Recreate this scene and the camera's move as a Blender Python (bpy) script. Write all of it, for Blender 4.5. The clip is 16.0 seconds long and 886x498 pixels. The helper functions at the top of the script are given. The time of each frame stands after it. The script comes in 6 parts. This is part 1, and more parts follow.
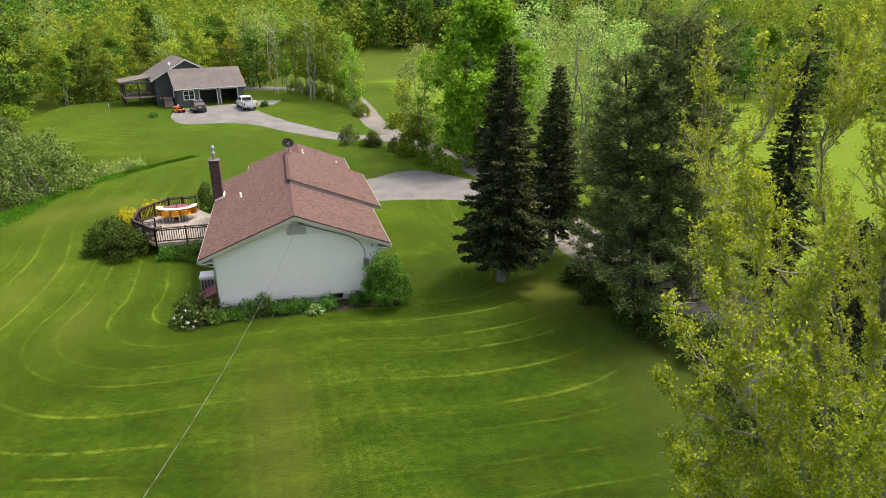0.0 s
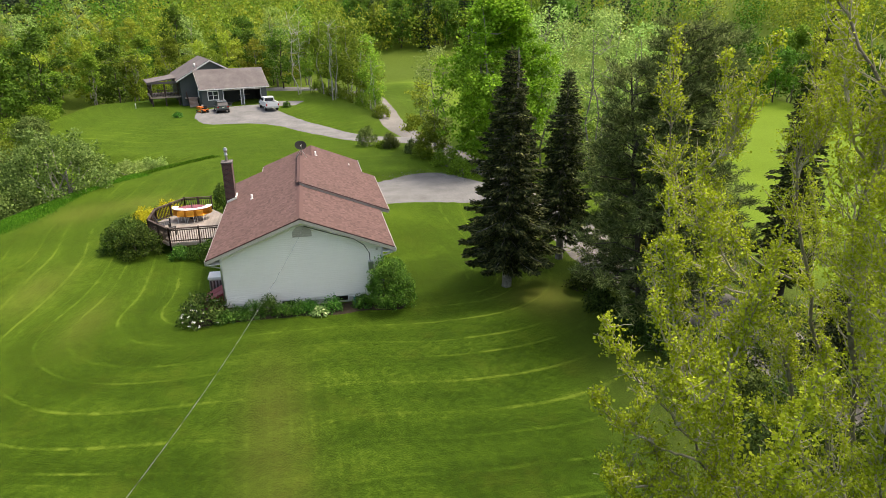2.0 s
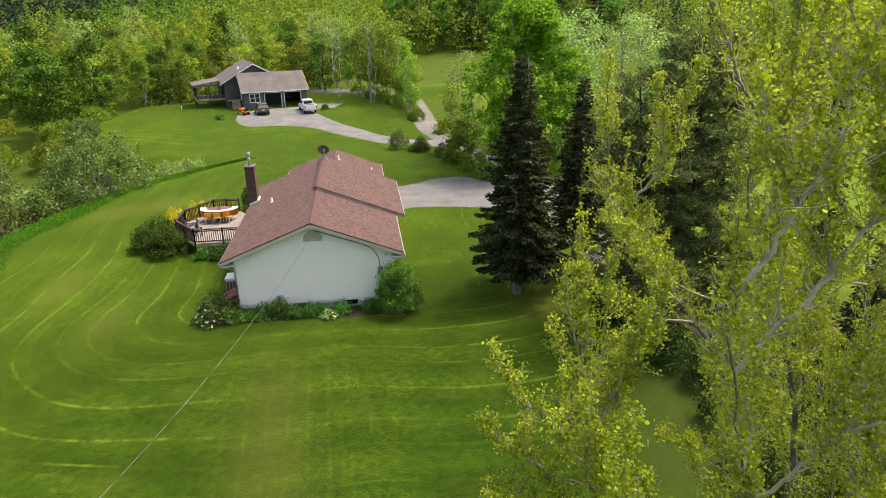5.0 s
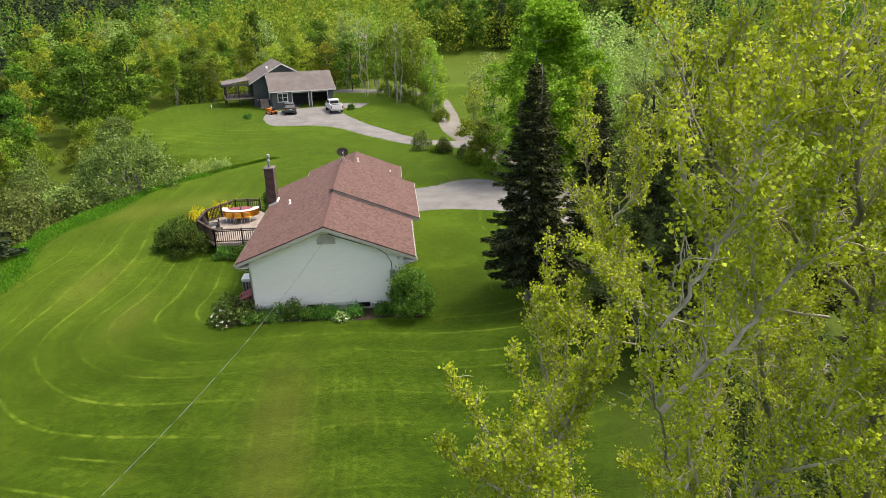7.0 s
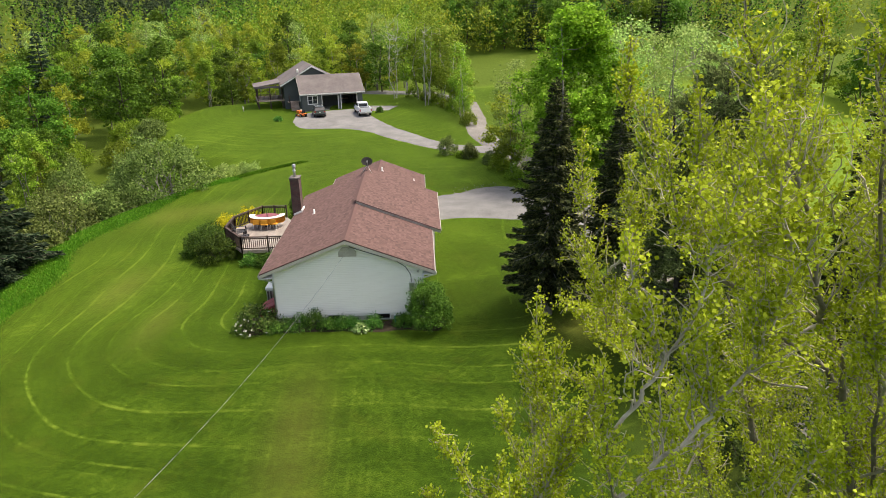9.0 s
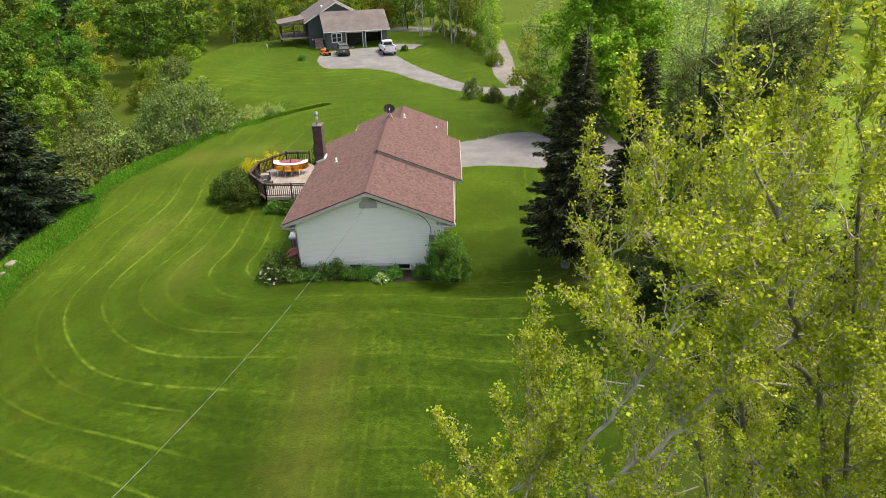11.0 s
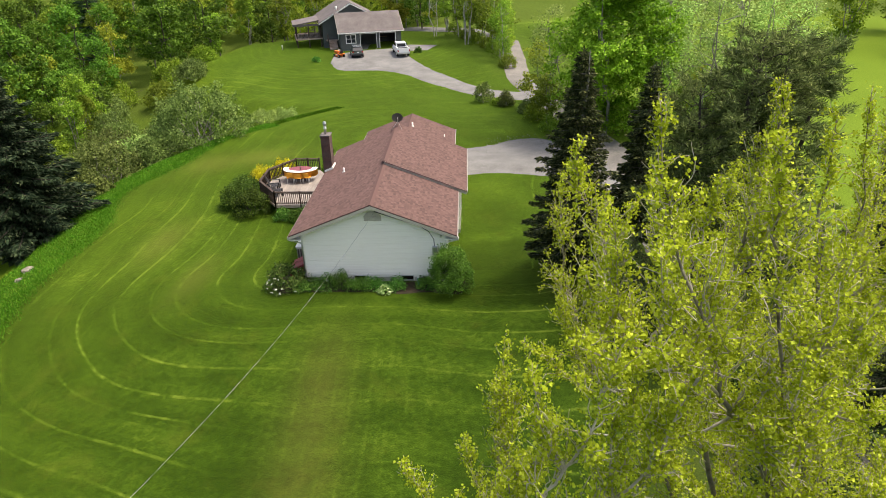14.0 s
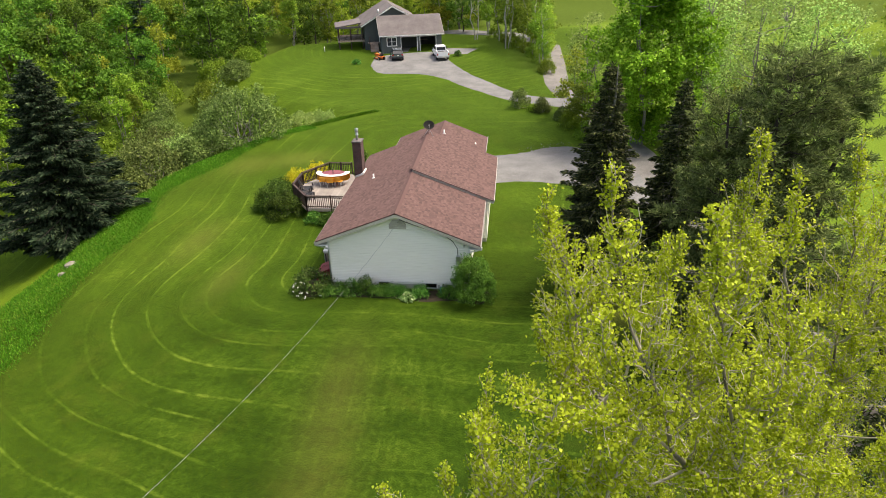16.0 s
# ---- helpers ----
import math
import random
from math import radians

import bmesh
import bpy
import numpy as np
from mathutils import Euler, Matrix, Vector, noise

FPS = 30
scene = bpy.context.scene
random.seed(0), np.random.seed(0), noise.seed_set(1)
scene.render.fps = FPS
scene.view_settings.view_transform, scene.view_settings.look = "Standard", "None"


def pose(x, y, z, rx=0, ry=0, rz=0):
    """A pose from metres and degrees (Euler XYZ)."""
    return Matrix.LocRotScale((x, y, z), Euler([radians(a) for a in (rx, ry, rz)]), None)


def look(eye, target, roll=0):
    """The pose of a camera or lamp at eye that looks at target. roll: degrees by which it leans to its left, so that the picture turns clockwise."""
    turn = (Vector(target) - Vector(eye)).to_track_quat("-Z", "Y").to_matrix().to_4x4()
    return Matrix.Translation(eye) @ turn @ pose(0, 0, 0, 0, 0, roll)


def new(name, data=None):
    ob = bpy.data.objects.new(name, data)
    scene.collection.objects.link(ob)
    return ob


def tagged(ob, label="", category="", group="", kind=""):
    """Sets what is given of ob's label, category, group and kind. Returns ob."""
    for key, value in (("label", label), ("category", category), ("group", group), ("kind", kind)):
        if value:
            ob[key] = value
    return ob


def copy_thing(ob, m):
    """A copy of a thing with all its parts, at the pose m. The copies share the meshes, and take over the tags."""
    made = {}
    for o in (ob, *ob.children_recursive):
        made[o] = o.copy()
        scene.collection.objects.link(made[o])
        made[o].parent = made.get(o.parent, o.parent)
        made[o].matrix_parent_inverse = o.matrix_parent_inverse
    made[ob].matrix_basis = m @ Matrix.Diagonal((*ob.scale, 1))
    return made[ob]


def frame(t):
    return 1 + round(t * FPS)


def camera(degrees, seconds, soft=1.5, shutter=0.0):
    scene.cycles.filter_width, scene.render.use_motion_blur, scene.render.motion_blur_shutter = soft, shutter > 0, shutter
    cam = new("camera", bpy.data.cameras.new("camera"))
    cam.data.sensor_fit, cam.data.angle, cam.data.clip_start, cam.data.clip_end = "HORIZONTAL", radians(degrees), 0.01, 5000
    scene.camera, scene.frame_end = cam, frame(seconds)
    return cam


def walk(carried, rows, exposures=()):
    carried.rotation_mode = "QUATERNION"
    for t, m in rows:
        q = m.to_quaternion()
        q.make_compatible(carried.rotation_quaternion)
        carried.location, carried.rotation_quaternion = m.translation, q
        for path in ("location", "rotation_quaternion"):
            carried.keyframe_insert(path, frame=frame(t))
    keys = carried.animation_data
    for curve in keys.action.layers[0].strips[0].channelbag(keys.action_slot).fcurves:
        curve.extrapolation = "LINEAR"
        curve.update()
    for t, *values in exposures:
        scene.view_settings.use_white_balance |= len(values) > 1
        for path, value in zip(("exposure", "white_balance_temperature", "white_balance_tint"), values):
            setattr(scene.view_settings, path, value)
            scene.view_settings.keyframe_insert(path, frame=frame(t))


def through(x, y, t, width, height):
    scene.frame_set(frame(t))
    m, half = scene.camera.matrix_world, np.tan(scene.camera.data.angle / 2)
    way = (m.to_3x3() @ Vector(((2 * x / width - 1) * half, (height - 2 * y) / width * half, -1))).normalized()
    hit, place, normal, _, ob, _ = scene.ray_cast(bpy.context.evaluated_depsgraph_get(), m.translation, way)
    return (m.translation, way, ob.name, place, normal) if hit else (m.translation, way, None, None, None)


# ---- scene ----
cam = camera(69.5, 16.0, soft=0.85)
PATH = [
    (0, (-0.192, -29.47, 13.677), (0.263, -27.652, 12.98), -0.5),
    (0.5, (0.047, -29.499, 13.747), (0.483, -27.676, 13.049), -0.5),
    (1, (0.302, -29.549, 13.817), (0.718, -27.721, 13.119), -0.5),
    (1.5, (0.549, -29.631, 13.855), (0.947, -27.799, 13.159), -0.5),
    (2, (0.828, -29.722, 13.921), (1.206, -27.886, 13.224), -0.5),
    (2.5, (1.114, -29.791, 13.979), (1.473, -27.951, 13.283), -0.5),
    (3, (1.404, -29.873, 14.052), (1.741, -28.029, 13.356), -0.6),
    (3.5, (1.739, -29.967, 14.102), (2.048, -28.118, 13.406), -0.5),
    (4, (2.07, -30.036, 14.167), (2.356, -28.184, 13.47), -0.7),
    (4.2, (2.214, -30.061, 14.175), (2.489, -28.205, 13.483), -0.8),
    (6.3, (3.254, -30.198, 14.413), (3.433, -28.332, 13.716), -0.9),
    (6.5, (3.346, -30.207, 14.433), (3.515, -28.34, 13.736), -0.9),
    (7, (3.537, -30.243, 14.603), (3.683, -28.374, 13.905), -1.0),
    (7.5, (3.7, -30.269, 14.846), (3.822, -28.4, 14.147), -1.1),
    (8, (3.83, -30.293, 15.095), (3.929, -28.423, 14.395), -1.2),
    (8.2, (3.879, -30.301, 15.182), (3.97, -28.429, 14.483), -1.1),
    (10.3, (4.253, -30.39, 16.137), (4.252, -28.555, 15.342), -1.1),
    (10.5, (4.284, -30.394, 16.211), (4.276, -28.571, 15.388), -1.0),
    (11, (4.369, -30.381, 16.419), (4.341, -28.587, 15.536), -1.2),
    (11.5, (4.456, -30.367, 16.606), (4.415, -28.579, 15.711), -1.2),
    (12, (4.537, -30.348, 16.804), (4.487, -28.561, 15.908), -1.2),
    (12.5, (4.651, -30.314, 16.981), (4.596, -28.527, 16.085), -1.3),
    (13, (4.774, -30.302, 17.147), (4.716, -28.516, 16.248), -1.4),
    (13.5, (4.921, -30.306, 17.29), (4.86, -28.519, 16.392), -1.4),
    (14, (5.086, -30.326, 17.444), (5.007, -28.54, 16.547), -1.4),
    (14.5, (5.286, -30.32, 17.593), (5.176, -28.535, 16.696), -1.4),
    (15, (5.501, -30.317, 17.754), (5.36, -28.535, 16.857), -1.5),
    (15.5, (5.698, -30.346, 17.909), (5.523, -28.566, 17.013), -1.3),
    (16, (5.916, -30.28, 18.017), (5.716, -28.503, 17.122), -1.3),
]
walk(cam, [(t, look(eye, target, roll)) for t, eye, target, roll in PATH], exposures=[(0, 0.72, 7100, 11), (16, 0.72, 7100, 11)])


# ---- light ----
world = bpy.data.worlds.new("sky")
scene.world = world
world.use_nodes = True
wn = world.node_tree.nodes
wl = world.node_tree.links
sky = wn.new("ShaderNodeTexSky")
sky.sky_type = "NISHITA"
sky.sun_disc = False
sky.sun_elevation = radians(63)
sky.sun_rotation = radians(70)
sky.dust_density = 6.0
sky.ozone_density = 0.2
wl.new(sky.outputs[0], wn["Background"].inputs[0])
wn["Background"].inputs[1].default_value = 0.19
sun = new("sun", bpy.data.lights.new("sun", "SUN"))
sun.data.energy = 2.3
sun.data.angle = radians(12)
sun.data.color = (1.0, 0.95, 0.86)
sun.matrix_world = look((19, 7, 40), (0, 0, 0))


# ---- materials ----
def nodes_of(name):
    m = bpy.data.materials.new(name)
    m.use_nodes = True
    n = m.node_tree.nodes
    return m, n, m.node_tree.links, n["Principled BSDF"]


def ramp(n, l, src, stops):
    r = n.new("ShaderNodeValToRGB")
    els = r.color_ramp.elements
    while len(els) < len(stops):
        els.new(0.5)
    for e, (p, c) in zip(els, stops):
        e.position = p
        e.color = (*c, 1)
    l.new(src, r.inputs[0])
    return r.outputs[0]


def noise_of(n, l, scale, detail=4.0, rough=0.6, vec=None, stretch=None):
    t = n.new("ShaderNodeTexNoise")
    t.inputs["Scale"].default_value = scale
    t.inputs["Detail"].default_value = detail
    t.inputs["Roughness"].default_value = rough
    if vec is None:
        vec = n.new("ShaderNodeTexCoord").outputs["Object"]
    if stretch:
        mp = n.new("ShaderNodeMapping")
        mp.inputs["Scale"].default_value = stretch
        l.new(vec, mp.inputs[0])
        vec = mp.outputs[0]
    l.new(vec, t.inputs["Vector"])
    return t.outputs[0]


def mixc(n, l, fac, a, b, mode="MIX"):
    m = n.new("ShaderNodeMix")
    m.data_type = "RGBA"
    m.blend_type = mode
    for k, v in ((0, fac), (6, a), (7, b)):
        if isinstance(v, (int, float)):
            m.inputs[k].default_value = v
        elif isinstance(v, tuple):
            m.inputs[k].default_value = (*v, 1)
        else:
            l.new(v, m.inputs[k])
    return m.outputs[2]


def math_of(n, l, op, a, b=0.0):
    m = n.new("ShaderNodeMath")
    m.operation = op
    for k, v in ((0, a), (1, b)):
        if isinstance(v, (int, float)):
            m.inputs[k].default_value = v
        else:
            l.new(v, m.inputs[k])
    return m.outputs[0]


def bump_on(n, l, bsdf, height, strength, dist):
    b = n.new("ShaderNodeBump")
    b.inputs["Strength"].default_value = strength
    b.inputs["Distance"].default_value = dist
    l.new(height, b.inputs["Height"])
    l.new(b.outputs[0], bsdf.inputs["Normal"])


def surface(name, a, b, fine=8.0, coarse=0.6, rough=0.7, metal=0.0, bump=0.3, dist=0.01, stretch=None, random_by=0.0, spec=0.4):
    """Two tones mixed at a coarse and a fine scale, with a fine relief."""
    m, n, l, p = nodes_of(name)
    f1 = noise_of(n, l, fine, 5, 0.65, stretch=stretch)
    f2 = noise_of(n, l, coarse, 3, 0.6)
    m_add = n.new("ShaderNodeMath")
    m_add.operation = "ADD"
    l.new(f1, m_add.inputs[0])
    l.new(f2, m_add.inputs[1])
    fac = ramp(n, l, math_of(n, l, "MULTIPLY", m_add.outputs[0], 0.5), ((0.36, (0, 0, 0)), (0.64, (1, 1, 1))))
    c = mixc(n, l, fac, a, b)
    if random_by:
        oi = n.new("ShaderNodeObjectInfo")
        hs = n.new("ShaderNodeHueSaturation")
        l.new(c, hs.inputs["Color"])
        l.new(math_of(n, l, "ADD", math_of(n, l, "MULTIPLY", oi.outputs["Random"], random_by * 2), 1 - random_by), hs.inputs["Value"])
        c = hs.outputs[0]
    l.new(c, p.inputs["Base Color"])
    p.inputs["Roughness"].default_value = rough
    p.inputs["Metallic"].default_value = metal
    p.inputs["Specular IOR Level"].default_value = spec
    if bump:
        bump_on(n, l, p, f1, bump, dist)
    return m


def foliage(name, dark, light, tip=None, through=0.35, rough=0.6, k=1.5, deep=0.75):
    """Leaves: each leaf its own tone, each plant its own shade; some light comes through."""
    m, n, l, p = nodes_of(name)
    geo = n.new("ShaderNodeNewGeometry")
    oi = n.new("ShaderNodeObjectInfo")
    dark, light, tip = (tuple(min(0.8, v * k * 0.87) for v in c) if c else None for c in (dark, light, tip))
    dark = tuple(v * deep for v in dark)
    stops = [(0.0, dark), (0.75, light)] + ([(1.0, tip)] if tip else [])
    c = ramp(n, l, geo.outputs["Random Per Island"], stops)
    big = noise_of(n, l, 0.5, 2, 0.5)
    hs = n.new("ShaderNodeHueSaturation")
    l.new(c, hs.inputs["Color"])
    val = n.new("ShaderNodeMath")
    val.operation = "ADD"
    l.new(math_of(n, l, "MULTIPLY", big, 0.6), val.inputs[0])
    l.new(math_of(n, l, "ADD", math_of(n, l, "MULTIPLY", oi.outputs["Random"], 0.6), 0.42), val.inputs[1])
    l.new(val.outputs[0], hs.inputs["Value"])
    l.new(math_of(n, l, "ADD", math_of(n, l, "MULTIPLY", oi.outputs["Random"], 0.034), 0.488), hs.inputs["Hue"])
    l.new(hs.outputs[0], p.inputs["Base Color"])
    p.inputs["Roughness"].default_value = rough
    p.inputs["Specular IOR Level"].default_value = 0.12
    t = n.new("ShaderNodeBsdfTranslucent")
    l.new(hs.outputs[0], t.inputs["Color"])
    ms = n.new("ShaderNodeMixShader")
    ms.inputs[0].default_value = through * 0.8
    l.new(p.outputs[0], ms.inputs[1])
    l.new(t.outputs[0], ms.inputs[2])
    l.new(ms.outputs[0], n["Material Output"].inputs[0])
    return m


def lawn_material():
    """Mown grass with mowing lines that run round the house, fields, woodland floor by cover."""
    m, n, l, p = nodes_of("grass")
    pos = n.new("ShaderNodeTexCoord").outputs["Object"]

    def add(a, b):
        return math_of(n, l, "ADD", a, b)

    def mul(a, b):
        return math_of(n, l, "MULTIPLY", a, b)

    def grey(src, p0, v0, p1, v1):
        return ramp(n, l, src, ((p0, (v0, v0, v0)), (p1, (v1, v1, v1))))

    blade = noise_of(n, l, 16.0, 6, 0.75, pos)
    tuft = noise_of(n, l, 3.0, 5, 0.7, pos)
    patch = noise_of(n, l, 0.35, 4, 0.6, pos)
    broad = noise_of(n, l, 0.07, 3, 0.5, pos)
    sep = n.new("ShaderNodeSeparateXYZ")
    l.new(pos, sep.inputs[0])
    wob = noise_of(n, l, 0.07, 1, 0.5, pos)
    # mowing lines: distance from a rounded box about the house and beds
    dx = math_of(n, l, "MAXIMUM", math_of(n, l, "SUBTRACT", math_of(n, l, "ABSOLUTE", math_of(n, l, "SUBTRACT", sep.outputs[0], 2.0)), 6.5), 0.0)
    dy = math_of(n, l, "MAXIMUM", math_of(n, l, "SUBTRACT", math_of(n, l, "ABSOLUTE", math_of(n, l, "SUBTRACT", sep.outputs[1], 16.0)), 14.0), 0.0)
    d = math_of(n, l, "SQRT", add(mul(dx, dx), mul(dy, dy)))
    d = add(d, mul(wob, 4.5))
    broken = grey(noise_of(n, l, 0.9, 4, 0.7, pos), 0.34, 0.20, 0.56, 1.0)
    worn = grey(noise_of(n, l, 0.16, 3, 0.6, pos), 0.36, 0.30, 0.60, 1.0)
    aside = grey(math_of(n, l, "DIVIDE", math_of(n, l, "ABSOLUTE", math_of(n, l, "SUBTRACT", sep.outputs[0], 0.5)), 20.0), 0.12, 0.35, 0.40, 1.0)
    fine = grey(math_of(n, l, "SINE", mul(d, 2 * math.pi / 0.62)), 0.42, 0.0, 0.98, 1.0)
    pair = grey(math_of(n, l, "SINE", mul(d, 2 * math.pi / 1.65)), 0.15, 0.15, 0.65, 1.0)
    line = mul(mul(mul(fine, pair), mul(broken, worn)), aside)
    swath = math_of(n, l, "SINE", mul(d, 2 * math.pi / 2.2))
    # straight passes along the middle of the near lawn
    run = grey(math_of(n, l, "SINE", mul(add(sep.outputs[0], mul(wob, 1.6)), 2 * math.pi / 0.82)), 0.60, 0.0, 0.98, 1.0)
    mid = grey(math_of(n, l, "DIVIDE", math_of(n, l, "ABSOLUTE", add(sep.outputs[0], 0.3)), 10.0), 0.25, 1.0, 0.60, 0.0)
    near = grey(math_of(n, l, "DIVIDE", mul(sep.outputs[1], -1.0), 10.0), 0.25, 0.0, 0.60, 1.0)
    run = mul(mul(run, mid), mul(near, broken))
    # the far lawn is mown in rings of its own
    ex = add(sep.outputs[0], 13.0)
    ey = math_of(n, l, "SUBTRACT", sep.outputs[1], 75.0)
    e = add(math_of(n, l, "SQRT", add(mul(ex, ex), mul(ey, ey))), mul(wob, 5.0))
    ring = grey(math_of(n, l, "SINE", mul(e, 2 * math.pi / 1.5)), 0.55, 0.0, 0.98, 1.0)
    far = grey(math_of(n, l, "DIVIDE", sep.outputs[1], 100.0), 0.44, 0.0, 0.48, 1.0)
    home = math_of(n, l, "SUBTRACT", 1.0, far)
    ring = mul(mul(ring, worn), mul(far, broken))
    f = add(mul(math_of(n, l, "SUBTRACT", blade, 0.5), 1.15), mul(math_of(n, l, "SUBTRACT", tuft, 0.5), 0.95))
    f = add(f, mul(math_of(n, l, "SUBTRACT", broad, 0.5), 0.9))
    f = add(f, mul(math_of(n, l, "SUBTRACT", patch, 0.5), 0.75))
    f = add(f, mul(home, add(mul(line, 0.50), mul(swath, 0.07))))
    f = add(f, add(mul(run, 0.09), mul(ring, 0.42)))
    c = ramp(n, l, add(f, 0.46), ((0.10, (0.0025, 0.009, 0.0007)), (0.45, (0.0102, 0.0275, 0.0018)), (0.72, (0.0268, 0.055, 0.004)), (1.0, (0.080, 0.118, 0.013))))
    dryness = grey(noise_of(n, l, 0.5, 4, 0.65, pos), 0.54, 0.0, 0.74, 0.38)
    c = mixc(n, l, dryness, c, mixc(n, l, blade, (0.030, 0.046, 0.003), (0.085, 0.098, 0.014)))
    at = n.new("ShaderNodeAttribute")
    at.attribute_name = "cover"
    cv = n.new("ShaderNodeSeparateColor")
    l.new(at.outputs["Color"], cv.inputs[0])
    c = mixc(n, l, mul(cv.outputs[2], add(blade, 0.15)), c, (0.15, 0.135, 0.035))
    field = mixc(n, l, noise_of(n, l, 0.05, 6, 0.7, pos), (0.046, 0.085, 0.006), (0.105, 0.155, 0.016))
    # woodland floor, toned down for the shade in gaps between trees
    floor = mixc(n, l, noise_of(n, l, 1.2, 5, 0.7, pos), (0.016, 0.024, 0.006), (0.050, 0.072, 0.014))
    c = mixc(n, l, cv.outputs[1], c, field)
    c = mixc(n, l, cv.outputs[0], c, floor)
    l.new(c, p.inputs["Base Color"])
    p.inputs["Roughness"].default_value = 0.9
    p.inputs["Specular IOR Level"].default_value = 0.05
    p.inputs["Sheen Weight"].default_value = 0.45
    p.inputs["Sheen Roughness"].default_value = 0.5
    p.inputs["Sheen Tint"].default_value = (0.40, 0.62, 0.04, 1)
    bump_on(n, l, p, blade, 0.6, 0.05)
    return m


def shingle_material():
    """Asphalt shingles in courses, with tabs of mixed tone."""
    m, n, l, p = nodes_of("roof_shingles")
    uv = n.new("ShaderNodeUVMap").outputs[0]
    br = n.new("ShaderNodeTexBrick")
    l.new(uv, br.inputs["Vector"])
    br.inputs["Scale"].default_value = 1.0
    br.inputs["Brick Width"].default_value = 0.20
    br.inputs["Row Height"].default_value = 0.145
    br.inputs["Mortar Size"].default_value = 0.006
    br.inputs["Color1"].default_value = (0.042, 0.027, 0.025, 1)
    br.inputs["Color2"].default_value = (0.125, 0.074, 0.068, 1)
    br.inputs["Mortar"].default_value = (0.075, 0.042, 0.040, 1)
    gr = noise_of(n, l, 26.0, 4, 0.75, uv)
    st = noise_of(n, l, 0.8, 4, 0.6, uv, (0.5, 1.6, 1))
    c = mixc(n, l, 0.35, br.outputs[0], mixc(n, l, gr, (0.036, 0.022, 0.022), (0.23, 0.14, 0.125)))
    hs = n.new("ShaderNodeHueSaturation")
    l.new(c, hs.inputs["Color"])
    l.new(math_of(n, l, "ADD", math_of(n, l, "MULTIPLY", st, 0.5), 0.75), hs.inputs["Value"])
    l.new(hs.outputs[0], p.inputs["Base Color"])
    p.inputs["Roughness"].default_value = 0.9
    p.inputs["Specular IOR Level"].default_value = 0.2
    bump_on(n, l, p, br.outputs[1], -0.5, 0.008)
    return m


def brick_material():
    m, n, l, p = nodes_of("chimney_brick")
    co = n.new("ShaderNodeUVMap").outputs[0]
    br = n.new("ShaderNodeTexBrick")
    l.new(co, br.inputs["Vector"])
    br.inputs["Scale"].default_value = 1.0
    br.inputs["Brick Width"].default_value = 0.21
    br.inputs["Row Height"].default_value = 0.075
    br.inputs["Mortar Size"].default_value = 0.006
    br.inputs["Color1"].default_value = (0.050, 0.024, 0.024, 1)
    br.inputs["Color2"].default_value = (0.095, 0.042, 0.038, 1)
    br.inputs["Mortar"].default_value = (0.12, 0.10, 0.09, 1)
    l.new(br.outputs[0], p.inputs["Base Color"])
    p.inputs["Roughness"].default_value = 0.9
    bump_on(n, l, p, br.outputs[1], -0.6, 0.01)
    return m


def glass_material(name="window_glass", tint=(0.02, 0.025, 0.03)):
    m, n, l, p = nodes_of(name)
    p.inputs["Base Color"].default_value = (*tint, 1)
    p.inputs["Roughness"].default_value = 0.05
    p.inputs["Specular IOR Level"].default_value = 0.7
    return m


GRASS = lawn_material()
SHINGLE = shingle_material()
BRICK = brick_material()
GLASS = glass_material()
GRAVEL = surface("gravel", (0.105, 0.106, 0.106), (0.195, 0.196, 0.195), 11.0, 0.45, 0.95, bump=0.7, dist=0.02, spec=0.2)
GRAVEL_DARK = surface("worn_gravel", (0.10, 0.096, 0.089), (0.20, 0.193, 0.18), 10.0, 0.3, 0.95, bump=0.8, dist=0.03, spec=0.2)
UMBER = surface("brown_metal_edge", (0.11, 0.070, 0.060), (0.19, 0.125, 0.11), 8, 0.8, 0.6)
SIDING = surface("cream_siding", (0.84, 0.82, 0.75), (0.90, 0.88, 0.82), 1.5, 0.3, 0.55, bump=0.05, stretch=(1, 1, 14))
TRIM = surface("weathered_trim", (0.40, 0.37, 0.32), (0.55, 0.52, 0.46), 5, 0.5, 0.6)
GUTTER = surface("pale_gutter", (0.22, 0.21, 0.19), (0.38, 0.37, 0.34), 5, 0.6, 0.5)
WHITE = surface("white_paint", (0.70, 0.70, 0.68), (0.80, 0.80, 0.78), 4, 0.4, 0.5, bump=0.05)
CONCRETE = surface("concrete", (0.34, 0.33, 0.30), (0.48, 0.47, 0.43), 5, 0.7, 0.9)
DARKGLASS = glass_material("dark_opening", (0.008, 0.008, 0.008))
METAL = surface("galvanised", (0.45, 0.46, 0.47), (0.62, 0.63, 0.64), 6, 1, 0.35, 0.9, 0.05)
BLACK = surface("black_metal", (0.010, 0.010, 0.012), (0.022, 0.022, 0.024), 8, 1, 0.5)
REDPAINT = surface("red_paint", (0.20, 0.030, 0.035), (0.30, 0.055, 0.055), 4, 0.8, 0.5)
DECKWOOD = surface("weathered_deck_wood", (0.17, 0.150, 0.133), (0.29, 0.262, 0.236), 9, 0.8, 0.85, random_by=0.14, stretch=(12, 1, 12))
RAILWOOD = surface("dark_stained_wood", (0.035, 0.022, 0.017), (0.075, 0.048, 0.036), 8, 0.8, 0.7)
BALUSTER = surface("weathered_baluster", (0.30, 0.22, 0.17), (0.46, 0.37, 0.30), 8, 0.8, 0.8)
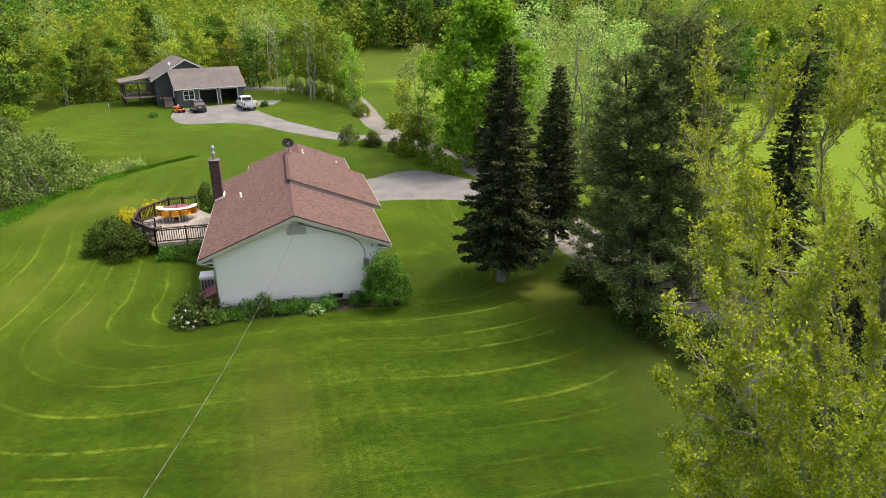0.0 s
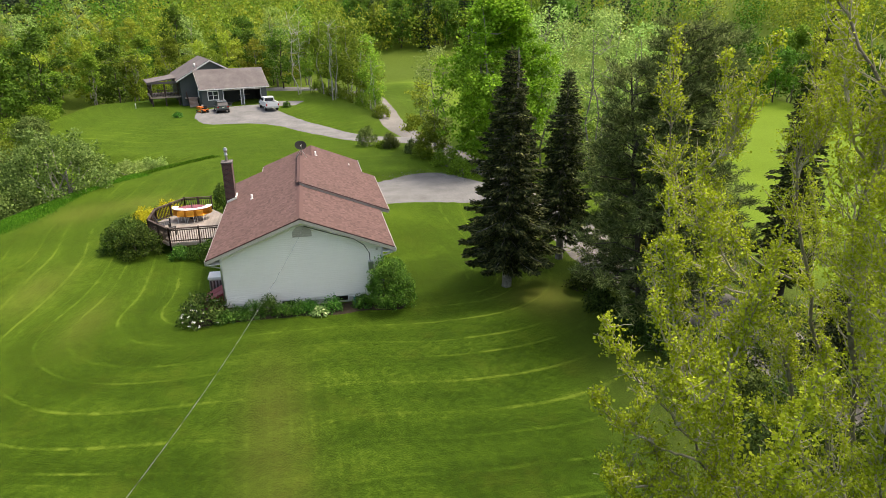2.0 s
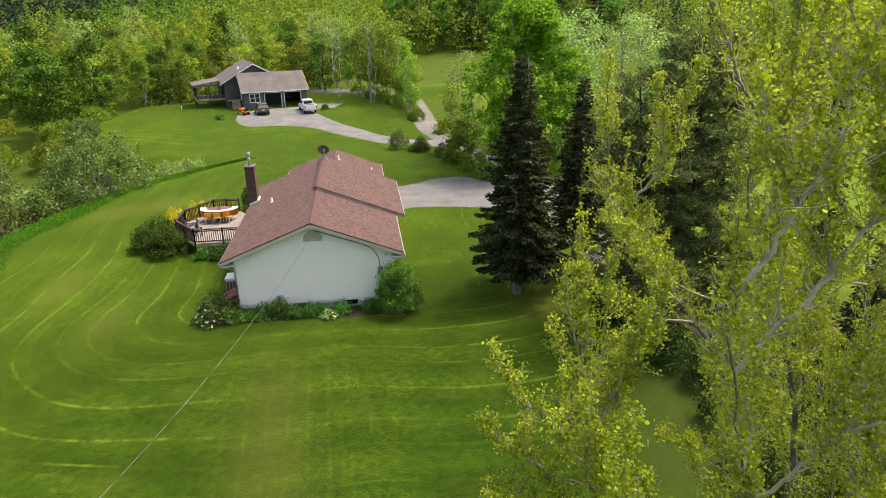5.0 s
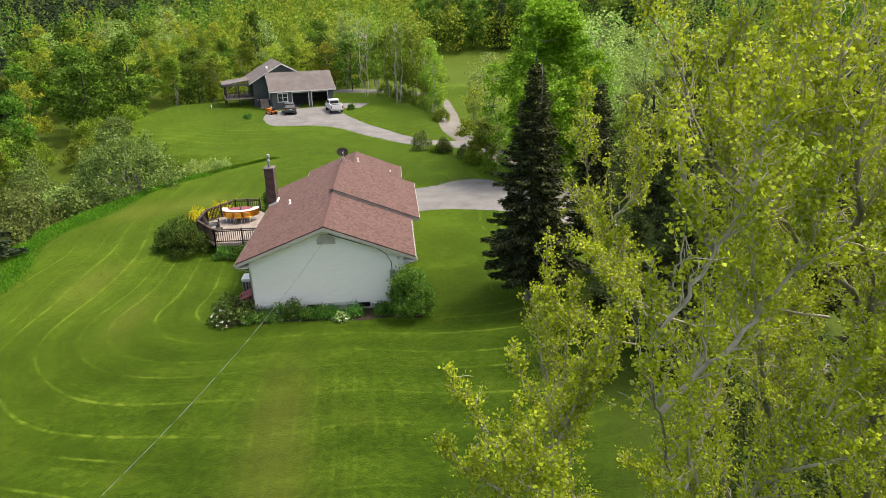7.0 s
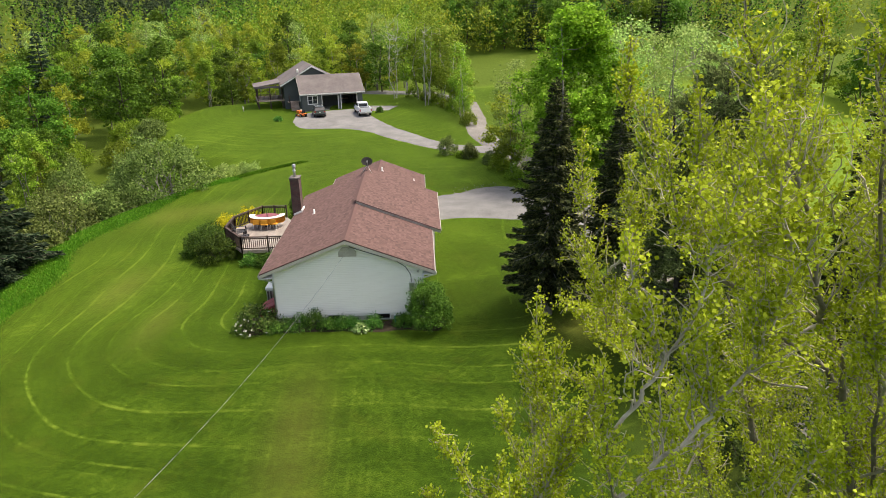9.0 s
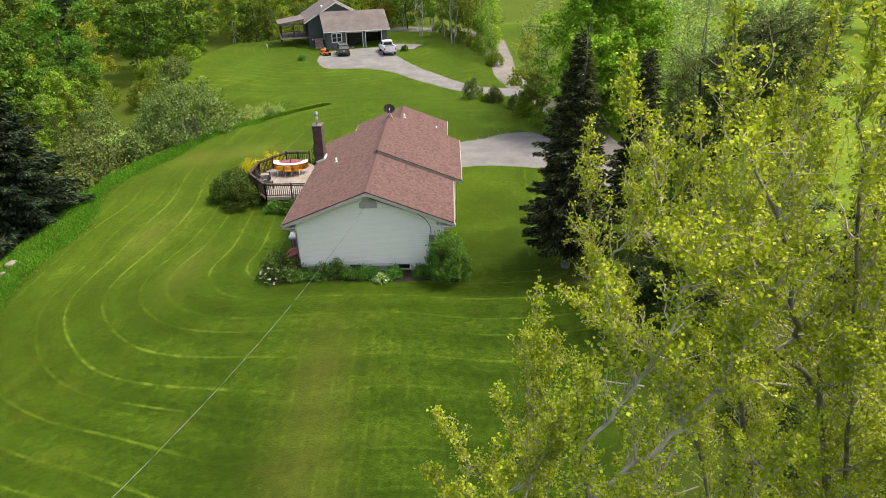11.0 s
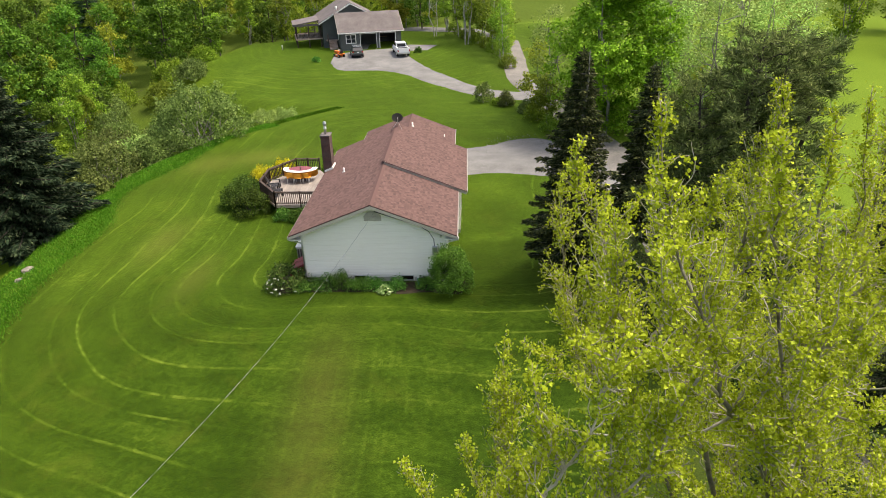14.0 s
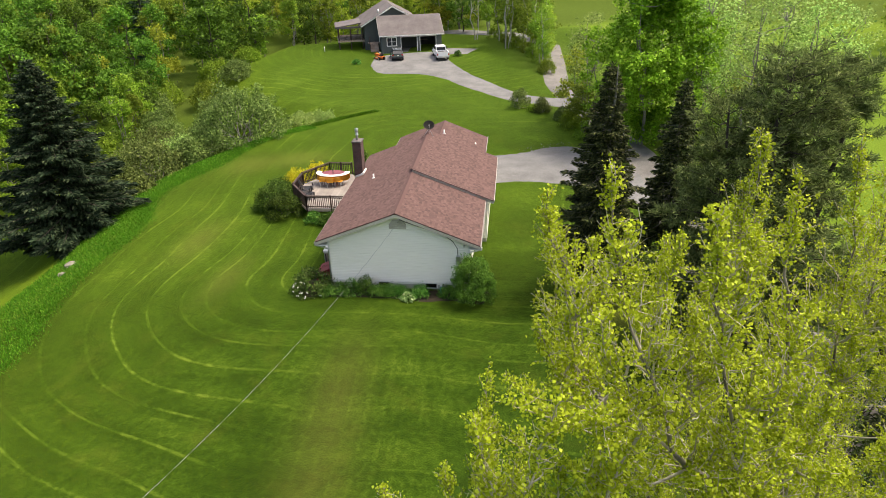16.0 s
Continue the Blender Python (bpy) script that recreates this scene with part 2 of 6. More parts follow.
CLOTH_O = surface("orange_cloth", (0.62, 0.27, 0.02), (0.78, 0.40, 0.05), 6, 2, 0.85)
CLOTH_W = surface("white_cloth", (0.72, 0.69, 0.60), (0.82, 0.80, 0.74), 6, 2, 0.85)
CLOTH_M = surface("maroon_cloth", (0.13, 0.035, 0.055), (0.22, 0.065, 0.085), 6, 2, 0.85)
GREYSIDE = surface("slate_siding", (0.060, 0.070, 0.070), (0.090, 0.102, 0.100), 3, 0.4, 0.6, stretch=(1, 1, 10))
GREYROOF = surface("grey_shingles", (0.080, 0.070, 0.071), (0.150, 0.134, 0.132), 14, 0.7, 0.9, bump=0.5, dist=0.02)
CARPAINT = surface("slate_car_paint", (0.17, 0.20, 0.21), (0.20, 0.23, 0.24), 3, 0.5, 0.22, 0.6, 0.0)
TRUCKPAINT = surface("white_car_paint", (0.76, 0.77, 0.78), (0.82, 0.82, 0.83), 3, 0.5, 0.25, 0.0, 0.0)
RUBBER = surface("tyre_rubber", (0.012, 0.012, 0.012), (0.03, 0.03, 0.03), 12, 2, 0.85)
ORANGE = surface("orange_paint", (0.55, 0.13, 0.02), (0.70, 0.19, 0.03), 5, 1, 0.4)
LAMP_RED = surface("red_lens", (0.35, 0.01, 0.01), (0.45, 0.02, 0.02), 5, 1, 0.2, bump=0)
BARK_GREY = surface("grey_bark", (0.10, 0.095, 0.08), (0.30, 0.29, 0.26), 9, 1.5, 0.9, bump=0.7, dist=0.02)
BARK_ASPEN = surface("aspen_trunk_bark", (0.07, 0.060, 0.045), (0.26, 0.235, 0.19), 7, 1.6, 0.9, bump=0.7, dist=0.02)
BARK_POPLAR = surface("poplar_bark", (0.22, 0.195, 0.155), (0.54, 0.50, 0.42), 8, 1.2, 0.9, bump=0.6, dist=0.01)
BARK_DARK = surface("dark_bark", (0.030, 0.025, 0.020), (0.085, 0.072, 0.060), 8, 1.2, 0.95, bump=0.8, dist=0.03)
BARK_BIRCH = surface("birch_bark", (0.20, 0.19, 0.17), (0.56, 0.55, 0.51), 4, 1.6, 0.8, bump=0.4, stretch=(1, 1, 0.5))
SOIL = surface("dark_soil", (0.018, 0.015, 0.010), (0.055, 0.046, 0.030), 9, 1.2, 0.95, bump=0.9, dist=0.03, spec=0.1)
ROCK = surface("rock", (0.13, 0.12, 0.09), (0.28, 0.26, 0.21), 5, 1, 0.95, bump=0.8, dist=0.04)

LEAF_POPLAR = foliage("young_poplar_leaf", (0.205, 0.235, 0.010), (0.315, 0.350, 0.020), (0.42, 0.45, 0.05), 0.5, 0.6, 1.40, 0.8)
LEAF_CATKIN = foliage("green_catkin", (0.16, 0.18, 0.02), (0.30, 0.32, 0.05), None, 0.3, 0.6)
LEAF_MAPLE = foliage("maple_leaf", (0.040, 0.092, 0.007), (0.080, 0.155, 0.012), (0.12, 0.21, 0.03), 0.4, 0.6, 1.55)
LEAF_MAPLE_BRIGHT = foliage("bright_maple_leaf", (0.065, 0.16, 0.008), (0.13, 0.28, 0.018), (0.20, 0.37, 0.035), 0.55, 0.6, 2.7)
LEAF_SPRING = foliage("spring_leaf", (0.085, 0.142, 0.010), (0.155, 0.232, 0.019), (0.21, 0.29, 0.035), 0.5, 0.6, 1.58)
LEAF_YELLOW = foliage("yellow_spring_leaf", (0.150, 0.190, 0.014), (0.230, 0.272, 0.024), (0.29, 0.33, 0.04), 0.5, 0.6, 1.58)
LEAF_BIRCH = foliage("birch_leaf", (0.090, 0.155, 0.012), (0.200, 0.300, 0.028), (0.36, 0.45, 0.07), 0.45)
LEAF_PALE = foliage("pale_poplar_leaf", (0.11, 0.17, 0.040), (0.20, 0.28, 0.070), (0.30, 0.37, 0.12), 0.5, 0.6, 1.8)
LEAF_BUSH = foliage("grey_green_leaf", (0.055, 0.088, 0.018), (0.130, 0.180, 0.042), (0.19, 0.24, 0.075), 0.45, 0.6, 1.5)
LEAF_SHRUB = foliage("glossy_shrub_leaf", (0.016, 0.055, 0.006), (0.060, 0.150, 0.018), (0.20, 0.33, 0.06), 0.3, 0.4, 1.75)
LEAF_LILAC = foliage("dense_lilac_leaf", (0.018, 0.058, 0.006), (0.060, 0.150, 0.016), (0.14, 0.26, 0.045), 0.35, 0.45, 2.4)
LEAF_RHODO = foliage("dull_shrub_leaf", (0.028, 0.045, 0.010), (0.070, 0.125, 0.020), (0.15, 0.17, 0.05), 0.3, 0.5, 1.6)
LEAF_UNDER = foliage("undergrowth_leaf", (0.018, 0.034, 0.006), (0.050, 0.080, 0.014), (0.10, 0.14, 0.03), 0.3)
LEAF_YEW = foliage("yew_needles", (0.012, 0.032, 0.004), (0.042, 0.082, 0.009), (0.095, 0.140, 0.020), 0.2, 0.6, 1.9)
LEAF_GOLD = foliage("golden_leaf", (0.38, 0.37, 0.012), (0.56, 0.53, 0.02), (0.62, 0.60, 0.05), 0.4)
NEEDLE_SPRUCE = foliage("spruce_needles", (0.008, 0.014, 0.006), (0.032, 0.042, 0.014), (0.090, 0.098, 0.034), 0.25, 0.7, 3.0)
NEEDLE_FIR = foliage("blue_green_needles", (0.007, 0.018, 0.009), (0.028, 0.052, 0.024), (0.075, 0.100, 0.050), 0.2, 0.7, 2.0)
NEEDLE_PINE = foliage("pine_needles", (0.026, 0.038, 0.011), (0.070, 0.088, 0.028), (0.125, 0.145, 0.052), 0.35, 0.7, 2.9)
GRASS_LONG = foliage("long_grass_blade", (0.030, 0.105, 0.004), (0.075, 0.190, 0.010), (0.17, 0.30, 0.03), 0.35, 0.6, 1.5)
LEAF_HOSTA = foliage("hosta_leaf_tone", (0.10, 0.17, 0.04), (0.26, 0.33, 0.12), (0.60, 0.60, 0.38), 0.3)
TEAL = surface("teal_plastic", (0.03, 0.22, 0.20), (0.05, 0.30, 0.27), 5, 1, 0.4)
PETAL = surface("white_petals", (0.75, 0.72, 0.68), (0.85, 0.83, 0.80), 6, 2, 0.7, bump=0)


# ---- mesh helpers ----
def part(name, bm, material, parent, label=""):
    """Links a bmesh as one mesh object under a thing or a part."""
    me = bpy.data.meshes.new(name)
    bm.to_mesh(me)
    bm.free()
    me.materials.append(material)
    ob = new(name, me)
    ob.parent = parent
    if label:
        tagged(ob, label)
    return ob


def thing(name, at, label, category, group="", rz=0.0, scale=1.0):
    ob = new(name)
    ob.matrix_world = pose(*at, 0, 0, rz) @ Matrix.Diagonal((scale, scale, scale, 1))
    ob.empty_display_size = 0.2
    return tagged(ob, label, category, group)


def box(bm, x0, y0, z0, x1, y1, z1, bevel=0.0):
    r = bmesh.ops.create_cube(bm, size=1.0, matrix=Matrix.LocRotScale(((x0 + x1) / 2, (y0 + y1) / 2, (z0 + z1) / 2), None, (abs(x1 - x0), abs(y1 - y0), abs(z1 - z0))))
    if bevel:
        es = {e for v in r["verts"] for e in v.link_edges}
        bmesh.ops.bevel(bm, geom=list(es), offset=bevel, segments=2, affect="EDGES", profile=0.6)
    return bm


def tube(bm, pts, radii, seg=8, cap=True):
    """A round limb along points."""
    rings = []
    pts = [Vector(p) for p in pts]
    side = None
    for i, p in enumerate(pts):
        d = (pts[min(i + 1, len(pts) - 1)] - pts[max(i - 1, 0)]).normalized()
        if side is None:
            side = d.orthogonal().normalized()
        side = (side - d * side.dot(d)).normalized()
        up = d.cross(side)
        r = radii[i] if isinstance(radii, (list, tuple)) else radii
        rings.append([bm.verts.new(p + (side * math.cos(a) + up * math.sin(a)) * r) for a in (2 * math.pi * k / seg for k in range(seg))])
    for a, b in zip(rings, rings[1:]):
        for k in range(seg):
            bm.faces.new((a[k], a[(k + 1) % seg], b[(k + 1) % seg], b[k])).smooth = True
    if cap:
        bm.faces.new(rings[-1])
        bm.faces.new(rings[0][::-1])
    return bm


def prism(bm, poly, axis, a, b):
    """A closed outline (pairs) pushed from a to b along an axis."""
    put = {"x": lambda u, v, w: (w, u, v), "y": lambda u, v, w: (u, w, v), "z": lambda u, v, w: (u, v, w)}[axis]
    lo = [bm.verts.new(put(u, v, a)) for u, v in poly]
    hi = [bm.verts.new(put(u, v, b)) for u, v in poly]
    bm.faces.new(lo)
    bm.faces.new(hi[::-1])
    for i in range(len(poly)):
        j = (i + 1) % len(poly)
        bm.faces.new((lo[j], lo[i], hi[i], hi[j]))
    bmesh.ops.recalc_face_normals(bm, faces=bm.faces)
    return bm


def mesh_from(name, verts, faces, material, smooth=False):
    """A mesh from numpy verts (n, 3) and equal-sided faces (m, k)."""
    me = bpy.data.meshes.new(name)
    k = faces.shape[1]
    me.vertices.add(len(verts))
    me.vertices.foreach_set("co", np.asarray(verts, np.float32).ravel())
    me.loops.add(faces.size)
    me.loops.foreach_set("vertex_index", faces.astype(np.int32).ravel())
    me.polygons.add(len(faces))
    me.polygons.foreach_set("loop_start", np.arange(0, faces.size, k, dtype=np.int32))
    if smooth:
        me.polygons.foreach_set("use_smooth", np.ones(len(faces), bool))
    me.update(calc_edges=True)
    me.validate()
    me.materials.append(material)
    return me


# ---- the lie of the land ----
EDGE = [(-18.6, -60), (-19.3, -6.3), (-19.6, -2.8), (-19.7, 1.7), (-20.1, 5.4), (-20.9, 9.5), (-21.7, 13.4), (-21.7, 16.4), (-21.3, 20.4), (-20.4, 24.0), (-18.9, 27.5), (-17.0, 30.6), (-14.7, 33.3), (-12.0, 36.4), (-9.2, 39.3), (-13.5, 41.6), (-20, 46), (-26, 54), (-31, 64), (-30, 78), (-18, 86), (0, 98), (30, 110), (90, 110), (90, -60)]


def smooth(a, b, v):
    t = np.clip((np.asarray(v, float) - a) / (b - a), 0, 1)
    return t * t * (3 - 2 * t)


def outside(x, y, poly):
    """Metres outside a closed outline; negative inside."""
    x, y = np.broadcast_arrays(np.asarray(x, float), np.asarray(y, float))
    best = np.full(x.shape, 1e9)
    inside = np.zeros(x.shape, bool)
    for (ax, ay), (bx, by) in zip(poly, poly[1:] + poly[:1]):
        ex, ey = bx - ax, by - ay
        t = np.clip(((x - ax) * ex + (y - ay) * ey) / (ex * ex + ey * ey), 0, 1)
        best = np.minimum(best, np.hypot(x - ax - t * ex, y - ay - t * ey))
        if ay != by:
            inside ^= ((ay > y) != (by > y)) & (x < (bx - ax) * (y - ay) / (by - ay) + ax)
    return np.where(inside, -best, best)


def height(x, y):
    x, y = np.asarray(x, float), np.asarray(y, float)
    z = 0.95 * smooth(44, 66, y) * (1 - smooth(6, 14, x)) - 0.65 * smooth(2, 12, -y)
    z = z - 0.6 * smooth(8, 24, -x) * (1 - smooth(35, 55, y))
    z = z - 3.0 * smooth(22, 48, x) * (1 - smooth(70, 140, y))
    d = outside(x, y, EDGE)
    z = z - 3.6 * smooth(0.0, 11, d) * (1 - smooth(80, 130, y))
    hill = smooth(120, 460, y + 0.15 * np.abs(x)) * (62 + 14 * np.sin(x / 90.0) + 8 * np.sin(x / 37.0 + 2))
    hill = hill + 34 * smooth(70, 260, -x - 20) * smooth(20, 120, y)
    hill = hill + 40 * smooth(150, 420, x) * smooth(-20, 120, y)
    return z + hill + 0.12 * np.sin(x / 3.7) * np.sin(y / 4.3) * smooth(6, 14, np.hypot(x - 2, y - 14))


def ground_at(x, y):
    return float(height(x, y))


def woodland(x, y):
    """Share of ground under woods, its floor tone darkened for shade below trees."""
    x, y = np.asarray(x, float), np.asarray(y, float)
    a = smooth(3, 12, outside(x, y, EDGE)) * smooth(38, 52, y + 0.3 * (x + 30))
    b = smooth(85, 96, y) * (1 - smooth(6, 14, x))
    c = smooth(-6, 2, -outside(x, y, [(9, 66), (2, 88), (6, 96), (13, 80), (13, 62), (11, 58)])) * 0.8
    e = 0.6 * smooth(156, 166, y)
    # reaches under the poplar, whose shade the dark floor paints in
    g = smooth(-5, 1, -outside(x, y, [(20, -24), (13.4, -19), (14.3, -12), (14.5, -8), (15, -3), (16.5, 3), (21, 6), (26, 2), (30, -12), (30, -24)]))
    return np.clip(a + b + c + e + g, 0, 1)


def spaced(lo, hi, fine_lo, fine_hi, fine, grow=1.18):
    v = list(np.arange(fine_lo, fine_hi + fine / 2, fine))
    s = fine
    while v[-1] < hi:
        s *= grow
        v.append(v[-1] + s)
    s = fine
    while v[0] > lo:
        s *= grow
        v.insert(0, v[0] - s)
    return np.array(v)


gx, gy = np.meshgrid(spaced(-2500, 2500, -46, 60, 0.8), spaced(-400, 3000, -34, 100, 0.8))
gv = np.stack([gx.ravel(), gy.ravel(), height(gx, gy).ravel()], 1)
rows_n, cols_n = gx.shape
gi = np.arange(rows_n * cols_n).reshape(rows_n, cols_n)
gf = np.stack([gi[:-1, :-1], gi[:-1, 1:], gi[1:, 1:], gi[1:, :-1]], -1).reshape(-1, 4)
ground_mesh = mesh_from("ground", gv, gf, GRASS, True)
cover = np.zeros((len(gv), 4), np.float32)
cover[:, 0] = woodland(gv[:, 0], gv[:, 1])
cover[:, 1] = np.clip(smooth(19, 26, gv[:, 0]) + smooth(100, 112, gv[:, 1]), 0, 1)
for ex, ey, rx, ry, k in ((11.8, -0.6, 1.9, 1.3, 0.8), (12.8, -2.4, 1.6, 1.2, 0.5), (-1.4, -8.5, 1.3, 4.5, 0.28), (-1.0, -15.5, 1.6, 4.0, 0.22), (-14.5, 6.0, 1.2, 3.0, 0.4), (-12.8, 23.0, 3.0, 2.0, 0.4), (-17.5, 22.0, 2.0, 2.5, 0.35), (-21.3, 1.5, 0.7, 4.0, 0.6), (-10.5, 1.0, 0.8, 2.5, 0.35)):
    cover[:, 2] += k * np.exp(-(((gv[:, 0] - ex) / rx) ** 2 + ((gv[:, 1] - ey) / ry) ** 2))
cover[:, 3] = 1
at_cover = ground_mesh.attributes.new("cover", "FLOAT_COLOR", "POINT")
at_cover.data.foreach_set("color", cover.ravel())
tagged(new("ground", ground_mesh), "mown green lawn falling to rough grass, fields and woods", "lawn", kind="structure")


def sheet(name, outline_l, outline_r, material, label, lift=0.04, across=8, along=6):
    """A strip of loose surface laid over the land between two edges."""
    L, R = np.array(outline_l, float), np.array(outline_r, float)
    t = np.linspace(0, len(L) - 1, (len(L) - 1) * along + 1)
    def fine(p):
        i = np.clip(t.astype(int), 0, len(p) - 2)
        f = (t - i)[:, None]
        p0, p1, p2, p3 = p[np.maximum(i - 1, 0)], p[i], p[i + 1], p[np.minimum(i + 2, len(p) - 1)]
        return 0.5 * (2 * p1 + (p2 - p0) * f + (2 * p0 - 5 * p1 + 4 * p2 - p3) * f**2 + (3 * p1 - p0 - 3 * p2 + p3) * f**3)
    l, r = fine(L), fine(R)
    rng = np.random.default_rng(5)
    l = l + rng.normal(0, 0.06, l.shape)
    r = r + rng.normal(0, 0.06, r.shape)
    s = np.linspace(0, 1, across + 1)[None, :, None]
    xy = l[:, None] * (1 - s) + r[:, None] * s
    edge = (1 - (2 * s[..., 0] - 1) ** 8)
    z = height(xy[..., 0], xy[..., 1]) + lift * edge - 0.03 * (1 - edge)
    v = np.concatenate([xy, z[..., None]], -1).reshape(-1, 3)
    g = np.arange(len(v)).reshape(len(t), across + 1)
    fc = np.stack([g[:-1, :-1], g[:-1, 1:], g[1:, 1:], g[1:, :-1]], -1).reshape(-1, 4)
    return tagged(new(name, mesh_from(name, v, fc, material, True)), label, "driveway", kind="structure")


sheet("driveway", [(4.3, 24.6), (6.9, 25.6), (9.6, 27.4), (12.4, 27.2), (15.2, 22.5), (18.5, 16.5)], [(4.5, 16.8), (7.4, 17.4), (10.5, 16.6), (13, 15.4), (15.2, 13.0), (17, 8.0)], GRAVEL, "pale grey gravel parking area beside the house")
sheet("road", [(10.2, 84), (10.4, 66), (9.9, 55), (11.4, 45), (13.4, 36), (15.8, 20), (15.6, 8), (15.6, 2.5), (17.2, -4), (18.8, -11), (21, -24), (24, -50)], [(14.0, 84), (13.8, 66), (13.5, 55), (14.6, 45), (16.8, 36), (19.4, 20), (19.8, 8), (20.2, 2), (22, -4), (23.8, -11), (26, -24), (29, -50)], GRAVEL_DARK, "grey gravel lane running past the conifers", 0.05)
sheet("driveway", [(-14.0, 60.4), (-12.2, 56.3), (-7.0, 56.2), (-3.4, 54.4), (-0.2, 50.6), (2.6, 47.8), (5.7, 44.8), (9.4, 42.4), (12.5, 40.5)], [(-14.6, 68.4), (-10, 71.6), (-5.0, 72.0), (-3.4, 65.8), (-0.2, 58.0), (2.8, 53.6), (6.2, 49.2), (9.4, 46.6), (13.0, 45.5)], GRAVEL, "pale gravel driveway curving up to the garage", 0.05)
sheet("driveway", [(-4.6, 75.0), (0.6, 75.0)], [(-4.6, 69.0), (-0.9, 69.6)], GRAVEL, "pale gravel strip beside the garage", 0.06)
sheet("road", [(-8, 92), (0, 89), (6, 86), (9.6, 78)], [(-8, 98), (2, 94), (9.0, 89), (12.4, 79)], GRAVEL, "pale gravel lane behind the garage among trees", 0.06)


# ---- plants ----
class Limbs:
    """Gathers round tapered limbs into one mesh."""

    def __init__(self):
        self.v, self.f, self.n = [], [], 0

    def add(self, pts, r0, r1, seg=5, taper=0.8):
        pts = np.asarray(pts, float)
        k = len(pts)
        d = np.gradient(pts, axis=0)
        d /= np.linalg.norm(d, axis=1, keepdims=True) + 1e-9
        ref = np.array([0.31, 0.92, 0.2]) if abs(d[0, 2]) > 0.8 else np.array([0.1, 0.2, 1.0])
        a = np.cross(d, ref)
        a /= np.linalg.norm(a, axis=1, keepdims=True) + 1e-9
        b = np.cross(d, a)
        rad = np.linspace(1, 0, k) ** taper * (r0 - r1) + r1
        ang = np.arange(seg) * 2 * math.pi / seg
        ring = pts[:, None] + rad[:, None, None] * (np.cos(ang)[None, :, None] * a[:, None] + np.sin(ang)[None, :, None] * b[:, None])
        self.v.append(ring.reshape(-1, 3))
        i = np.arange(k * seg).reshape(k, seg) + self.n
        j = np.roll(i, -1, axis=1)
        self.f.append(np.stack([i[:-1], j[:-1], j[1:], i[1:]], -1).reshape(-1, 4))
        self.n += k * seg

    def mesh(self, name, material):
        return mesh_from(name, np.concatenate(self.v), np.concatenate(self.f), material, True)


def bend(a, b, rng, wobble=0.06, k=6, lift=0.0):
    """A crooked way from a to b."""
    a, b = np.asarray(a, float), np.asarray(b, float)
    t = np.linspace(0, 1, k)[:, None]
    p = a + (b - a) * t
    w = rng.normal(0, 1, (k, 3)) * wobble * np.linalg.norm(b - a)
    w[0] = w[-1] = 0
    p += w * np.sin(t * math.pi)
    p[:, 2] += lift * np.sin(t[:, 0] * math.pi)
    return p


def unit(v):
    return v / (np.linalg.norm(v, axis=-1, keepdims=True) + 1e-9)


def blades(c, along, size, rng, wide=0.6, fold=0.25, face=None, loose=0.5):
    """Pointed leaves at c, running along, as four-cornered faces (n, 4, 3); face: the way they turn to the light."""
    n = len(c)
    side = unit(np.cross(along, rng.normal(0, 1, (n, 3)) if face is None else face + rng.normal(0, loose, (n, 3))))
    s = (np.asarray(size) * np.ones(n))[:, None]
    nrm = np.cross(along, side)
    return np.stack([c, c + along * s * 0.5 + side * s * wide / 2 + nrm * s * fold * 0.3, c + along * s, c + along * s * 0.5 - side * s * wide / 2 + nrm * s * fold * 0.3], 1)


def blade_mesh(name, quads, material):
    v = np.concatenate(quads).reshape(-1, 3)
    return mesh_from(name, v, np.arange(len(v)).reshape(-1, 4), material)


def clump_points(rng, n, h, r, low, shape):
    """Places of leaf clumps in a crown from low to h with an uneven outline."""
    out = []
    lobes = rng.uniform(0.72, 1.12, 9)
    while len(out) < n:
        u = rng.uniform(0, 1)
        if shape == "round":
            w = math.sqrt(max(0.0, 1 - (2 * u - 0.85) ** 2 / 1.4)) if u < 0.93 else 0.35
        elif shape == "egg":
            w = (u * 4) ** 0.5 if u < 0.25 else 1.0 - ((u - 0.25) / 0.75) ** 1.8 * 0.85
        else:
            w = 0.55 + 0.45 * math.sin(u * 3.0)
        a = rng.uniform(0, 2 * math.pi)
        k = lobes[int(a / (2 * math.pi) * 9) % 9] * lobes[int(u * 8.9)]
        q = r * w * k * rng.uniform(0.25, 1.0) ** 0.55
        out.append((q * math.cos(a), q * math.sin(a), low + (h - low) * u))
    return np.array(out)


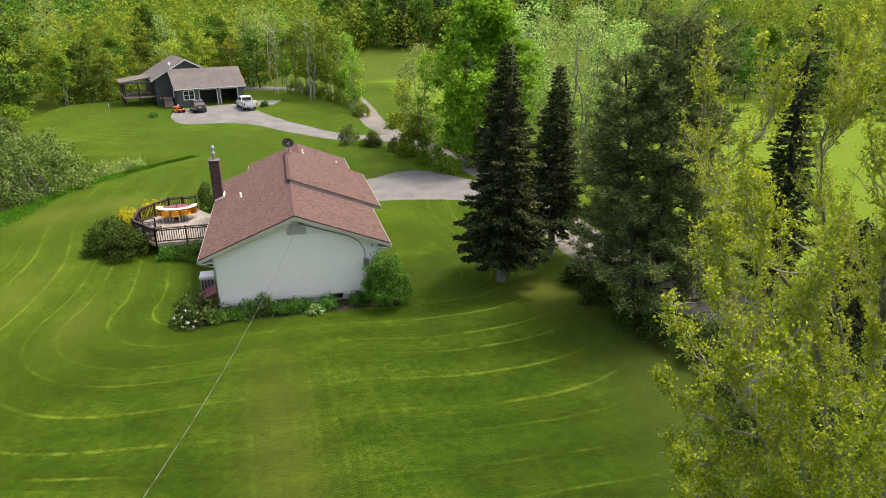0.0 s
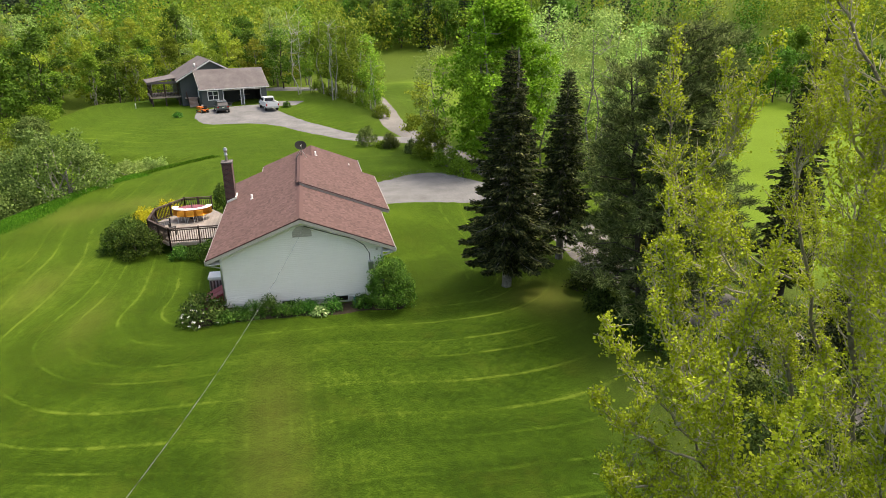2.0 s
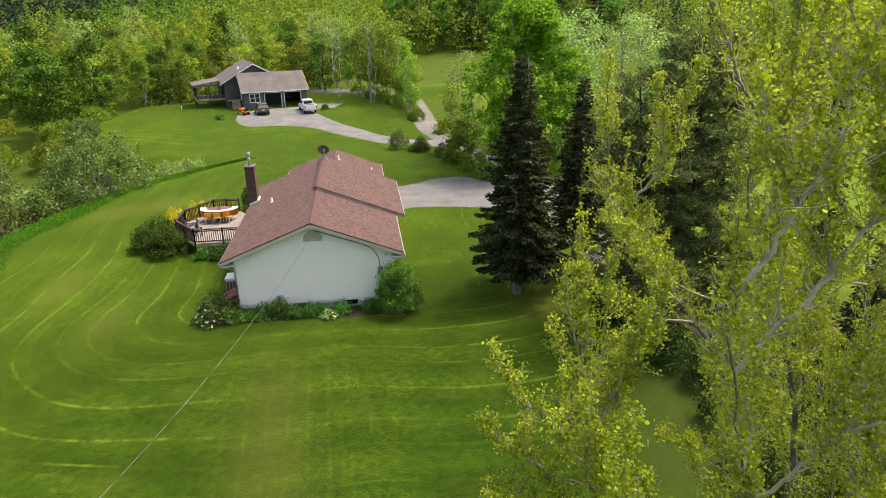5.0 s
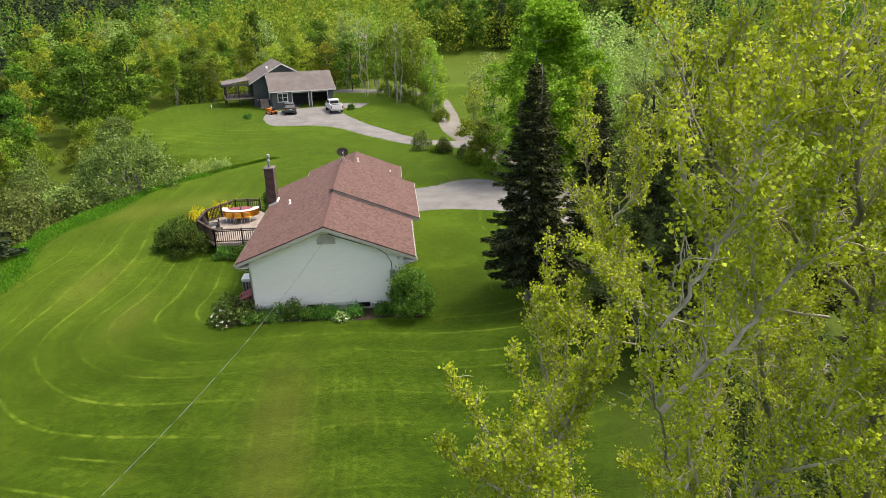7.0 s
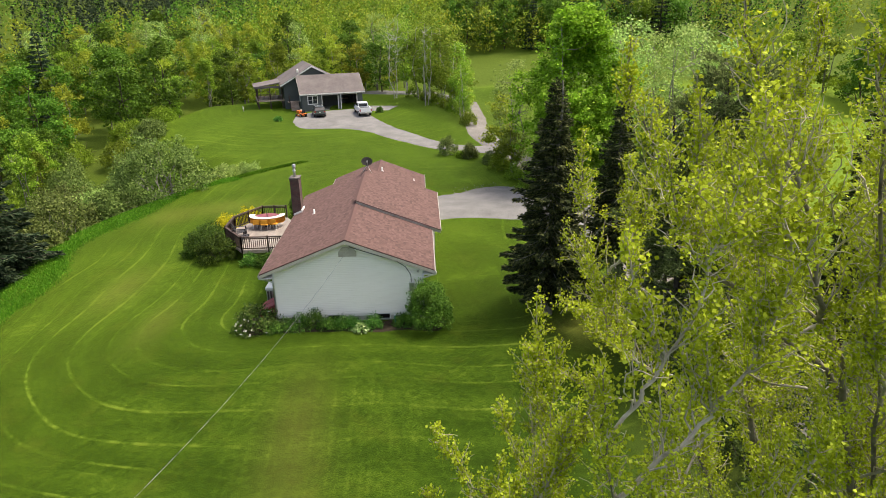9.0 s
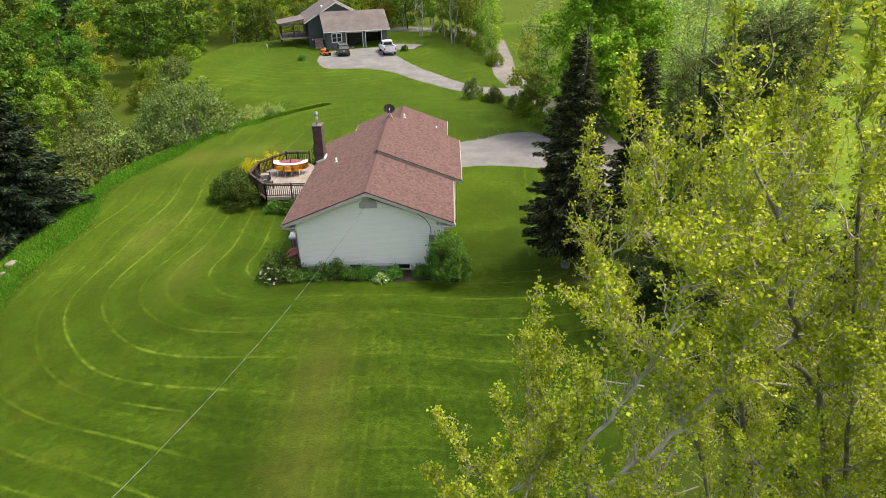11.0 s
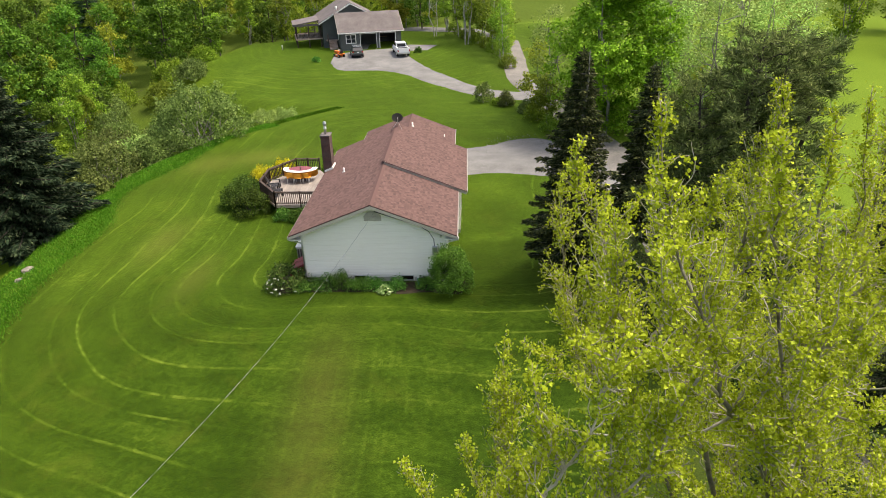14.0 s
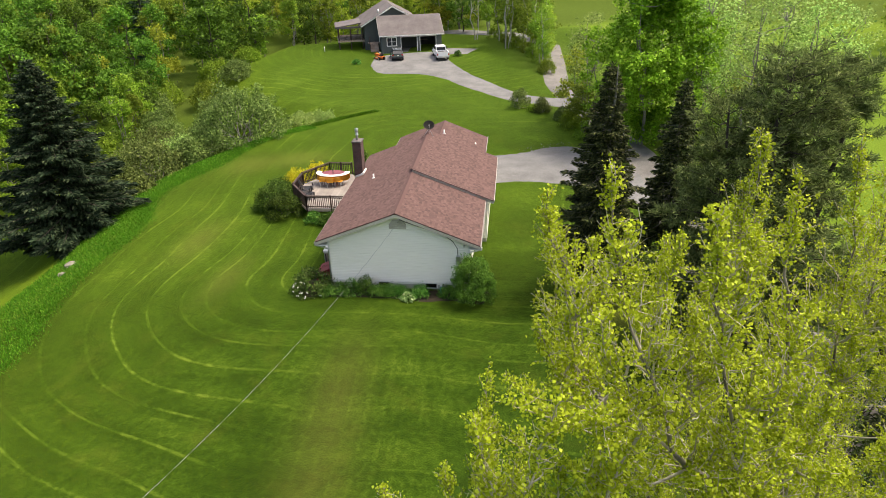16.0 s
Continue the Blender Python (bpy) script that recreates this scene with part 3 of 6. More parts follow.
def leafy(name, seed, h, r, low, leaf, bark, clumps, per, leaf_size, clump_r, shape="egg", trunk_r=0.16, stems=1, limbs=16, droop=0.0, billow=0):
    """One broad-leaved tree: trunk with limbs, crown of leaf clumps. Stands at the origin."""
    rng = np.random.default_rng(seed)
    wood = Limbs()
    if billow:
        # rounded boughs first, then clumps over the outside of each
        lobes = clump_points(rng, billow, h - 0.9, r * 0.86, low + 0.6, shape)
        size = 0.30 * r * rng.uniform(0.75, 1.25, billow)
        pick = rng.integers(0, billow, clumps)
        way = unit(rng.normal(0, 1, (clumps, 3)) + (0, 0, 0.45))
        cl = lobes[pick] + way * size[pick][:, None] * rng.uniform(0.7, 1.0, (clumps, 1)) * (1, 1, 0.8)
    else:
        cl = clump_points(rng, clumps, h, r, low, shape)
    tops = []
    for s in range(stems):
        a = rng.uniform(0, 6.28)
        o = np.array([math.cos(a), math.sin(a), 0]) * (0.0 if stems == 1 else 0.3)
        lean = o * r * rng.uniform(0.8, 1.8) + rng.normal(0, 0.03 * h, 3) * (1, 1, 0)
        tp = np.array([0, 0, h * rng.uniform(0.8, 0.95)]) + lean
        path = bend(o + (0, 0, -0.3), tp, rng, 0.025, 8)
        wood.add(path, trunk_r * rng.uniform(0.75, 1.0), 0.02, 7)
        tops.append(path)
    for i in rng.permutation(clumps)[:limbs]:
        path = tops[rng.integers(len(tops))]
        z = max(low * 0.75, cl[i, 2] - np.hypot(cl[i, 0], cl[i, 1]) * rng.uniform(0.5, 0.9))
        k = int(np.argmin(np.abs(path[:, 2] - z)))
        wood.add(bend(path[k], cl[i], rng, 0.07, 5, 0.1), trunk_r * 0.33, 0.012, 4)
    n = clumps * per
    c = np.repeat(cl, per, 0) + unit(rng.normal(0, 1, (n, 3))) * (np.repeat(rng.uniform(0.6, 1.3, clumps), per) * clump_r * rng.uniform(0, 1, n) ** 0.4)[:, None] * (1, 1, 0.75)
    along = unit(rng.normal(0, 1, (n, 3)) * (1, 1, 0.7) + (0, 0, 0.15 - droop))
    out = unit((c - np.repeat(cl, per, 0)) / clump_r + 0.8 * unit(c - (0, 0, low + 0.35 * (h - low))) + (0, 0, 0.5))
    quads = [blades(c, along, leaf_size * rng.uniform(0.6, 1.35, n), rng, 0.75, 0.25, out, 0.35)]
    return wood.mesh(name + "_trunk", bark), blade_mesh(name + "_crown", quads, leaf)


def spruce_meshes(name, seed, h, r, low, needles, bark, whorl=0.32, tuft=0.34, droop=0.35, dens=1.0):
    """A spruce: straight trunk, whorls of drooping boughs clothed in tufts."""
    rng = np.random.default_rng(seed)
    wood, quads = Limbs(), []
    wood.add(bend((0, 0, -0.3), (rng.normal(0, 0.1), rng.normal(0, 0.1), h), rng, 0.006, 10), 0.028 * h ** 0.9, 0.015, 8)
    z = low
    while z < h - 0.15:
        u = (z - low) / (h - low)
        reach = r * (1 - u) ** 0.85 * rng.uniform(0.82, 1.1) + 0.10
        if u < 0.10:
            reach *= 0.75 + 2.5 * u
        for a in np.arange(0, 6.28, 6.28 / rng.integers(5, 8)) + rng.uniform(0, 6):
            L = reach * rng.uniform(0.65, 1.12)
            d = np.array([math.cos(a), math.sin(a), 0])
            k = 6
            t = np.linspace(0, 1, k)
            p = np.array([0, 0, z]) + d * (L * t)[:, None]
            p[:, 2] += -droop * L * (t - 0.45 * t**2.5) * (1 - 0.6 * u) + 0.25 * L * u * t
            if L > 0.5:
                wood.add(p, 0.012 + 0.012 * L, 0.004, 4)
            m = int(14 + 60 * L * dens)
            tt = rng.uniform(0.12, 1, m) ** 0.75
            c = np.stack([np.interp(tt, t, p[:, q]) for q in range(3)], 1)
            side = np.cross(d, (0, 0, 1.0))
            spread = rng.normal(0, 1, m) * 0.16 * L * (1.15 - tt)
            c += side * spread[:, None] + rng.normal(0, 0.03, (m, 3))
            al = unit(d * 0.9 + side * (np.sign(spread) * rng.uniform(0.2, 1.0, m))[:, None] + rng.normal(0, 0.25, (m, 3)) + np.array([0, 0, -0.30]))
            quads.append(blades(c, al, tuft * rng.uniform(0.5, 1.2, m) * (0.55 + 0.45 * (1 - u)), rng, 0.34, 0.4))
        z += whorl * rng.uniform(0.7, 1.2) * (0.65 + 0.35 * (1 - u))
    m = 60
    c = np.stack([rng.normal(0, 0.04, m), rng.normal(0, 0.04, m), rng.uniform(h - 0.9, h, m)], 1)
    quads.append(blades(c, unit(rng.normal(0, 0.5, (m, 3)) + (0, 0, 0.9)), 0.2, rng, 0.3))
    return wood.mesh(name + "_trunk", bark), blade_mesh(name + "_boughs", quads, needles)


def pine_meshes(name, seed, h, stems, needles, bark, reach=3.6, low=1.6, tufts=7):
    """A white pine clump: several trunks, long level boughs, soft tufts of needles."""
    rng = np.random.default_rng(seed)
    wood, quads = Limbs(), []
    for (bx, by), (tx, ty), hh in stems:
        path = bend((bx, by, -0.4), (tx, ty, hh), rng, 0.015, 12)
        wood.add(path, 0.015 * hh, 0.03, 8)
        z = low
        while z < hh:
            u = z / hh
            i = min(int(u * 11), 10)
            o = path[i] + (path[i + 1] - path[i]) * (u * 11 - i)
            for a in rng.uniform(0, 6.28) + np.arange(rng.integers(3, 6)) * 1.6:
                L = reach * (1 - 0.75 * u**1.5) * rng.uniform(0.35, 1.0)
                d = np.array([math.cos(a), math.sin(a), rng.uniform(-0.05, 0.30) + 0.5 * u**2])
                e = o + d * L
                p = bend(o, e, rng, 0.06, 6, -0.10 * L * (1 - u))
                wood.add(p, 0.012 + 0.010 * L, 0.006, 4)
                for q in range(int(5 + L * 3.4)):
                    t = rng.uniform(0.35, 1.0)
                    s = p[int(t * 4.99)] + (p[int(t * 4.99) + 1] - p[int(t * 4.99)]) * (t * 4.99 % 1)
                    w = rng.normal(0, 1, 3) * (1, 1, 0.35)
                    tip = s + unit(w + d) * rng.uniform(0.25, 0.75)
                    wood.add(bend(s, tip, rng, 0.03, 3), 0.010, 0.004, 3)
                    for f in (0.35, 0.7, 1.0):
                        c0 = s + (tip - s) * f
                        m = tufts
                        al = unit(rng.normal(0, 1, (m, 3)) * (1, 1, 0.7) + unit(w + d) * 0.9 + (0, 0, 0.35))
                        quads.append(blades(np.repeat(c0[None], m, 0) + rng.normal(0, 0.05, (m, 3)), al, rng.uniform(0.16, 0.32, m), rng, 0.16, 0.2))
            z += rng.uniform(0.36, 0.60)
    return wood.mesh(name + "_trunk", bark), blade_mesh(name + "_boughs", quads, needles)


def plant(name, meshes, at, label, category="tree", group="", rz=0.0, scale=1.0, names=("trunk", "crown"), sink=0.0):
    """A plant as a thing with trunk and crown."""
    z = ground_at(*at) - sink
    ob = new(name)
    ob.matrix_world = pose(at[0], at[1], z, 0, 0, rz) @ Matrix.Diagonal((scale, scale, scale, 1))
    for nm, me in zip(names, meshes):
        c = new(nm, me)
        c.parent = ob
    return tagged(ob, label, category, group)


def replant(ob, at, rz, scale=1.0, tall=1.0):
    old = ob.scale.copy()
    c = copy_thing(ob, pose(at[0], at[1], ground_at(*at), 0, 0, rz) @ Matrix.Diagonal((scale / old[0], scale / old[1], scale * tall / old[2], 1)))
    return c


# --- the poplar whose crown the flight passes
def curve(points, n=22):
    """A smooth way through a few points."""
    p = np.array(points, float)
    p = np.concatenate([[2 * p[0] - p[1]], p, [2 * p[-1] - p[-2]]])
    out = []
    for t in np.linspace(0, len(p) - 3 - 1e-6, n):
        i = int(t)
        f = t - i
        a, b, c, d = p[i:i + 4]
        out.append(0.5 * (2 * b + (c - a) * f + (2 * a - 5 * b + 4 * c - d) * f**2 + (3 * b - a - 3 * c + d) * f**3))
    return np.array(out)


def poplar_meshes():
    """A clump of leaning stems whose ends turn up into narrow plumes."""
    rng = np.random.default_rng(11)
    wood, trunks, quads, cat = Limbs(), Limbs(), [], []
    # each stem: the way it takes, its thickness, where its shoots begin and how long they grow
    stems = [
        ([(10.8, -22.8, -0.9), (10.3, -23.4, 5.0), (9.4, -24.0, 9.6), (8.65, -24.3, 11.7), (7.9, -24.8, 12.7), (7.45, -25.0, 13.7), (7.0, -24.6, 15.0), (6.9, -24.3, 15.9)], 0.095, 0.42, 0.9),
        ([(11.3, -22.6, -0.9), (10.8, -23.0, 5.0), (10.0, -23.3, 10.0), (9.5, -23.4, 12.6), (9.15, -23.5, 14.4), (9.0, -23.5, 15.6)], 0.11, 0.42, 0.9),
        ([(11.0, -23.1, -0.9), (10.4, -23.8, 5.5), (9.3, -24.4, 10.2), (8.4, -24.9, 13.0), (7.8, -25.1, 15.0), (7.7, -25.1, 15.8)], 0.07, 0.42, 0.9),
        ([(10.7, -22.9, -0.9), (10.3, -23.3, 5.0), (9.5, -23.9, 9.5), (8.9, -24.05, 11.2), (7.9, -24.0, 12.2), (6.95, -23.75, 13.1), (6.75, -23.2, 13.9), (6.42, -23.0, 14.6), (6.38, -23.0, 15.2)], 0.075, 0.55, 0.6),
        ([(11.0, -21.6, -0.9), (9.9, -21.4, 4.5), (8.7, -21.1, 8.2), (7.7, -20.5, 9.9), (7.0, -19.9, 11.0), (6.75, -19.9, 12.6), (6.7, -20.0, 13.6)], 0.075, 0.42, 0.9),
        ([(10.6, -22.4, -0.9), (8.6, -22.9, 3.2), (6.7, -23.6, 6.4), (5.6, -23.9, 8.2), (4.9, -23.7, 9.3), (4.3, -23.4, 10.0), (4.1, -23.35, 10.5)], 0.04, 0.55, 0.42),
        ([(10.7, -22.9, -0.9), (8.9, -23.9, 4.0), (7.0, -25.0, 8.2), (5.9, -25.6, 10.8), (5.55, -25.85, 12.0), (5.45, -25.9, 12.8)], 0.034, 0.5, 0.5),
        ([(11.6, -21.0, -0.9), (11.0, -20.5, 5.0), (10.0, -20.0, 9.0), (9.6, -19.7, 10.9), (9.8, -19.6, 12.1), (9.8, -19.4, 13.6)], 0.085, 0.42, 0.9),
        ([(11.2, -21.9, -0.9), (10.2, -22.0, 5.0), (9.2, -21.9, 9.2), (8.95, -21.9, 10.9), (9.1, -21.8, 13.0), (9.25, -21.7, 14.9), (9.2, -21.7, 15.6)], 0.10, 0.42, 0.9),
        ([(12.2, -21.2, -0.9), (12.0, -21.3, 5.0), (11.4, -21.4, 10.0), (10.9, -20.9, 15.2)], 0.115, 0.42, 0.9),
        ([(12.5, -20.8, -0.9), (12.9, -20.0, 5.0), (13.0, -18.9, 10.0), (12.9, -18.3, 15.3)], 0.10, 0.42, 0.9),
        ([(11.9, -22.6, -0.9), (11.8, -23.2, 5.0), (11.2, -23.6, 10.0), (10.7, -23.6, 14.9)], 0.10, 0.42, 0.9),
    ]
    # branch ends, many placed so the crown's outline fits the camera's view
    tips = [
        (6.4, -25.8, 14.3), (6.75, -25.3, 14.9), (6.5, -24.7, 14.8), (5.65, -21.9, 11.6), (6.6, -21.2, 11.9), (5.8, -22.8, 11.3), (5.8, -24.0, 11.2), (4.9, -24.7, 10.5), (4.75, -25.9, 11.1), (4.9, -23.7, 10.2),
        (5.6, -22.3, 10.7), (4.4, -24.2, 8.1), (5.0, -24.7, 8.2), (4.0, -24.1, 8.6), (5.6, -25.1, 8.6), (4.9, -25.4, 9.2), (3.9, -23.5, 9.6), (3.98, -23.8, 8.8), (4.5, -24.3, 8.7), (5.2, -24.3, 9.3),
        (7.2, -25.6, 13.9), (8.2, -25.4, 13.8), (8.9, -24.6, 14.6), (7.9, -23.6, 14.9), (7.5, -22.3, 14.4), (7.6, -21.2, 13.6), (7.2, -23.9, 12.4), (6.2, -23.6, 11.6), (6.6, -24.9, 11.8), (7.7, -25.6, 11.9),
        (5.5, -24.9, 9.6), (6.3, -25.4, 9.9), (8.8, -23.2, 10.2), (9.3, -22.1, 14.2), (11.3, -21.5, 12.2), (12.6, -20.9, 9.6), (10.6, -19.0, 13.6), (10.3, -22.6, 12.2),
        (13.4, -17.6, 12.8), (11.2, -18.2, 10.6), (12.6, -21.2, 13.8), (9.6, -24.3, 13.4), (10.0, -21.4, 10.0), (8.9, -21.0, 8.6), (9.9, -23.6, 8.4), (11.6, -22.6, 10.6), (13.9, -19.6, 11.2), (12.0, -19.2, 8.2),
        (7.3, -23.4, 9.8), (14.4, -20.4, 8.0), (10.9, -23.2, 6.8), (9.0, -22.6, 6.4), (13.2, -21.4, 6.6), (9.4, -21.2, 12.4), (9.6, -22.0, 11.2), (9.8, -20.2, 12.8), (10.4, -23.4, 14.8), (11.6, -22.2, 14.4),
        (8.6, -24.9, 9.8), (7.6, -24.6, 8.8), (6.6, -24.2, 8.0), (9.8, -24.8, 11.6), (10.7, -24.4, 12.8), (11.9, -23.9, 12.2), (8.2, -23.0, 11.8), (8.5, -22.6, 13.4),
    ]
    def spurs(p, dens):
        """Leaf spurs along a twig, with hanging catkins here and there."""
        seg = np.linalg.norm(np.diff(p, axis=0), axis=1)
        n = max(2, int(seg.sum() * dens))
        t = rng.uniform(0.08, 1, n)
        s = np.concatenate([[0], np.cumsum(seg)]) / seg.sum()
        c = np.stack([np.interp(t, s, p[:, k]) for k in range(3)], 1)
        m = rng.integers(5, 9)
        cc = np.repeat(c, m, 0) + rng.normal(0, 0.034, (n * m, 3))
        al = unit(rng.normal(0, 1, (n * m, 3)) + (0, 0, 0.15))
        quads.append(blades(cc, al, rng.uniform(0.027, 0.052, n * m), rng, 0.9, 0.4, np.array([0.0, -0.3, 0.8]), 0.7))
        hang = c[rng.uniform(0, 1, n) < 0.10]
        if len(hang):
            cat.append(blades(hang, unit(rng.normal(0, 0.12, (len(hang), 3)) + (0, 0, -1)), rng.uniform(0.10, 0.20, len(hang)), rng, 0.10, 0.1))
    def clothe(p, full, start=0.25, most=1.0):
        """Rising side shoots along a leader: short near its end, longer further down."""
        seg = np.linalg.norm(np.diff(p, axis=0), axis=1)
        run = np.concatenate([[0], np.cumsum(seg)])
        total = run[-1]
        for q in np.sort(rng.uniform(start * total, total, int(full * total * (1 - start)))):
            o = np.array([np.interp(q, run, p[:, k]) for k in range(3)])
            i = min(int(np.searchsorted(run, q, "right")) - 1, len(p) - 2)
            ax = unit(p[i + 1] - p[i])
            below = total - q
            L = min(most, 0.10 + 0.30 * below) * rng.uniform(0.55, 1.15)
            w = unit(np.cross(ax, rng.normal(0, 1, 3)))
            d = unit(ax * rng.uniform(0.5, 0.9) + w * 0.7 + (0, 0, 0.55))
            k = bend(o, o + d * L, rng, 0.06, 6, -0.04 * L)
            wood.add(k, 0.005 + 0.007 * L, 0.003, 4)
            spurs(k[1:], 9)
            for u in rng.uniform(0.2, 0.95, int(0.5 + L * 3.4)):
                j = min(int(u * 5), 4)
                o2 = k[j] + (k[j + 1] - k[j]) * (u * 5 - j)
                d2 = unit(d * 0.7 + rng.normal(0, 0.6, 3) + (0, 0, 0.4))
                q2 = bend(o2, o2 + d2 * rng.uniform(0.18, 0.5) * (0.5 + 0.5 * L), rng, 0.05, 4)
                wood.add(q2, 0.005, 0.003, 3)
                spurs(q2, 9)
        spurs(p[-7:], 24)
        # the leading shoot is closely clothed
        for q in rng.uniform(max(0.0, total - 1.6), total, 22):
            o = np.array([np.interp(q, run, p[:, k]) for k in range(3)])
            d = unit(rng.normal(0, 0.7, 3) + (0, 0, 0.9))
            k = bend(o, o + d * rng.uniform(0.12, 0.2) * (1 + 0.8 * (total - q)), rng, 0.05, 4)
            wood.add(k, 0.005, 0.003, 3)
            spurs(k[1:], 16)

    paths = []
    for pts, r0, first, most in stems:
        p = curve(pts, 30)
        p[3:-3] += rng.normal(0, 0.035, (24, 3))
        trunks.add(p, r0 * 0.66, 0.006, 8, 1.15)
        clothe(p, 10.5, first, most)
        paths.append(p[5:-4])
    ways = np.concatenate(paths)
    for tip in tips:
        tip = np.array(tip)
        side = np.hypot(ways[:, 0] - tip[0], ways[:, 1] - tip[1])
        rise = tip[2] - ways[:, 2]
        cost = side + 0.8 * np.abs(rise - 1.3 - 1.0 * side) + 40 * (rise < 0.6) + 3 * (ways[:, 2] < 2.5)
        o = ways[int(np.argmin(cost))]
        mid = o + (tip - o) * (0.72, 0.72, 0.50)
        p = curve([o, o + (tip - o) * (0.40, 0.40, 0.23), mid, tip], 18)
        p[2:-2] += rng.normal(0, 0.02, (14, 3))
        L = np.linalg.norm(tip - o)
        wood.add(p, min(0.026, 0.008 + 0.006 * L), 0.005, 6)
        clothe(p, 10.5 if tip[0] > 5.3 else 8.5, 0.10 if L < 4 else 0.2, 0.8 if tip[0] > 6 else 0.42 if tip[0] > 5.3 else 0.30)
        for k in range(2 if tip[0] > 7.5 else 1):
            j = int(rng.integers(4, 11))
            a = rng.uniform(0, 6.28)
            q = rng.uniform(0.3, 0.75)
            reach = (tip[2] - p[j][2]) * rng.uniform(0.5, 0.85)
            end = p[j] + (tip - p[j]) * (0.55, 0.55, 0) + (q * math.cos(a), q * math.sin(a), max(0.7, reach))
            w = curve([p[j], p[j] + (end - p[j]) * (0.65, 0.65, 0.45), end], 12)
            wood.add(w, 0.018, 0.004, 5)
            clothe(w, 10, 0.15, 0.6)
    # long pale boughs that reach out with few leaves
    for a, b in (((8.3, -21.5, 9.8), (5.9, -22.1, 11.7)), ((7.4, -22.2, 9.9), (5.45, -22.3, 11.0)), ((8.6, -22.2, 7.7), (6.4, -23.4, 8.9)), ((9.6, -23.6, 9.2), (8.2, -25.0, 11.6)), ((11.2, -21.6, 10.4), (12.4, -23.2, 12.4)), ((10.4, -22.4, 8.3), (8.6, -20.6, 10.0)),
                 ((7.5, -25.0, 13.6), (6.0, -25.9, 14.3)), ((8.0, -24.7, 12.5), (6.6, -25.7, 13.4)), ((6.0, -24.0, 7.6), (4.6, -24.8, 9.0)), ((8.8, -23.6, 11.0), (7.2, -23.6, 12.0)), ((9.2, -24.3, 10.2), (9.4, -25.4, 12.2)), ((7.0, -24.9, 8.3), (5.0, -25.2, 9.6))):
        p = curve([a, (np.array(a) * 0.55 + np.array(b) * 0.45) - (0, 0, 0.25), b], 12)
        wood.add(p, 0.020, 0.005, 5)
        clothe(p, 8, 0.35, 0.32)
    return trunks.mesh("trunk", BARK_ASPEN), wood.mesh("branches", BARK_POPLAR), blade_mesh("crown", quads, LEAF_POPLAR), blade_mesh("catkins", cat, LEAF_CATKIN)


def stand_poplar():
    stems, wood, leaves, cats = poplar_meshes()
    ob = thing("poplar_tree", (0, 0, 0), "tall many-stemmed poplar in yellow-green young leaf", "tree")
    for nm, me in (("trunk", stems), ("branch", wood), ("crown", leaves), ("blossom", cats)):
        c = new(nm, me)
        c.parent = ob
    return ob


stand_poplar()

plant("spruce_tree", spruce_meshes("spruce_a", 3, 12.3, 2.7, 1.6, NEEDLE_SPRUCE, BARK_GREY, whorl=0.27, tuft=0.30, dens=1.7), (10.55, 0.6), "tall dark spruce with brownish boughs on the lawn", "conifer", names=("trunk", "foliage"))
plant("spruce_tree", spruce_meshes("spruce_b", 4, 11.0, 2.2, 1.9, NEEDLE_SPRUCE, BARK_GREY, whorl=0.28, tuft=0.30, dens=1.5), (14.9, 4.0), "dark slender spruce standing beside the gravel lane", "conifer", names=("trunk", "foliage"))
plant("spruce_tree", spruce_meshes("spruce_c", 5, 13.9, 1.7, 1.5, NEEDLE_SPRUCE, BARK_DARK, whorl=0.42, dens=0.9), (23.4, -4.2), "narrow dark spruce with thin boughs", "conifer", names=("trunk", "foliage"))
plant("fir_tree", spruce_meshes("fir", 6, 13.2, 5.9, 0.3, NEEDLE_FIR, BARK_DARK, whorl=0.34, tuft=0.46, droop=0.12, dens=1.3), (-26.6, 10.6), "broad dark green fir below the lawn's edge", "conifer", names=("trunk", "foliage"))
plant("spruce_tree", spruce_meshes("spruce_d", 7, 6.5, 2.3, 0.2, NEEDLE_SPRUCE, BARK_DARK, dens=0.7), (21.6, -10.5), "low dark young spruce under the pines", "conifer", names=("trunk", "foliage"))
plant("spruce_tree", spruce_meshes("spruce_e", 8, 5.0, 2.2, 0.2, NEEDLE_SPRUCE, BARK_DARK, dens=0.7), (24.8, -8.6), "low dark young spruce under the pines", "conifer", names=("trunk", "foliage"))
plant("pine_tree", pine_meshes("pine_a", 9, 13.4, [((0, 0), (1.0, 1.4), 13.3), ((0.35, 0.2), (2.6, 2.4), 12.6), ((-0.2, 0.3), (-1.0, 2.0), 11.4)], NEEDLE_PINE, BARK_DARK, 4.6, 1.6, 11), (15.9, -4.9), "soft-needled white pine with several dark trunks", "conifer", names=("trunk", "foliage"))
plant("pine_tree", pine_meshes("pine_b", 10, 12, [((0, 0), (0.6, 0.8), 12.4)], NEEDLE_PINE, BARK_DARK, 3.0, 1.6, 11), (19.6, -2.6), "soft-needled white pine beside the lane", "conifer", names=("trunk", "foliage"))
plant("pine_tree", pine_meshes("pine_c", 12, 8, [((0, 0), (-0.3, 0.4), 8.4)], NEEDLE_PINE, BARK_DARK, 2.6, 1.6, 11), (17.2, 1.4), "small white pine beside the lane", "conifer", names=("trunk", "foliage"))

plant("maple_tree", leafy("maple", 21, 15.2, 6.5, 0.9, LEAF_MAPLE_BRIGHT, BARK_GREY, 1050, 40, 0.26, 0.62, "egg", 0.18, 2, 20, billow=95), (18.0, 28.0), "big bright green maple in full leaf")

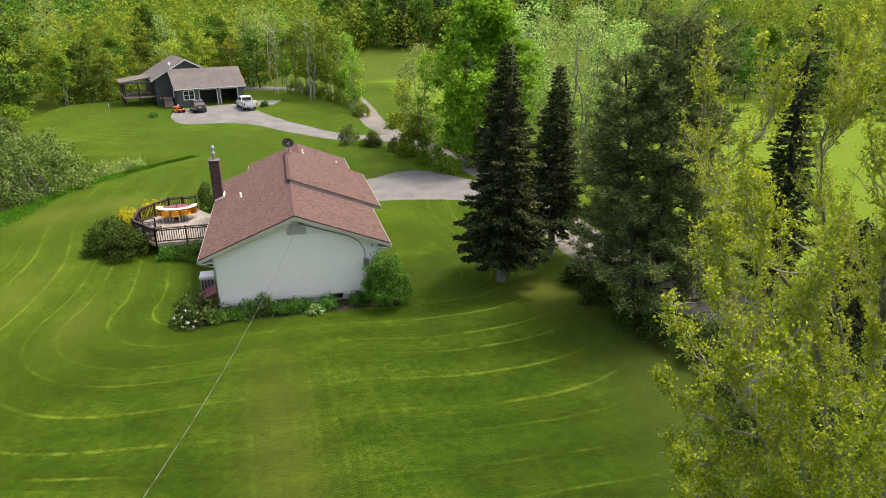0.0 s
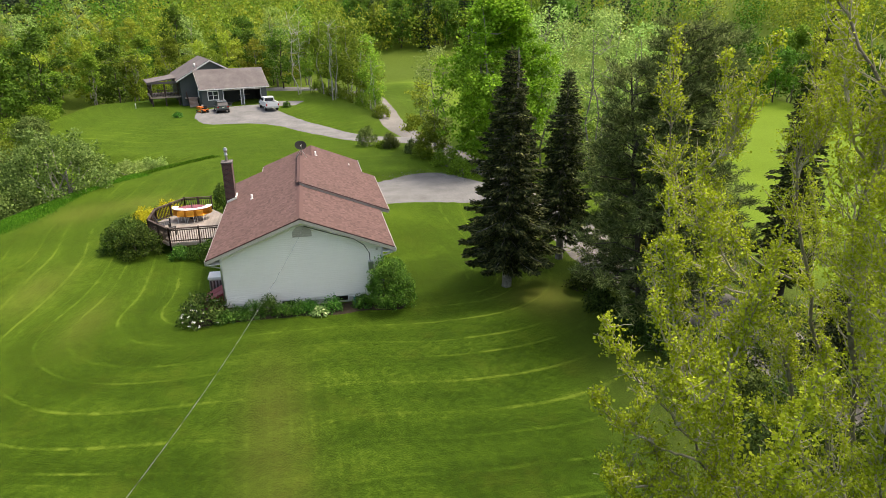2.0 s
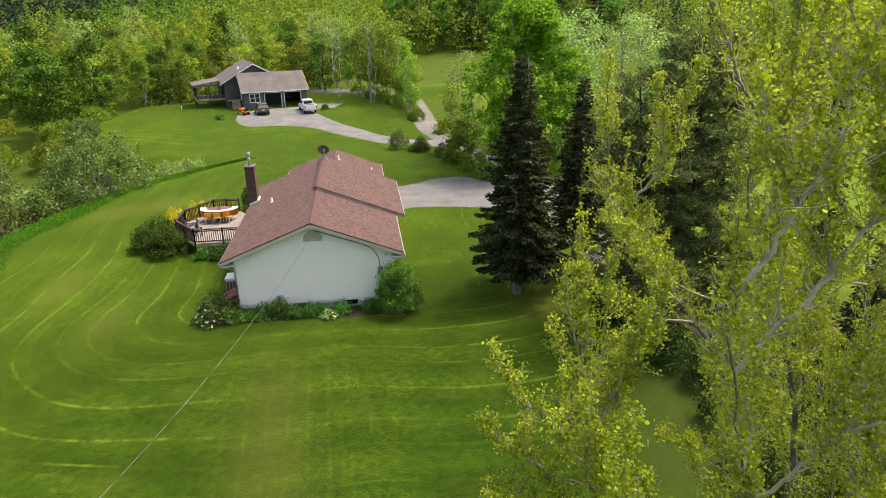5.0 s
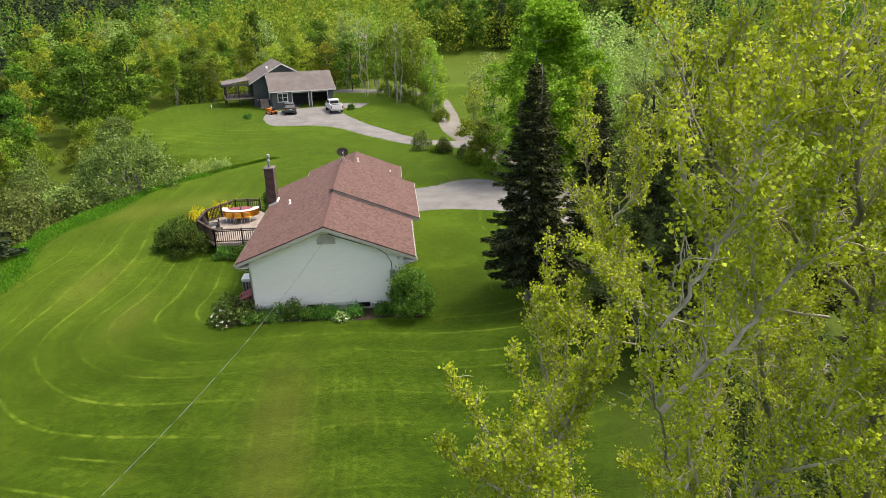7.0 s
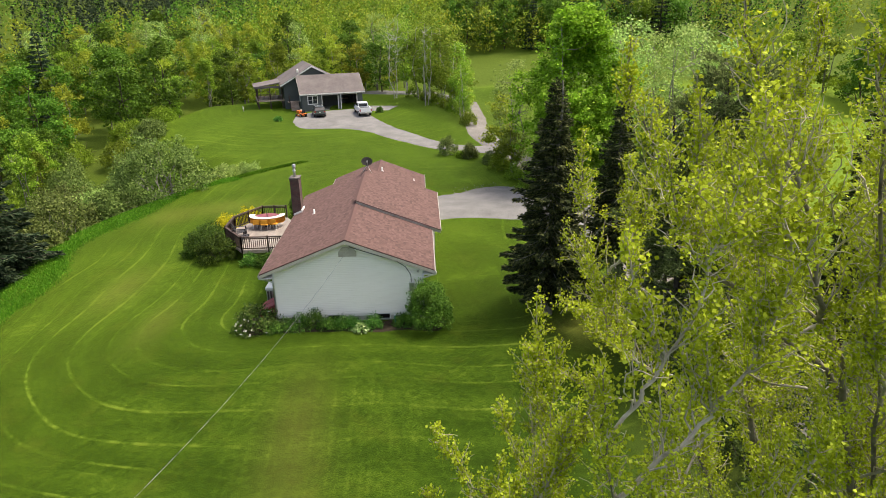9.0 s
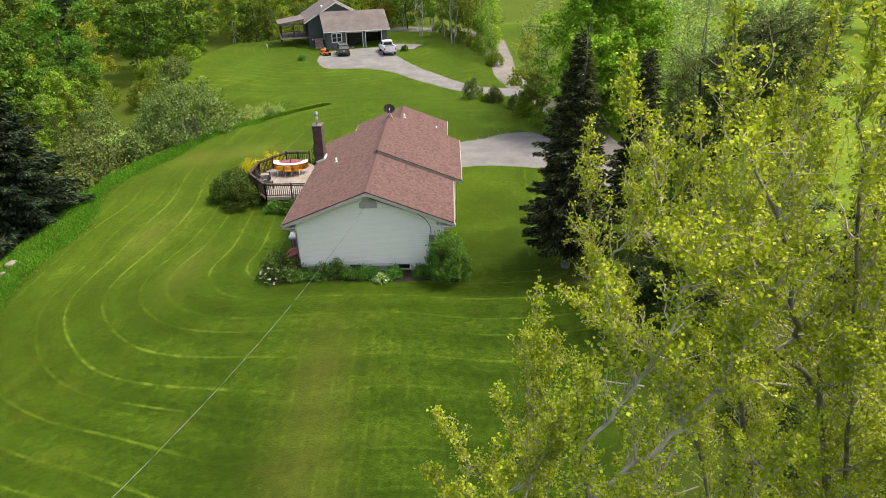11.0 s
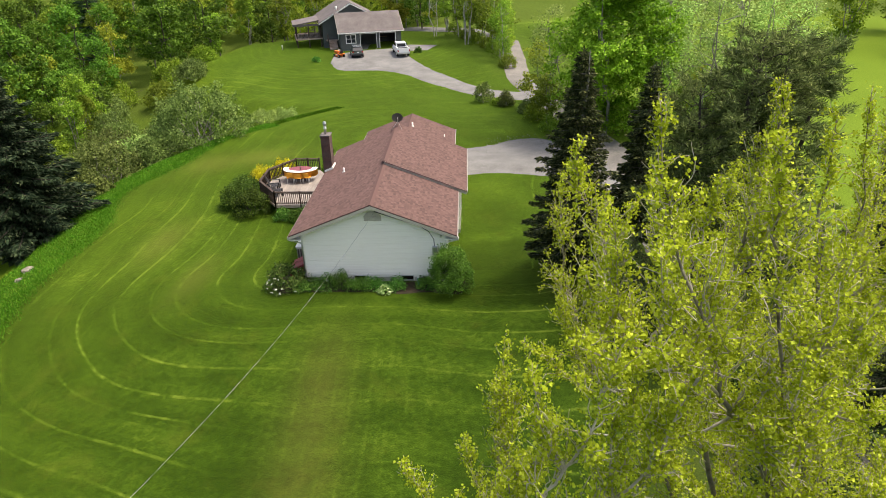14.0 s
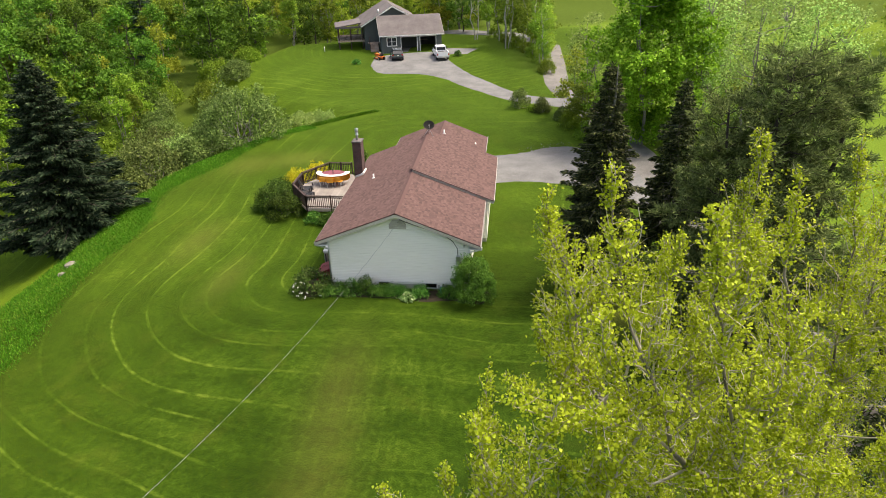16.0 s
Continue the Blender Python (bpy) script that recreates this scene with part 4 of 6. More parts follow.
# thinly leafed white birches at the wood's edge
plant("birch_tree", leafy("bare_birch", 91, 14.5, 3.0, 5.0, LEAF_BIRCH, BARK_BIRCH, 70, 12, 0.22, 0.5, "tall", 0.10, 2, 40), (-0.4, 84.0), "white-limbed birch, almost bare, behind the garage")
plant("birch_tree", leafy("leaning_birch", 92, 12.5, 2.2, 4.5, LEAF_BIRCH, BARK_BIRCH, 70, 18, 0.22, 0.5, "tall", 0.09, 3, 26), (4.9, 75.4), "clump of leaning white birch stems, lightly leafed")

# broad-leaved kinds for the woods, each built once
KINDS = {
    "maple": [leafy("maple_%d" % i, 30 + i, 12.0, 4.2, 1.0, LEAF_MAPLE, BARK_DARK, 180, 22, 0.34, 0.62, "round", 0.16, 1, 12, billow=24) for i in range(2)],
    "spring": [leafy("spring_%d" % i, 40 + i, 11.0, 3.5, 1.0, LEAF_SPRING, BARK_GREY, 165, 24, 0.30, 0.58, "egg" if i else "round", 0.12, 1 + i, 12, billow=20) for i in range(3)],
    "yellow": [leafy("yellow_%d" % i, 50 + i, 10.2, 3.2, 0.9, LEAF_YELLOW, BARK_GREY, 150, 22, 0.28, 0.58, "round", 0.11, 1 + i, 12, billow=18) for i in range(2)],
    "pale": [leafy("pale_%d" % i, 60 + i, 12.5, 2.7, 1.5, LEAF_PALE, BARK_GREY, 120, 30, 0.20, 0.80, "tall", 0.10, 1 + 2 * i, 26) for i in range(2)],
    "birch": [leafy("birch_%d" % i, 70 + i, 12.0, 1.9, 2.6, LEAF_BIRCH, BARK_BIRCH, 100, 28, 0.25, 0.66, "tall", 0.10, 1 + i, 18, 0.3) for i in range(2)],
    "spruce": [spruce_meshes("wood_spruce_%d" % i, 80 + i, 13.0, 2.6, 1.0, NEEDLE_FIR, BARK_DARK, 0.9, 0.95, 0.3, 0.10) for i in range(2)],
}
LABEL = {
    "maple": ("maple_tree", "leafy dark green maple in the woods"), "spring": ("broadleaf_tree", "broad-leaved tree in fresh spring green"),
    "yellow": ("broadleaf_tree", "young tree in yellow-green spring leaf"), "pale": ("poplar_tree", "thin pale grey-green poplar, lightly leafed"),
    "birch": ("birch_tree", "slender white-stemmed birch in light leaf"), "spruce": ("spruce_tree", "dark green spruce among the woods"),
}
FIRST = {}


def stand(kind, at, variant=0, scale=1.0, rz=0.0, tall=1.0):
    name, label = LABEL[kind]
    key = (kind, variant % len(KINDS[kind]))
    if key not in FIRST:
        FIRST[key] = plant(name, KINDS[kind][key[1]], at, label, "tree", "woodland " + kind + " trees", rz, scale, ("trunk", "foliage" if kind == "spruce" else "crown"))
        return FIRST[key]
    return replant(FIRST[key], at, rz, scale, tall)


rnd = random.Random(4)
# trees that stand singly or in short rows
SINGLE = [
    ("yellow", (12.4, 37.6), 0.75), ("pale", (13.3, 33.6), 0.85), ("pale", (22.5, 28.0), 1.12), ("pale", (25.0, 21.5), 1.05),
    ("pale", (27.5, 25.5), 1.15), ("pale", (24.0, 37.0), 1.1), ("spring", (12.8, 31.5), 0.5), ("spring", (19.0, 38.5), 0.7), ("pale", (30.0, 31.0), 1.0), ("pale", (23.4, 32.4), 1.05), ("pale", (26.4, 34.0), 1.0), ("pale", (28.6, 21.0), 1.0), ("pale", (33.0, 26.5), 1.05), ("pale", (21.4, 42.0), 0.95), ("pale", (29.0, 39.0), 1.05), ("spring", (24.6, 26.4), 0.6), ("yellow", (27.0, 29.4), 0.6),
    ("birch", (1.2, 88.0), 1.05), ("birch", (3.6, 82.5), 1.05), ("birch", (6.0, 77.5), 1.1), ("birch", (7.6, 74.0), 1.0), ("birch", (8.8, 70.0), 1.02), ("birch", (9.8, 66.0), 0.86), ("birch", (5.0, 84.0), 1.0),
    ("spring", (7.6, 80.5), 0.95), ("spring", (10.2, 75.5), 0.8), ("yellow", (10.4, 70.5), 0.72), ("birch", (10.4, 61.5), 0.72), ("spring", (3.0, 90.0), 0.95), ("yellow", (9.0, 84.0), 1.0),
    ("maple", (-35.0, 72.0), 1.05), ("maple", (-39.5, 66.5), 1.1), ("maple", (-43.5, 72.0), 1.15), ("spruce", (-60.0, 84.0), 1.2), ("spring", (-31.5, 80.0), 0.72), ("spring", (-26.5, 84.5), 0.8), ("maple", (-30.0, 88.0), 0.95), ("spring", (-21.0, 88.5), 0.9), ("yellow", (-44.5, 60.5), 0.9),
    ("spring", (-41.0, 44.0), 0.75), ("spring", (-46.0, 37.0), 0.8), ("spring", (-38.5, 37.5), 0.6), ("spring", (-50.0, 45.0), 0.9), ("spring", (-43.0, 27.0), 0.75), ("maple", (-52.0, 30.0), 0.9), ("maple", (-47.0, 20.0), 0.8),
    ("spring", (-38.0, 19.0), 0.6), ("spring", (-36.5, 78.0), 0.8), ("maple", (-41.0, 82.0), 1.1), ("spring", (-55.0, 53.0), 1.0), ("yellow", (-49.0, 52.0), 0.8), ("spring", (-16.0, 90.0), 0.85), ("yellow", (-11.0, 98.0), 0.9),
]
for i, (kind, at, s) in enumerate(SINGLE):
    stand(kind, at, i, s, rnd.uniform(0, 360), rnd.uniform(0.95, 1.08))


def grow(n, region, mix, seed, gap, scale=(0.8, 1.15)):
    """Trees strewn over a region with a gap between them."""
    r = random.Random(seed)
    put = []
    x0, y0, x1, y1, ok = region
    tries = 0
    while len(put) < n and tries < n * 60:
        tries += 1
        p = (r.uniform(x0, x1), r.uniform(y0, y1))
        if not ok(*p) or any((p[0] - q[0]) ** 2 + (p[1] - q[1]) ** 2 < gap * gap for q in put):
            continue
        put.append(p)
        kind = r.choice(mix)
        stand(kind, p, r.randrange(6), r.uniform(*scale), r.uniform(0, 360), r.uniform(0.9, 1.12))


grow(92, (-75, 90, 3, 140, lambda x, y: y > 92 + 0.12 * abs(x + 15) - (8 if x < -40 else 0)), ["spring", "spring", "yellow", "yellow", "maple", "yellow", "pale", "spring"], 1, 4.6)
grow(54, (-95, 34, -33, 95, lambda x, y: x < -44 - 0.0 * y and (y > 40 or x < -52)), ["maple", "maple", "maple", "spring", "maple"], 2, 5.2)
grow(30, (-62, 16, -36, 58, lambda x, y: x < -37 - 0.1 * (y - 30)), ["spring", "maple", "maple"], 8, 3.8, (0.5, 0.78))
grow(50, (14, 160, 80, 196, lambda x, y: True), ["maple", "spruce", "spring", "maple", "maple"], 3, 4.6, (0.95, 1.3))
grow(32, (62, 52, 125, 100, lambda x, y: y > 118 - 0.75 * x + 18 and x > 70), ["maple", "spring", "maple", "yellow"], 5, 6.0, (0.95, 1.3))


def far_woods():
    """The wooded hills behind, one sheet of many small crowns for each kind."""
    rng = np.random.default_rng(77)
    n = 9000
    x = rng.uniform(-420, 520, n)
    y = 142 + 480 * rng.uniform(0, 1, n) ** 1.5
    y = np.where(x < -90, rng.uniform(30, 520, n), y)
    keep = (np.abs(x) < 70 + y * 0.85) & ~((x > 10) & (y < 158) & (x < 140)) & ~((x > 60) & (x < 230) & (y > 190) & (y < 262) & (rng.uniform(0, 1, n) < 0.9))
    keep &= ~((x < -90) & (y < 30 - 0.2 * x - 60))
    x, y = x[keep], y[keep]
    z = height(x, y)
    # last term adds dark firs far off, partly to colour in distance haze
    u = 0.5 + 0.3 * np.sin(x / 31.0 + np.sin(y / 43.0) * 2) + rng.uniform(-0.32, 0.32, len(x)) + 0.30 * smooth(50, 95, -x) + 0.62 * smooth(185, 265, y)
    for kind, lo, hi, mat, tall in (("spring", -9, 0.36, LEAF_SPRING, 1.0), ("yellow", 0.36, 0.60, LEAF_YELLOW, 0.95), ("maple", 0.60, 0.86, LEAF_MAPLE, 1.05), ("fir", 0.86, 9, NEEDLE_FIR, 1.2)):
        quads = []
        for near in (True, False):
            m = (u >= lo) & (u < hi) & ((y < 235) == near)
            px, py, pz = x[m], y[m], z[m]
            k = 150 if near else 44
            h = rng.uniform(9, 14, len(px)) * tall
            w = rng.uniform(2.4, 4.2, len(px)) * (0.7 if kind == "fir" else 1.0)
            t = rng.uniform(0.10, 1, (len(px), k))
            a = rng.uniform(0, 6.28, (len(px), k))
            prof = (1 - t) ** 0.9 + 0.03 if kind == "fir" else np.sqrt(np.clip(1 - (2 * t - 0.95) ** 2, 0.02, 1))
            lump = 1 + 0.22 * np.sin(a * 3 + px[:, None]) * np.sin(t * 9 + py[:, None])
            q = prof * w[:, None] * lump * rng.uniform(0.72, 1.08, (len(px), k))
            c = np.stack([px[:, None] + q * np.cos(a), py[:, None] + q * np.sin(a), pz[:, None] + t * h[:, None]], -1).reshape(-1, 3)
            al = unit(rng.normal(0, 1, c.shape) + (0, 0, -0.3 if kind == "fir" else 0.2))
            out = np.stack([np.cos(a) * prof, np.sin(a) * prof, 0.1 + t], -1).reshape(-1, 3)
            size = rng.uniform(0.4, 0.85, len(c)) if near else rng.uniform(0.9, 1.7, len(c))
            quads.append(blades(c, al, size, rng, 0.8, 0.3, unit(out), 0.4))
        ob = new("far_woods", blade_mesh("far_woods", quads, mat))
        tagged(ob, "distant wooded hillside of mixed spring green and dark firs, darkened for haze", "woods", kind="stuff")


far_woods()


def bush(name, seed, at, r, h, leaf, label, n=60, per=40, leaf_size=0.10, clump=0.30, bark=BARK_DARK, stems=7, sq=1.0):
    """A shrub of many stems: a lumpy mound of leaves, denser outside."""
    rng = np.random.default_rng(seed)
    wood = Limbs()
    a = rng.uniform(0, 6.28, n)
    u = rng.uniform(0.0, 1, n)
    q = np.sqrt(1 - (u * 0.96) ** 2) * r * rng.uniform(0.62, 1.05, n)
    cl = np.stack([q * np.cos(a) * sq, q * np.sin(a), 0.10 * h + 0.88 * h * u * rng.uniform(0.75, 1.05, n)], 1)
    for i in range(stems):
        wood.add(bend((rng.normal(0, 0.12 * r), rng.normal(0, 0.12 * r), -0.15), cl[i], rng, 0.06, 5), 0.02 + 0.012 * r, 0.006, 4)
    m = n * per
    c = np.repeat(cl, per, 0) + unit(rng.normal(0, 1, (m, 3))) * (clump * rng.uniform(0, 1, m) ** 0.45)[:, None]
    c[:, 2] = np.maximum(c[:, 2], 0.03)
    al = unit(rng.normal(0, 1, (m, 3)) + (0, 0, 0.2))
    out = unit(unit(c - (0, 0, 0.3 * h)) + 0.7 * (c - np.repeat(cl, per, 0)) / clump + (0, 0, 0.3))
    quads = [blades(c, al, leaf_size * rng.uniform(0.6, 1.3, m), rng, 0.6, 0.4, out, 0.6)]
    return plant(name, (wood.mesh("stems", bark), blade_mesh("leaves", quads, leaf)), at, label, "shrub", names=("stem", "foliage"))


# ---- shrubs ----
bush("lilac_bush", 1, (4.1, -0.45), 1.2, 2.55, LEAF_LILAC, "large rounded glossy green shrub against the house corner", 300, 60, 0.085, 0.24)
bush("rhododendron_bush", 2, (-4.85, -0.1), 1.15, 1.2, LEAF_RHODO, "loose green shrub with white blossom by the cellar hatch", 70, 40, 0.12, 0.30)
for i, (x, y, r, h) in enumerate([(-3.3, -0.3, 0.55, 0.50), (-2.55, -0.3, 0.55, 0.80), (-1.85, -0.25, 0.5, 1.0), (-1.1, -0.4, 0.48, 0.62), (-0.45, -0.35, 0.45, 0.60), (0.15, -0.3, 0.4, 0.5), (1.2, -0.3, 0.5, 0.6), (2.75, -0.2, 0.42, 0.6), (-3.9, -0.5, 0.45, 0.5)]):
    bush("foundation_shrub", 10 + i, (x, y), r, h, LEAF_SHRUB, "low leafy shrub along the foundation wall", 44, 28, 0.085, 0.24)
bush("yew_bush", 20, (-9.85, 10.2), 1.38, 1.7, LEAF_YEW, "clipped dark yew mound beside the deck", 120, 60, 0.11, 0.26)
bush("yew_bush", 21, (-11.35, 11.7), 1.4, 1.65, LEAF_YEW, "clipped dark yew mound beside the deck", 120, 60, 0.11, 0.26)
bush("yew_bush", 22, (-11.35, 13.7), 1.3, 1.5, LEAF_YEW, "clipped dark yew mound beside the deck", 90, 60, 0.11, 0.26)
bush("golden_bush", 23, (-11.0, 16.4), 1.0, 1.2, LEAF_GOLD, "bright yellow-leaved shrub beside the deck", 60, 46, 0.10, 0.26)
bush("golden_bush", 24, (-9.7, 18.0), 0.95, 1.2, LEAF_GOLD, "bright yellow-leaved shrub beside the deck", 60, 46, 0.10, 0.26)
bush("arborvitae_bush", 25, (-6.0, 18.5), 0.66, 2.1, LEAF_YEW, "upright dark evergreen shrub behind the chimney", 60, 46, 0.11, 0.24)
for i, (x, y, r, h) in enumerate([(-7.5, 9.1, 0.55, 0.7), (-6.5, 9.0, 0.65, 0.75), (-5.45, 8.4, 0.9, 1.25)]):
    bush("foundation_shrub", 30 + i, (x, y), r, h, LEAF_YEW if i else LEAF_SHRUB, "low dark shrub under the deck rail", 40, 36, 0.10, 0.24)
bush("apple_bush", 40, (-21.4, 31.2), 4.8, 6.2, LEAF_BUSH, "wide grey-green thicket at the lawn's edge", 260, 42, 0.26, 0.62, BARK_GREY, 26)
bush("apple_bush", 41, (-16.6, 35.8), 1.9, 1.6, LEAF_PALE, "low pale flowering bush at the swale", 60, 40, 0.16, 0.36, BARK_GREY)
bush("apple_bush", 42, (-14.6, 37.4), 1.2, 1.2, LEAF_PALE, "low pale flowering bush at the swale", 46, 40, 0.20, 0.36, BARK_GREY)
for i, (x, y, r, h, lf) in enumerate([(-27.0, 22.5, 3.2, 4.2, LEAF_BUSH), (-30.5, 27.0, 3.2, 4.4, LEAF_BUSH), (-27.4, 29.0, 2.6, 3.6, LEAF_PALE), (-32.5, 33.5, 3.0, 3.8, LEAF_BUSH), (-28.5, 36.5, 3.0, 3.4, LEAF_BUSH), (-34.5, 24.5, 2.6, 3.6, LEAF_SPRING), (-36.0, 41.0, 2.8, 3.2, LEAF_BUSH), (-25.5, 42.0, 2.6, 2.6, LEAF_SPRING), (-31.0, 47.5, 2.4, 2.6, LEAF_BUSH), (-35.0, 53.0, 2.6, 3.0, LEAF_SPRING), (-37.0, 61.0, 2.6, 3.0, LEAF_SPRING), (-26.0, 17.5, 1.8, 2.2, LEAF_BUSH), (-24.5, 26.0, 1.8, 2.6, LEAF_BUSH), (-33.0, 18.5, 2.4, 3.0, LEAF_SPRING), (-38.0, 31.0, 3.0, 4.0, LEAF_SPRING), (-40.5, 48.5, 2.6, 3.4, LEAF_BUSH), (-29.0, 41.5, 2.2, 2.4, LEAF_PALE), (-33.0, 58.5, 2.2, 2.6, LEAF_BUSH), (-34.5, 67.5, 2.0, 2.4, LEAF_SPRING), (-42.0, 54.5, 2.4, 3.0, LEAF_SPRING)]):
    bush("thicket_bush", 50 + i, (x, y), r, h, lf, "grey-green thicket bush in the hollow", 110, 34, 0.26, 0.6, BARK_GREY, 14)
for i, (x, y, r, h) in enumerate([(6.8, 41.0, 1.2, 2.0), (9.3, 39.0, 0.8, 1.6), (11.5, 36.0, 1.0, 1.4), (8.3, 39.6, 0.4, 0.5), (13.5, 29.5, 1.4, 1.8), (14.0, 25.5, 1.3, 1.5), (12.0, 33.5, 1.2, 1.6), (10.0, 64.0, 1.5, 2.4), (9.4, 68.5, 1.5, 2.2), (8.2, 72.5, 1.4, 2.0), (6.8, 76.0, 1.4, 2.0), (5.2, 80.0, 1.5, 2.0), (3.0, 85.0, 1.5, 2.0), (10.6, 58.5, 1.2, 1.8)]):
    bush("willow_bush", 70 + i, (x, y), r, h, LEAF_BUSH if i < 3 else LEAF_SPRING, "grey-green twiggy bush beside the gravel lane", 60, 34, 0.18, 0.36, BARK_GREY)
for i, (x, y, r, h) in enumerate([(14.7, -5.6, 0.7, 1.6), (15.2, -7.2, 0.8, 1.9), (14.2, -3.2, 0.6, 1.0), (16.4, -8.8, 1.0, 2.0), (18.2, -10.8, 1.4, 2.4), (14.3, -1.0, 0.7, 1.1), (15.8, -11.6, 1.3, 1.8), (17.0, -13.4, 1.7, 2.4), (15.2, -14.2, 1.3, 1.7), (19.6, -13.2, 1.9, 2.8), (16.4, -16.0, 1.6, 2.2), (18.8, -16.2, 2.0, 2.6), (20.6, -8.2, 1.5, 2.0), (22.5, -12.0, 2.0, 3.0), (14.4, -17.4, 1.2, 1.5), (16.2, -18.6, 1.5, 1.8), (21.5, -15.6, 2.0, 2.8)]):
    bush("thicket_bush", 80 + i, (x, y), r, h, LEAF_UNDER, "leafy thicket under the pines", 60, 34, 0.14, 0.40, BARK_DARK)
bush("round_bush", 90, (-16.3, 61.8), 0.6, 0.7, LEAF_SHRUB, "small round green bush on the far lawn", 40, 30, 0.12, 0.2)
bush("round_bush", 91, (-2.2, 67.8), 0.6, 0.8, LEAF_SHRUB, "small round shrub beside the parked truck", 40, 30, 0.12, 0.2)


# ---- the flower bed along the foundation ----
bed = sheet("flower_bed", [(-6.1, 0.7), (-5.5, -0.8), (-3.5, -0.85), (-1.2, -0.75), (1.0, -0.95), (3.0, -0.85), (4.6, -1.0), (5.2, 0.1)], [(-4.6, 1.6), (-4.0, 0.42), (-3.0, 0.43), (-1.0, 0.43), (1.0, 0.43), (3.0, 0.43), (3.9, 0.42), (4.2, 1.0)], SOIL, "dark soil bed under the foundation shrubs", 0.03)
tagged(bed, category="flower bed")


# ---- the house ----
HW, EAVE, PITCH = 4.5, 2.99, 0.394
RIDGE = EAVE + HW * PITCH


def roof_slope(parent, name, x_ridge, z_ridge, x_eave, y0, y1, slope, label="", thick=0.055):
    """A shingled slope of even thickness, with uv in metres along and down."""
    bm = bmesh.new()
    uvl = bm.loops.layers.uv.new("UVMap")
    z_eave = z_ridge - abs(x_eave - x_ridge) * slope
    ln = math.hypot(x_eave - x_ridge, z_eave - z_ridge)
    rows = max(2, round(ln / 0.145))
    dx, dz = (x_eave - x_ridge) / rows, (z_eave - z_ridge) / rows
    lip = 0.010

    def row_edge(k, up):
        return [bm.verts.new((x_ridge + dx * k, y, z_ridge + dz * k + up)) for y in (y0, y1)]

    # each course starts flush and ends a lip above the next one
    for k in range(rows):
        (a0, a1), (b0, b1), (c0, c1) = row_edge(k, 0.0), row_edge(k + 1, lip), row_edge(k + 1, 0.0)
        top = bm.faces.new((a0, a1, b1, b0))
        for lp, uv in zip(top.loops, ((y0, k), (y1, k), (y1, k + 1), (y0, k + 1))):
            lp[uvl].uv = (uv[0], uv[1] * 0.145 + 0.001)
        butt = bm.faces.new((b0, b1, c1, c0))
        for lp, yy in zip(butt.loops, (y0, y1, y1, y0)):
            lp[uvl].uv = (yy, k * 0.145 + 0.144)
    vs = [bm.verts.new(p) for p in ((x_ridge, y0, z_ridge), (x_ridge, y1, z_ridge), (x_eave, y1, z_eave), (x_eave, y0, z_eave))]
    lo = [bm.verts.new((v.co.x, v.co.y, v.co.z - thick)) for v in vs]
    bm.faces.new(lo[::-1])
    for i in range(4):
        j = (i + 1) % 4
        bm.faces.new((vs[i], lo[i], lo[j], vs[j]))
    bmesh.ops.remove_doubles(bm, verts=bm.verts, dist=0.0005)
    bmesh.ops.recalc_face_normals(bm, faces=bm.faces)
    return part(name, bm, SHINGLE, parent, label)


def siding_gable(parent, y, z0, top_of, step=0.102, lap=0.032):
    """Lapped boards facing -y from z0 up to the outline top_of(z) -> (x0, x1), each one a piece."""
    z = z0
    while True:
        zb = z + step
        a0, a1 = top_of(z)
        b0, b1 = top_of(zb)
        if a1 - a0 < 0.05:
            break
        b1 = max(b1, b0 + 0.001)
        bm = bmesh.new()
        rows = [(y - 0.002, z, 0), (y - 0.002, z + 0.026, 0), (y - lap, z + 0.026, 0), (y - lap + 0.012, zb, 1), (y - 0.002, zb, 1)]
        vs = [(bm.verts.new((b0 if k else a0, yy, zz)), bm.verts.new((b1 if k else a1, yy, zz))) for yy, zz, k in rows]
        for (p0, p1), (q0, q1) in zip(vs, vs[1:]):
            bm.faces.new((p0, p1, q1, q0))
        part("siding_board", bm, SIDING, parent)
        z = zb


def rake(bm, pts, y0, y1, drop):
    """A sloping board under a roof's edge."""
    for (xa, za), (xb, zb) in zip(pts, pts[1:]):
        prism(bm, [(xa, za), (xb, zb), (xb, zb - drop), (xa, za - drop)], "y", y0, y1)
    return bm


